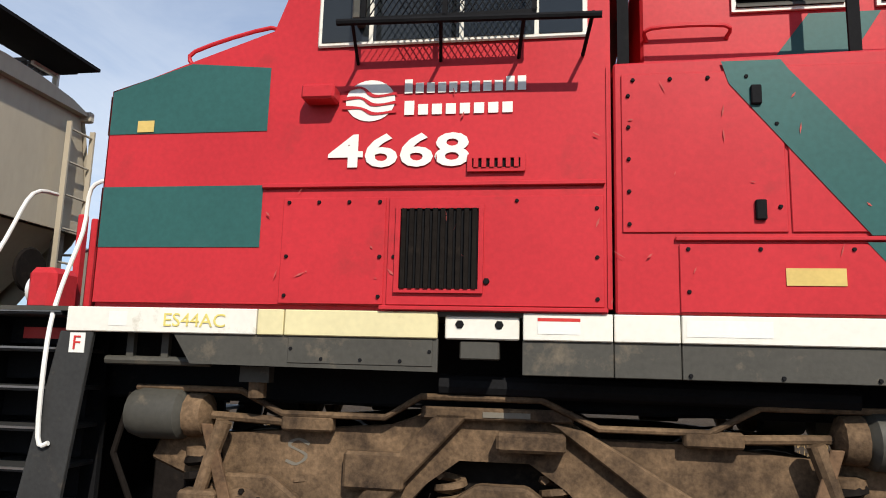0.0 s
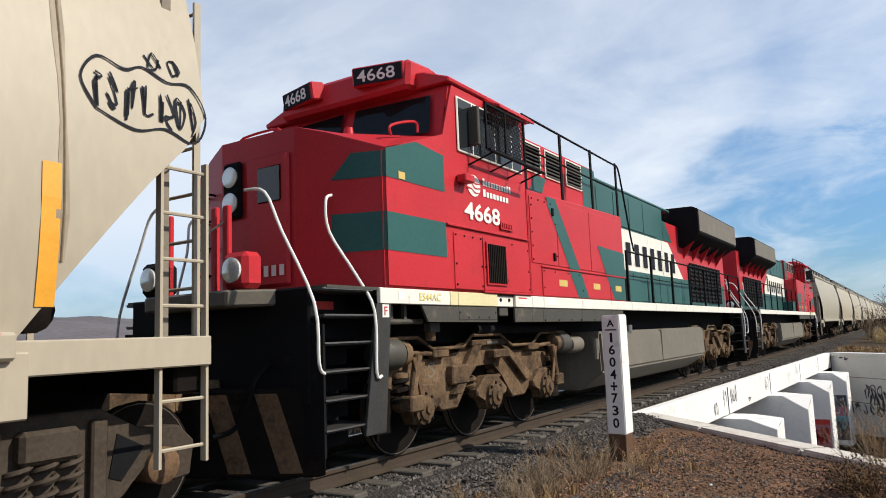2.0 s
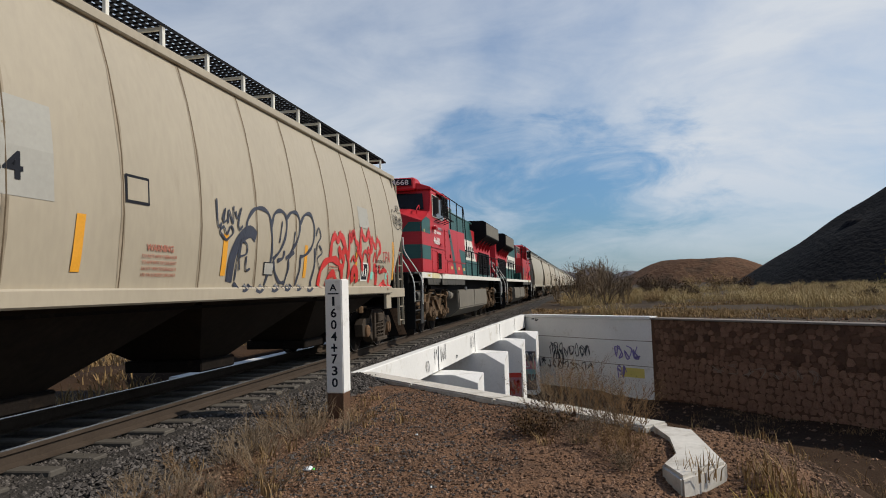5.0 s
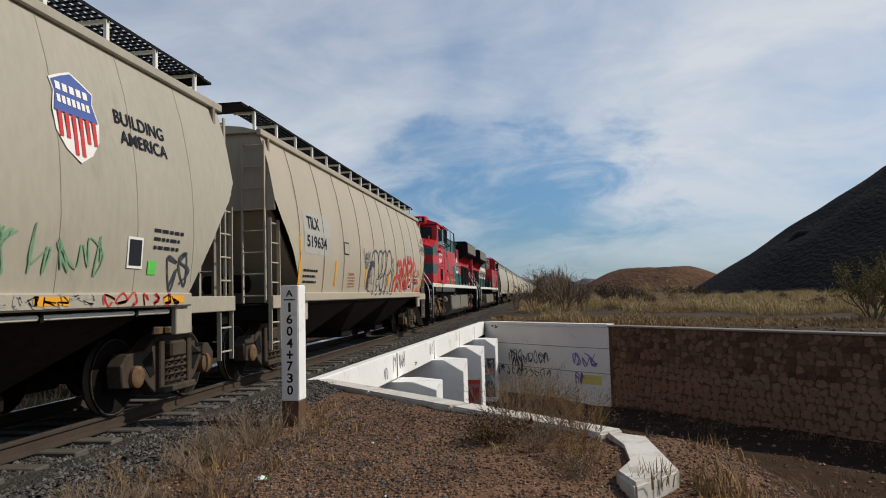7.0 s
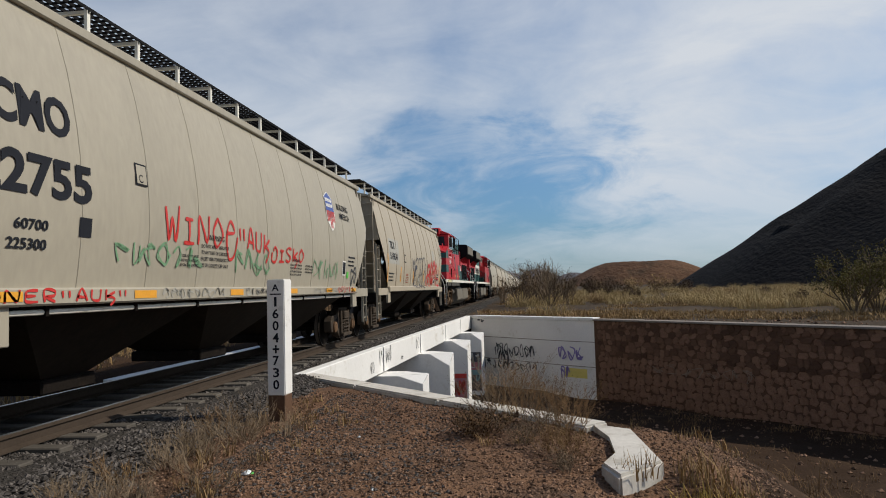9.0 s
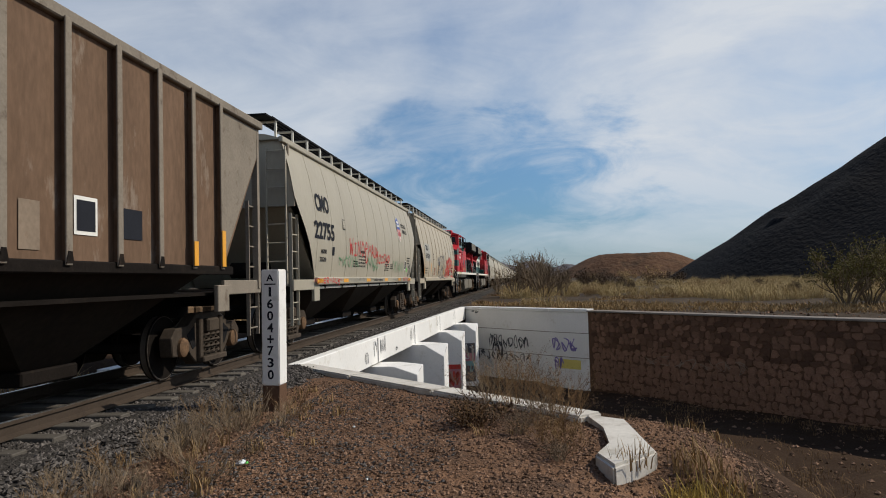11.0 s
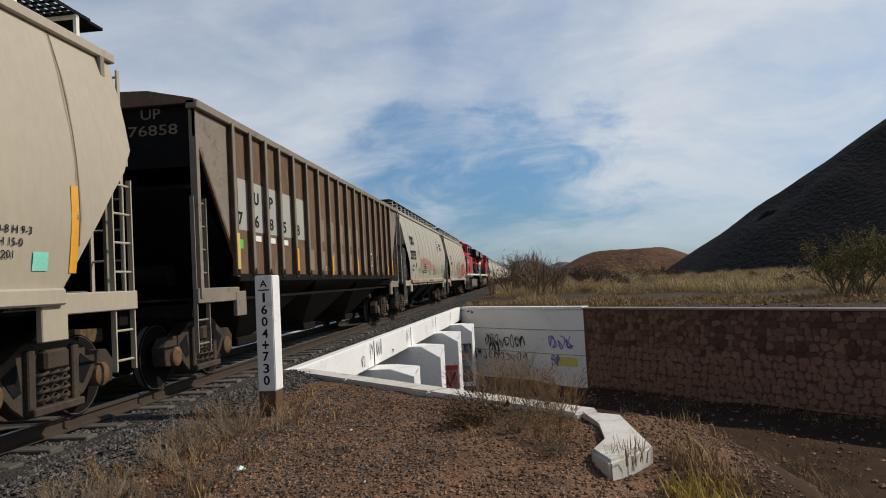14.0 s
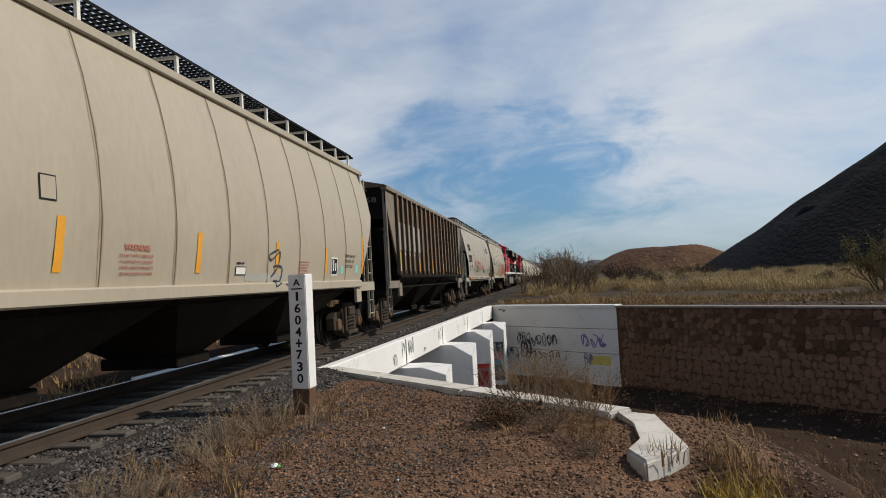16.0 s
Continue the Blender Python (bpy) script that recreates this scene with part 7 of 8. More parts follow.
    # writing on the near side
    ny = -SIDE - 0.010
    text_part("road_number", "4668", 0.92, 0.225, (L(-1.62), ny, 2.775), LETTER, car, (90, 0, 0), 0.022, label="white road number")
    sf = lambda u, v: Vector((L(u), ny, v))
    letters_blocks(car, -1.14, -0.34, 3.265, 3.36, 11, sf, LETTER, 0.36, "0 9 10")
    letters_blocks(car, -1.14, -0.42, 3.12, 3.215, 8, sf, LETTER, 0.36, "0")
    bm = B()
    c0 = (-1.355, 3.225)
    ring = [(c0[0] + 0.165 * math.cos(a), c0[1] + 0.14 * math.sin(a)) for a in [k * math.pi / 14 for k in range(28)]]
    bm.faces.new([bm.verts.new((L(x), ny + 0.003, z)) for x, z in ring])
    em = part("emblem", bm, LETTER, car, "white round emblem with red waves")
    bm = B()
    for k in range(3):
        ribbon(bm, [(-1.54, 3.30 - k * 0.06), (-1.42, 3.315 - k * 0.07), (-1.33, 3.255 - k * 0.06), (-1.18, 3.27 - k * 0.06)], 0.022, lambda u, v: Vector((L(u), ny - 0.002, v)))
    part("emblem_wave", bm, RED, em)
    text_part("model_lettering", "ES44AC", 0.42, 0.085, (L(-2.66), -1.5535, 1.742), PALEYEL, car, label="thin yellow lettering")
    for a, b, m in ((-3.05, -2.92, LETTER), (-0.27, -0.02, LETTER), (0.58, 1.05, LETTER), (2.1, 2.5, LETTER)):
        part("notice", flat_patch([(a, 1.74), (b, 1.74), (b, 1.835), (a, 1.835)], -1.5525), m, car, "white notice plate")
    part("notice_band", flat_patch([(-0.27, 1.815), (-0.02, 1.815), (-0.02, 1.835), (-0.27, 1.835)], -1.5535), SPRAYRED, car)
    rc = random.Random(31)
    bm = B()
    for _ in range(45):                           # paint chips and scratches on the near side
        x, z = rc.uniform(-2.0, 4.2), rc.uniform(1.92, 3.38)
        a, w, h = rc.uniform(0, 3.1), rc.uniform(0.008, 0.05), rc.uniform(0.003, 0.008)
        bm.faces.new([bm.verts.new((L(x) + p * w * math.cos(a) - q * h * math.sin(a), -SIDE - 0.021, z + p * w * math.sin(a) + q * h * math.cos(a))) for p, q in ((-1, 0), (0, -1), (1, 0), (0, 1))])
    tagged(part("paint_wear", bm, CHIP, car, "pale scratches and chips in the paint"), kind="stuff")
    # ends
    for q, x in ((-1, -4.08), (1, 16.55)):
        pl = part("pilot", bev(box(B(), L(min(x, x + q * 0.1)), L(max(x, x + q * 0.1)), -1.35, 1.35, 0.75, 1.86), 0.02), BLACK, car, "black pilot plate")
        part("anticlimber", bev(prism(B(), [(L(x), -1.0), (L(x + q * 0.45), -0.62), (L(x + q * 0.45), 0.62), (L(x), 1.0)], 1.70, 1.86, "z"), 0.02), TANK, car, "worn anti-climber shelf")
        blade = [(L(x), -1.45), (L(x + q * 0.55), -0.25), (L(x + q * 0.55), 0.25), (L(x), 1.45)]
        pw = part("plow", bev(prism(B(), blade, 0.12, 0.92, "z"), 0.02), GRIME2, car, "dirty black snow plow")
        for yy in (-1.25, -0.80, 0.55, 1.0):
            fx = lambda t: L(x + q * 0.55 * min(1.0, (1.45 - abs(t)) / 1.2)) + q * 0.012
            bm = B()
            bm.faces.new([bm.verts.new((fx(t), t, z)) for t, z in ((yy, 0.16), (yy + 0.2, 0.16), (yy + 0.42, 0.88), (yy + 0.22, 0.88))])
            part("plow_stripe", bm, RUSTY, pw, "rusty worn stripe")
        cp = part("coupler", bev(box(B(), L(min(x, x + q * 0.75)), L(max(x, x + q * 0.75)), -0.13, 0.13, 0.72, 1.0), 0.03), GRIME, car, "cast-steel coupler")
        part("knuckle", bev(box(B(), L(min(x + q * 0.65, x + q * 0.9)), L(max(x + q * 0.65, x + q * 0.9)), -0.22, 0.18, 0.7, 1.02), 0.05), GRIME, cp)
        for yy in (-0.85, 0.85):
            ho = part("air_hose", tube(B(), [tuple(p) for p in spline([(L(x + q * 0.1), yy, 1.15), (L(x + q * 0.3), yy, 1.0), (L(x + q * 0.35), yy * 0.8, 0.6), (L(x + q * 0.5), yy * 0.6, 0.5)], 5)], 0.025, 8), BLACK, car, "black air hose", True)
        for yy in (-0.55, 0.75):
            dl = part("ditch_light", bev(box(B(), L(min(x + q * 0.05, x + q * 0.3)), L(max(x + q * 0.05, x + q * 0.3)), yy - 0.17, yy + 0.17, 1.88, 2.24), 0.05), RED if yy < 0 else BLACK, car, "boxed ditch light")
            part("lens", lathe(B(), (L(x + q * 0.3), yy, 2.06), "x", [(0, 0.12), (q * 0.03, 0.125), (q * 0.05, 0.09)], 18), LAMPGLASS, dl, "", True)
        for yy in (-0.30, -0.12, 0.62):
            part("gate_post", bev(box(B(), L(x + q * 0.15) - 0.03, L(x + q * 0.15) + 0.03, yy - 0.04, yy + 0.04, 1.86, 2.75), 0.01), RED, car, "red end gate post")
        rail_bar(car, [(L(x + q * 0.15), 0.12, 2.6), (L(x + q * 0.3), -0.1, 2.45), (L(x + q * 0.15), -0.28, 2.6)], 0.012, STEEL, "safety_chain")
    # tanks and gear below the frame
    prof = [(-1.48, 1.32), (1.48, 1.32), (1.50, 0.62), (1.05, 0.30), (-1.05, 0.30), (-1.50, 0.62)]
    part("fuel_tank", bev(prism(B(), prof, L(2.95), L(10.5), "x"), 0.04, 2), TANK, car, "dusty grey fuel tank")
    part("tank_seam", box(B(), L(6.6), L(6.64), -1.507, 1.507, 0.64, 1.30), TANK, car)
    part("fuel_filler", tube(B(), [(L(4.6), -1.46, 1.28), (L(4.6), -1.46, 1.42)], 0.06, 10), STEEL, car)
    for s in (-1, 1):
        part("air_reservoir", lathe(B(), (L(2.3), s * 1.2, 1.12), "x", [(-0.25, 0.04), (-0.2, 0.14), (0.25, 0.14), (0.3, 0.04)], 14), TANK, car, "", True)
        part("air_filter", tube(B(), [(L(2.75), s * 1.45, 1.2), (L(2.75), s * 1.45, 0.85)], 0.07, 10, 0.05), TANK, car, "", True)
        part("cable_duct", tube(B(), [(L(-0.9), s * 1.2, 1.42), (L(1.6), s * 1.2, 1.40)], 0.07, 10), BLACK, car, "", True)
        for x in (-3.0, -2.75):
            part("pipe_bracket", box(B(), L(x), L(x) + 0.05, min(s * 1.36, s * 1.4), max(s * 1.36, s * 1.4), 1.5, 1.7), SKIRT, car)
        part("cross_pipe", tube(B(), [(L(-3.15), s * 1.38, 1.52), (L(-2.4), s * 1.38, 1.52)], 0.03, 8), SKIRT, car)
        part("sand_trap", tube(B(), [(L(-2.1), s * 1.3, 1.50), (L(-2.1), s * 1.3, 1.30)], 0.06, 10), GRIME, car, "ochre pipe cap")
        part("pipe_plate", box(B(), L(-2.2), L(-2.0), min(s * 1.28, s * 1.37), max(s * 1.28, s * 1.37), 1.40, 1.50), SKIRT, car)
    loco_truck(car, -0.50)
    loco_truck(car, 12.8)
    part("hood_core", box(B(), L(4.32), L(16.05), -0.52, 0.52, 1.87, 4.36), BLACK, car)
    part("hood_roof", bev(box(B(), L(4.31), L(10.0), -0.99, 0.99, 4.335, 4.42), 0.03), GREEN, car)
    part("exhaust_stack", bev(box(B(), L(8.2), L(9.0), -0.35, 0.35, 4.42, 4.6), 0.03), BLACK, car)
    part("hood_end", box(B(), L(16.1), L(16.3), -0.97, 0.97, 1.87, 4.05), RED, car)
    return car


loco = place(build_locomotive(), LX)
second = place(copy_thing(loco, Matrix()), 28.9, 180)
second["label"] = "second diesel locomotive, coupled back to back, red and green"

# ---- the cars ahead, away down the line ----
x = 41.6 + HALF
for k in range(17):
    place(copy_thing(far_plain if k % 3 else far_grey, Matrix()), x)
    x += 2 * HALF + 1.5
place(plain, -66.4 - 2 * HALF - 1.5)
place(far_plain, x)
place(far_grey, x + 2 * HALF + 1.5)
for k in range(1, 3):
    place(copy_thing(far_plain, Matrix()), -66.4 - (k + 1) * (2 * HALF + 1.5))
for car, _, _ in CONSIST:
    if "hopper" in car.name:
        car["group"] = "hopper cars of the train"


# ---- plants, stones and litter ----
def stones(name, count, region, size, material, label, seed, on=None):
    """Small angular stones strewn over a region, in one mesh."""
    r = np.random.RandomState(seed)
    base = np.array([(1, 0, 0), (-1, 0, 0), (0, 1, 0), (0, -1, 0), (0, 0, 0.8), (0, 0, -0.8)], float)
    tri = [(0, 2, 4), (2, 1, 4), (1, 3, 4), (3, 0, 4), (2, 0, 5), (1, 2, 5), (3, 1, 5), (0, 3, 5)]
    verts, faces = [], []
    while len(verts) < count * 6:
        x, y = region(r)
        z = on(x, y) if on else height(x, y)
        if z is None:
            continue
        s = size[0] + (size[1] - size[0]) * r.rand() ** 2.5
        a = r.rand() * 6.28
        c, sn = math.cos(a), math.sin(a)
        p = base * (s * (0.7 + 0.6 * r.rand(6, 3)))
        q = np.stack([p[:, 0] * c - p[:, 1] * sn + x, p[:, 0] * sn + p[:, 1] * c + y, p[:, 2] * 0.8 + z + s * 0.25], 1)
        k = len(verts)
        verts += [tuple(v) for v in q]
        faces += [(k + i, k + j, k + m) for i, j, m in tri]
    me = bpy.data.meshes.new(name)
    me.from_pydata(verts, [], faces)
    me.materials.append(material)
    return tagged(new(name, me), label, "stones", kind="stuff")


def ballast_z(x, y):
    if x > 13.5 and y < 4.75 - (x - 14.2) * 0.036:
        return None
    if y < 4.3:
        return GROUND - 0.11 + (y - 3.1) / 1.2 * 0.20
    if y < 4.8:
        return -0.24
    return -0.215


stones("pebbles", 42000, lambda r: (4.0 + 8 * r.rand() ** 1.5, -2.6 + 6.3 * r.rand()), (0.004, 0.026), PEBBLE, "loose brown gravel on the bare soil", 1, lambda x, y: height(x, y) if height(x, y) > -0.7 else None)
stones("ballast_stones", 30000, lambda r: (3 + 25 * r.rand() ** 1.5, 2.85 + 2.6 * r.rand() ** 0.8), (0.014, 0.042), BALSTONE, "grey crushed ballast stones beside the rail", 2, ballast_z)
stones("ballast_stones", 5000, lambda r: (28 + 30 * r.rand(), 3.9 + 1.5 * r.rand()), (0.02, 0.05), BALSTONE, "grey crushed ballast stones beside the rail", 3, ballast_z)
stones("dark_gravel", 9000, lambda r: (4.2 + 7.5 * r.rand() ** 1.4, 3.1 - 2.4 * r.rand() ** 1.7), (0.006, 0.026), BALSTONE, "dark crushed stone strayed from the ballast onto the soil", 5)
stones("bed_stones", 2500, lambda r: (9 + 25 * r.rand(), -14 + 16 * r.rand()), (0.02, 0.10), PEBBLE, "stones on the dry stream bed", 4)


def blade_mesh(name, clumps, material, seed, droop=0.6, width=0.006):
    """Thin upright or bent blades in clumps: (x, y, z, radius, height, count)."""
    r = random.Random(seed)
    verts, faces = [], []
    for x, y, z, rad, h, n in clumps:
        for _ in range(n):
            a, d = r.uniform(0, 6.283), rad * math.sqrt(r.random())
            bx, by = x + d * math.cos(a), y + d * math.sin(a)
            la = r.uniform(0, 6.283)
            lean = r.uniform(0.05, droop)
            hh = h * r.uniform(0.45, 1.1)
            w = width * r.uniform(0.7, 1.4)
            sx, sy = -math.sin(la) * w, math.cos(la) * w
            k = len(verts)
            for t, ww in ((0, 1.0), (0.5, 0.8), (1.0, 0.25)):
                ox, oy = math.cos(la) * hh * lean * t * t, math.sin(la) * hh * lean * t * t
                zz = z + hh * t * (1 - 0.3 * lean * t)
                verts += [(bx + ox + sx * ww, by + oy + sy * ww, zz), (bx + ox - sx * ww, by + oy - sy * ww, zz)]
            faces += [(k, k + 1, k + 3, k + 2), (k + 2, k + 3, k + 5, k + 4)]
    me = bpy.data.meshes.new(name)
    me.from_pydata(verts, [], faces)
    me.materials.append(material)
    return me


def dry_bush(name, at, rad, h, stems, material, label, seed, leaves=None, twig=0.004, spread=1.0, levels=3):
    """A bush of forked thin stems; leaves: (material, count, size)."""
    r = random.Random(seed)
    t = thing(name, label, "bush", at)
    bm = B()
    tips = []

    def grow(p, d, length, wid, lev):
        q = p + d * length
        mid = p + d * length * 0.5 + Vector((r.uniform(-1, 1), r.uniform(-1, 1), r.uniform(-0.5, 0.5))) * length * 0.08
        tube(bm, [p, mid, q], wid, 3, wid * 0.6)
        tips.append(q)
        if lev > 0:
            for _ in range(r.randint(2, 3)):
                nd = (d + Vector((r.uniform(-1, 1), r.uniform(-1, 1), r.uniform(-0.3, 0.7))) * 0.65).normalized()
                grow(p + d * length * r.uniform(0.5, 1.0), nd, length * r.uniform(0.5, 0.8), wid * 0.6, lev - 1)
    for _ in range(stems):
        a = r.uniform(0, 6.283)
        o = Vector((math.cos(a), math.sin(a), 0))
        d = (o * r.uniform(0.1, 0.9) * spread + Vector((0, 0, 1))).normalized()
        grow(o * rad * 0.25 * r.random() + Vector((0, 0, -0.05)), d, h * r.uniform(0.3, 0.55), twig * 1.8, levels)
    part("woody_stem", bm, material, t)
    if leaves:
        lm, n, size = leaves
        verts, faces = [], []
        for _ in range(n):
            p = r.choice(tips) + Vector((r.gauss(0, 1), r.gauss(0, 1), r.gauss(0, 1))) * size * 2.5
            u = Vector((r.gauss(0, 1), r.gauss(0, 1), r.gauss(0, 1))).normalized() * size
            w = u.orthogonal().normalized() * size * 0.45
            k = len(verts)
            verts += [tuple(p - u), tuple(p + w), tuple(p + u), tuple(p - w)]
            faces.append((k, k + 1, k + 2, k + 3))
        me = bpy.data.meshes.new("foliage")
        me.from_pydata(verts, [], faces)
        me.materials.append(lm)
        ob = new("foliage", me)
        ob.parent = t
    return t


rv = random.Random(3)
# dry brush along the foot of the ballast and round the post
for k, (x, y, rad, h, n) in enumerate(((8.6, 3.5, 0.6, 0.55, 16), (7.9, 3.3, 0.6, 0.5, 16), (8.9, 2.9, 0.4, 0.45, 10), (7.2, 3.45, 0.6, 0.5, 16), (6.6, 3.2, 0.55, 0.42, 14), (6.0, 3.0, 0.5, 0.35, 12), (9.6, 3.3, 0.35, 0.35, 8), (5.6, 3.3, 0.5, 0.4, 12), (6.2, 3.7, 0.5, 0.4, 12), (5.2, 2.9, 0.5, 0.36, 12), (7.5, 3.7, 0.5, 0.45, 14), (8.3, 3.75, 0.5, 0.5, 14), (6.9, 2.75, 0.4, 0.3, 10), (8.2, 2.9, 0.45, 0.4, 12), (5.0, 3.5, 0.5, 0.4, 12), (4.7, 3.1, 0.5, 0.36, 12))):
    dry_bush("dry_bush", (x, y, height(x, y)), rad, h, round(n * 0.9), (TWIG, PALESTEM, BROWNWEED)[k % 3], "tangle of dry grey-brown twigs beside the track", 40 + k, None, 0.0030, 1.2)
for k in range(12):
    x, y = rv.uniform(4.8, 8.8), rv.uniform(2.7, 3.9)
    dry_bush("dry_bush", (x, y, height(x, y)), 0.5, rv.uniform(0.25, 0.42), 18, PALESTEM if k % 2 else TWIG, "low tangle of grey dead twigs on the gravel", 300 + k, None, 0.0026, 1.8)
# bushes on the wing wall
for k, (x, y, rad, h, n, m) in enumerate(((8.75, -0.35, 0.7, 0.85, 40, STRAW), (9.3, 0.15, 0.75, 1.0, 52, STRAW), (9.0, -0.1, 0.6, 0.8, 36, TWIG), (9.7, 0.45, 0.6, 0.95, 40, STRAW), (9.9, 0.7, 0.5, 0.7, 22, TWIG), (8.2, -0.2, 0.5, 0.55, 24, TWIG), (8.5, -0.5, 0.5, 0.6, 26, STRAW), (7.1, -0.35, 0.4, 0.45, 26, STRAW), (7.5, -0.2, 0.45, 0.55, 30, STRAW), (6.75, -0.3, 0.35, 0.34, 22, TWIG), (7.85, 0.1, 0.4, 0.42, 26, TWIG))):
    m = PALESTEM if k == 3 else BROWNWEED if m is STRAW else TWIG
    dry_bush("dry_bush", (x, y, height(x, y) if height(x, y) > -0.6 else -0.33), rad, h * 0.85, round(n * 0.5), m, "dry brown weed bush at the coping", 70 + k, (m, 420, 0.010), 0.0026, 1.0)
dry_bush("tumbleweed", (8.35, 0.60, -0.36), 0.45, 0.40, 46, BROWNWEED, "dark rounded dead shrub on the soil", 90, (WEED, 900, 0.02), 0.003, 1.6)
# grass tufts
clumps = []
for _ in range(130):
    x, y = rv.uniform(4.5, 11), rv.uniform(-2.2, 3.9)
    z = height(x, y)
    if z > -0.7 and (y > 2.4 or x > 7.6 and y < 0.6 or rv.random() < 0.12):
        clumps.append((x, y, z, 0.09, rv.uniform(0.06, 0.22), 14))
clumps += [(6.75, -1.5, -0.5, 0.25, 0.36, 90), (6.4, -1.7, -0.6, 0.25, 0.3, 70), (6.6, -0.9, -0.36, 0.2, 0.25, 50)]
golden = [(6.0 + rv.uniform(-0.5, 0.5), -1.35 + rv.uniform(-0.35, 0.3), -0.60, 0.16, rv.uniform(0.12, 0.3), 30) for _ in range(22)]
tagged(new("golden_grass", blade_mesh("golden_grass", golden, GOLD, 15, 0.7, 0.004)), "golden dry grass at the foot of the end block", "grass", kind="stuff")
tagged(new("dry_grass", blade_mesh("dry_grass", clumps, STRAW, 5)), "thin dry straw tufts on the soil", "grass", kind="stuff")
clumps = []
for _ in range(1500):
    x, y = 7 + 27 * rv.random() ** 1.5, rv.uniform(-18, 2)
    z = height(x, y)
    if z < -0.9 and noise.noise(Vector((x * 0.3, y * 0.3, 4))) > -0.05:
        clumps.append((x, y, z - 0.02, 0.3, rv.uniform(0.12, 0.34), 14))
tagged(new("bed_grass", blade_mesh("bed_grass", clumps, BROWNWEED, 6, 1.3, 0.005)), "flattened dry grass on the stream bed", "grass", kind="stuff")
clumps = []
for _ in range(5200):
    d = 26 + 150 * rv.random() ** 1.6
    az = rv.uniform(-36, 5)
    x, y = polar(az, d)
    if far_gap(x, y) < -0.6 and y < 3.2:
        z = height(x, y)
        k = noise.noise(Vector((x * 0.08, y * 0.08, 9)))
        if k > 0.10:
            clumps.append((x, y, z - 0.05, 0.40 + d * 0.004, (0.22 + 0.4 * max(0, k)) * rv.uniform(0.6, 1.2), 26))
tagged(new("field_grass", blade_mesh("field_grass", clumps, STRAW, 7, 0.8, 0.022)), "yellow dry grass over the field", "grass", kind="stuff")
clumps = []
for _ in range(760):                              # rounded bunches of yellow grass
    d = 34 + 110 * rv.random() ** 1.3
    x, y = polar(rv.uniform(-36, 3), d)
    if far_gap(x, y) < -1.5 and y < 2.0 and noise.noise(Vector((x * 0.05, y * 0.05, 2))) > -0.15:
        s = rv.uniform(0.6, 1.25)
        clumps.append((x, y, height(x, y) - 0.05, 0.80 * s, 1.0 * s, 130))
tagged(new("bunch_grass", blade_mesh("bunch_grass", clumps, TUFT, 17, 1.2, 0.013)), "rounded yellow bunches of dry grass", "grass", kind="stuff")
clumps = []
for _ in range(900):
    x, y = rv.uniform(-10, 60), rv.uniform(9, 26)
    if not 14 < x < 42 or y > 12.6:
        clumps.append((x, y, height(x, y) - 0.05, 0.6, rv.uniform(0.2, 0.5), 34))
tagged(new("far_side_grass", blade_mesh("far_side_grass", clumps, STRAW, 8, 0.8, 0.016)), "dry yellow grass on the other side of the track", "grass", kind="stuff")
# scrub in the field, bare by the track, dusty green to the side
scrub = [(0.9, 62, 1.6, 3.4, TWIG, (WEED, 500, 0.07)), (0.2, 70, 1.8, 4.0, TWIG, (WEED, 500, 0.07)), (-0.7, 64, 1.8, 4.2, TWIG, None), (-1.5, 60, 1.6, 3.6, TWIG, (WEED, 500, 0.06)), (-2.3, 66, 1.6, 3.2, TWIG, (WEED, 500, 0.06)), (-3.1, 62, 1.4, 2.6, TWIG, (WEED, 500, 0.06)), (-1.1, 74, 1.6, 4.2, TWIG, None), (2.2, 75, 1.4, 2.2, TWIG, None),
         (-22.9, 36, 1.3, 3.0, TWIG, (LEAF, 2600, 0.055)), (-24.3, 37, 1.3, 2.6, TWIG, (LEAF, 2200, 0.055)), (-26.5, 38, 1.4, 2.8, TWIG, (LEAF, 2200, 0.055)),
         (-13.0, 70, 0.9, 1.0, TWIG, (STRAW, 900, 0.05)), (-15.2, 66, 0.9, 1.0, TWIG, (STRAW, 900, 0.05)), (-17.5, 70, 1.0, 1.0, TWIG, (WEED, 900, 0.06)), (-8, 75, 1.0, 1.0, TWIG, (WEED, 900, 0.06)), (-5, 60, 0.9, 0.9, TWIG, (STRAW, 900, 0.05)), (-19.5, 52, 0.8, 0.9, TWIG, (WEED, 900, 0.05))]
for k, (az, d, rad, h, m, lv) in enumerate(scrub):
    x, y = polar(az, d)
    dry_bush("scrub_bush", (x, y, height(x, y)), rad, h, 15 if lv is None else 11, m, "bare thorny desert shrub" if lv is None else "dusty green-leaved desert shrub" if lv[0] is LEAF else "low dry desert shrub", 120 + k, lv, 0.022 * h / 2.5, 0.8, 3)
rs = random.Random(8)
for k in range(46):
    az, d = rs.uniform(-12, 3.2), rs.uniform(80, 260)
    x, y = polar(az, d)
    if y < 2.5:
        dry_bush("scrub_bush", (x, y, height(x, y)), 1.2, rs.uniform(1.2, 2.6), 6, TWIG, "low brown desert shrub", 200 + k, (WEED if k % 3 else STRAW, 260, 0.14), 0.02, 0.9, 2)


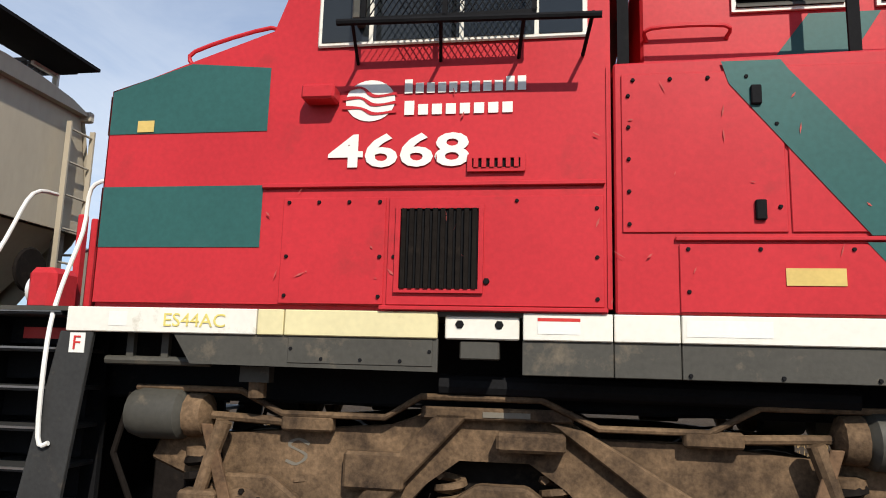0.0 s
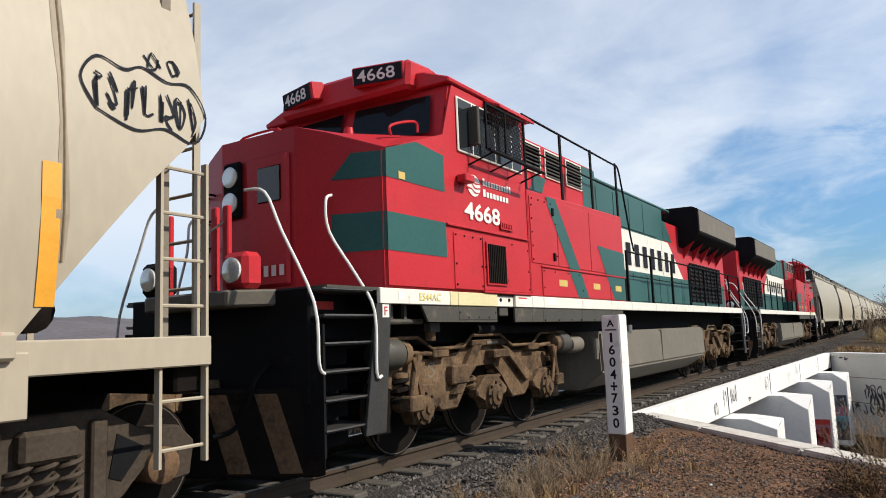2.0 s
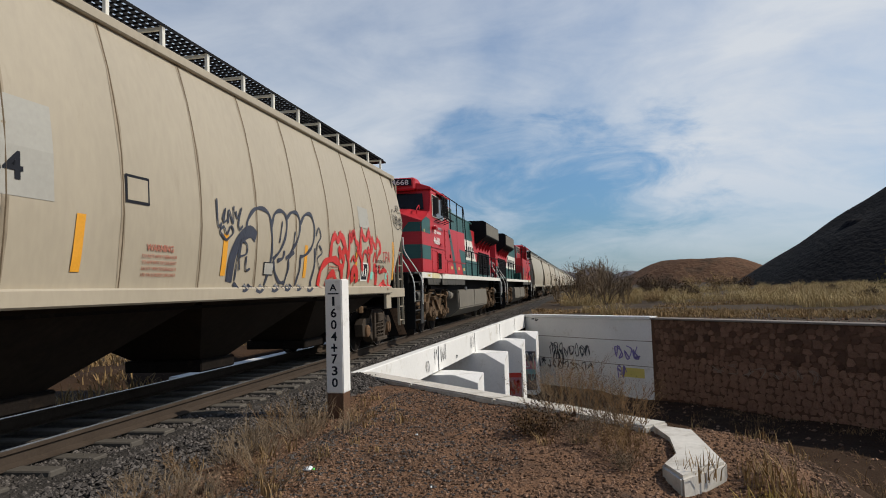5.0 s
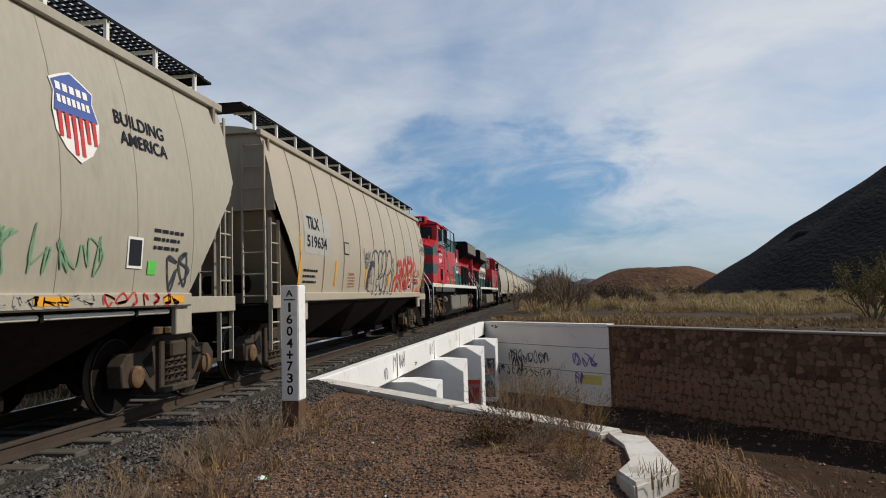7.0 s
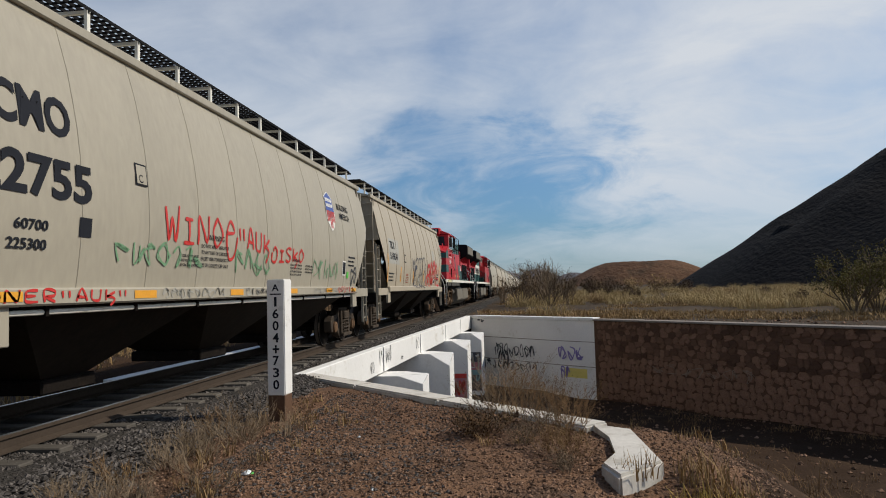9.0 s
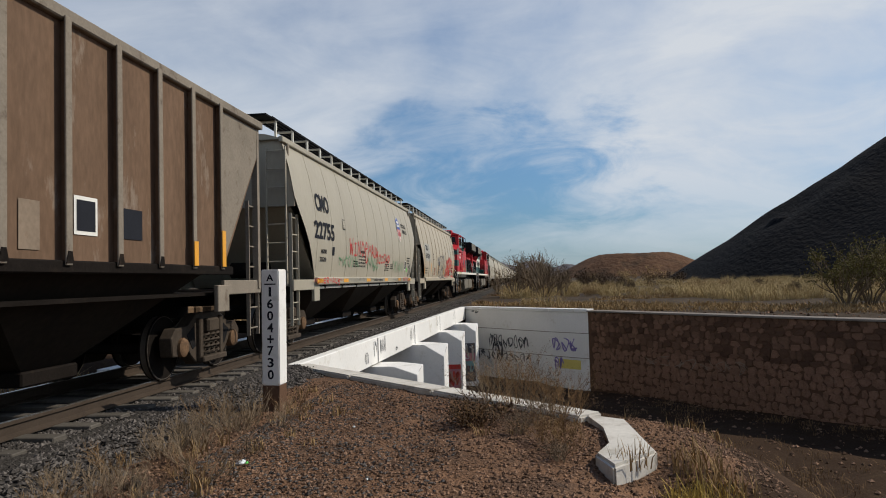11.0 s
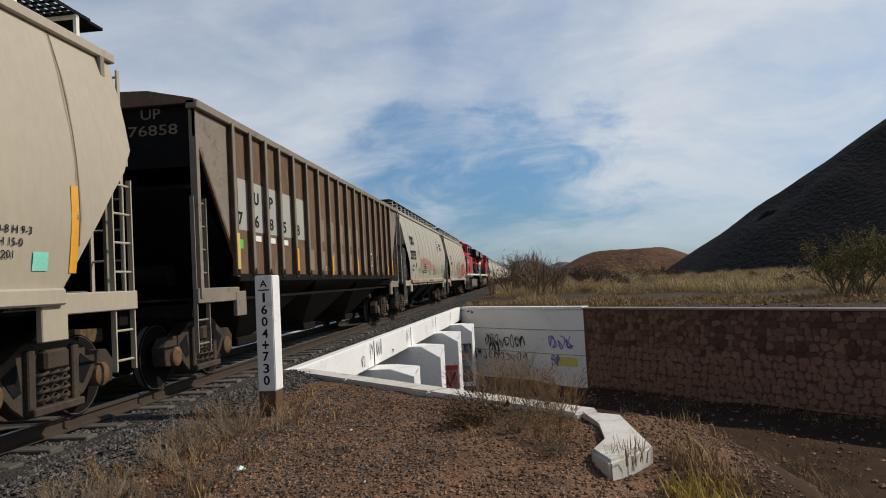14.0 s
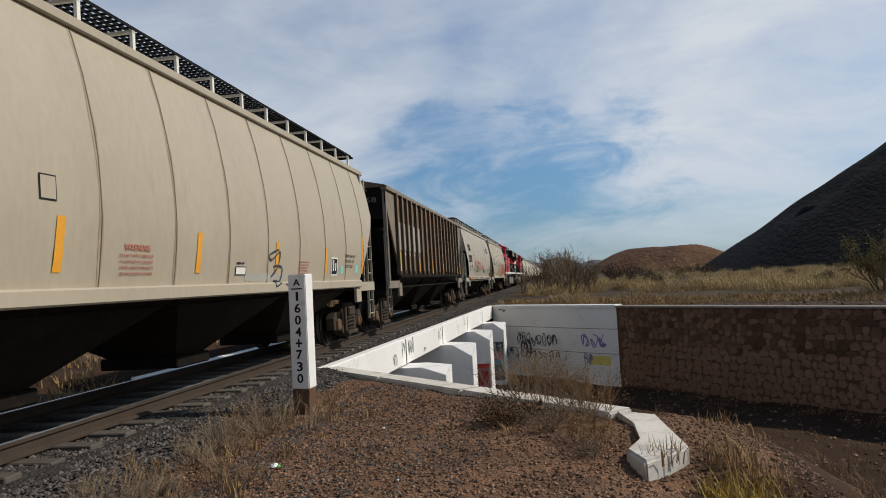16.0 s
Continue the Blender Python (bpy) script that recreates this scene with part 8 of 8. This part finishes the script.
# litter
def bottle(at, turn, length, r, material, label):
    b = thing("plastic_bottle", label, "bottle", at)
    b.rotation_euler = (radians(4), 0, radians(turn))
    part("body", lathe(B(), (0, 0, r), "x", [(0, r * 0.8), (0.01, r), (length * 0.3, r * 0.92), (length * 0.45, r), (length * 0.65, r), (length * 0.85, r * 0.4), (length * 0.92, r * 0.4)], 14), material, b, "", True)
    part("cap", lathe(B(), (length * 0.92, 0, r), "x", [(0, r * 0.45), (length * 0.08, r * 0.45)], 10), LETTER, b)
    return b


bottle((5.75, 3.27, height(5.75, 3.27) + 0.005), 35, 0.26, 0.036, GLASS, "crushed dark clear plastic bottle on the soil")


def scrap(at, seed, size, material, label):
    r = random.Random(seed)
    bm = B()
    bmesh.ops.create_icosphere(bm, subdivisions=2, radius=1.0)
    for v in bm.verts:
        v.co = Vector((v.co.x * size * r.uniform(0.7, 1.2), v.co.y * size * 0.6 * r.uniform(0.7, 1.2), v.co.z * size * 0.35 * r.uniform(0.5, 1.3) + size * 0.2))
    return solid("litter", bm, material, label, "litter", at)


scrap((6.50, 2.66, height(6.50, 2.66)), 1, 0.07, PLASTIC, "crumpled pale plastic wrapper on the soil")
s2 = scrap((6.53, 2.62, height(6.53, 2.62)), 2, 0.03, LIME, "scrap of coloured wrapper on the soil")
scrap((6.0, 1.35, height(6.0, 1.35)), 3, 0.025, PLASTIC, "small white scrap on the soil")
scrap((8.2, 2.0, height(8.2, 2.0)), 4, 0.03, PLASTIC, "small white scrap on the soil")


# ---- stone wall, stone by stone ----
def build_stone_wall():
    w = thing("stone_wall", "rubble masonry retaining wall of brown stones with a pale coping", "wall", kind="structure")
    a, b = FAR[3], FAR[5]
    d = (b - a).normalized()
    n = Vector((d.y, -d.x))                      # towards the channel
    full = (b - a).length
    q = [a, b, b - n * 0.6, a - n * 0.6]
    part("wall_core", prism(B(), [tuple(p) for p in q], BEDZ - 0.6, -0.40, "z"), MORTAR, w, "brown mortar")
    k = 0.0
    while k < full:
        e = min(k + 3.0, full)
        p0, p1 = a + d * k, a + d * (e - 0.01)
        q = [p0 + n * 0.10, p1 + n * 0.10, p1 - n * 0.65, p0 - n * 0.65]
        part("coping", bev(prism(B(), [tuple(p) for p in q], -0.40, -0.32, "z"), 0.015), CONCD, w, "weathered cement coping")
        k = e
    r = random.Random(17)
    meshes = []
    for i in range(14):
        bm = B()
        m = r.randint(5, 7)
        ring = []
        for j in range(m):
            aa = 2 * math.pi * (j + r.uniform(-0.25, 0.25)) / m
            q = 0.5 / max(abs(math.cos(aa)), abs(math.sin(aa))) ** 0.8 * r.uniform(0.86, 1.04)
            ring.append((q * math.cos(aa), q * math.sin(aa)))
        lo = [bm.verts.new((x, 0, z)) for x, z in ring]
        hi = [bm.verts.new((x * 0.9, -0.03 * r.uniform(0.5, 1.5), z * 0.9)) for x, z in ring]
        bm.faces.new(hi)
        for j in range(m):
            bm.faces.new((lo[j], lo[(j + 1) % m], hi[(j + 1) % m], hi[j]))
        meshes.append(mesh_of("stone", bm, STONE))
    ang = math.atan2(d.y, d.x)
    spots = []
    u = 0.1
    z = BEDZ + 0.1
    while z < -0.55:
        h = r.uniform(0.20, 0.34)
        u = 0.15 + r.uniform(0, 0.3)
        while u < full - 0.2:
            wd = r.uniform(0.22, 0.52)
            spots.append((u + wd / 2, z + h / 2 + r.uniform(-0.06, 0.06), wd * 1.06, h * r.uniform(0.95, 1.2)))
            u += wd * 0.97
        z += h * 0.93
    spots.sort(key=lambda s: (s[0] > 15.5, -s[1]))
    rest = []
    for i, (uu, zz, wd, h) in enumerate(spots):
        p = a + d * uu + n * 0.004
        m = Matrix.Translation((p.x, p.y, min(zz, -0.40 - h / 2))) @ Matrix.Rotation(ang, 4, "Z") @ Matrix.Rotation(0, 4, "X") @ Matrix.Rotation(r.uniform(-0.3, 0.3), 4, "Y") @ Matrix.Diagonal((wd, 1, h, 1))
        me = meshes[i % 14]
        if i < 300:
            ob = new("stone", me)
            ob.parent = w
            ob.matrix_basis = m
        else:
            rest.append((me, m))
    verts, faces = [], []
    for me, m in rest:
        k = len(verts)
        verts += [tuple(m @ v.co) for v in me.vertices]
        faces += [tuple(k + i for i in f.vertices) for f in me.polygons]
    me = bpy.data.meshes.new("stones")
    me.from_pydata(verts, [], faces)
    me.materials.append(STONE)
    ob = tagged(new("stones", me), kind="stuff")
    ob.parent = w
    rn = random.Random(2)
    scribble(w, 13.9, 15.6, -3.0, -1.9, 2, 0.10, paint_on_line(a, b, 0.07), rn, SPRAYBLK, "black sprayed loops")
    scribble(w, 3.5, 8.5, -2.6, -2.1, 7, 0.022, paint_on_line(a, b, 0.07), rn, FADED, "faint pale scrawl")


build_stone_wall()


# ---- motion ----
TRAIN = [(0.0, 0.00), (2.0, 9.19), (4.0, 18.49), (7.0, 32.68), (9.0, 42.29), (11.5, 54.46), (14.0, 66.75), (16.0, 76.73)]


def motions():
    for car, x, turn in CONSIST:
        walk(car, [(t, pose(x + s, TRACK_Y, 0, 0, 0, turn)) for t, s in TRAIN])


motions()
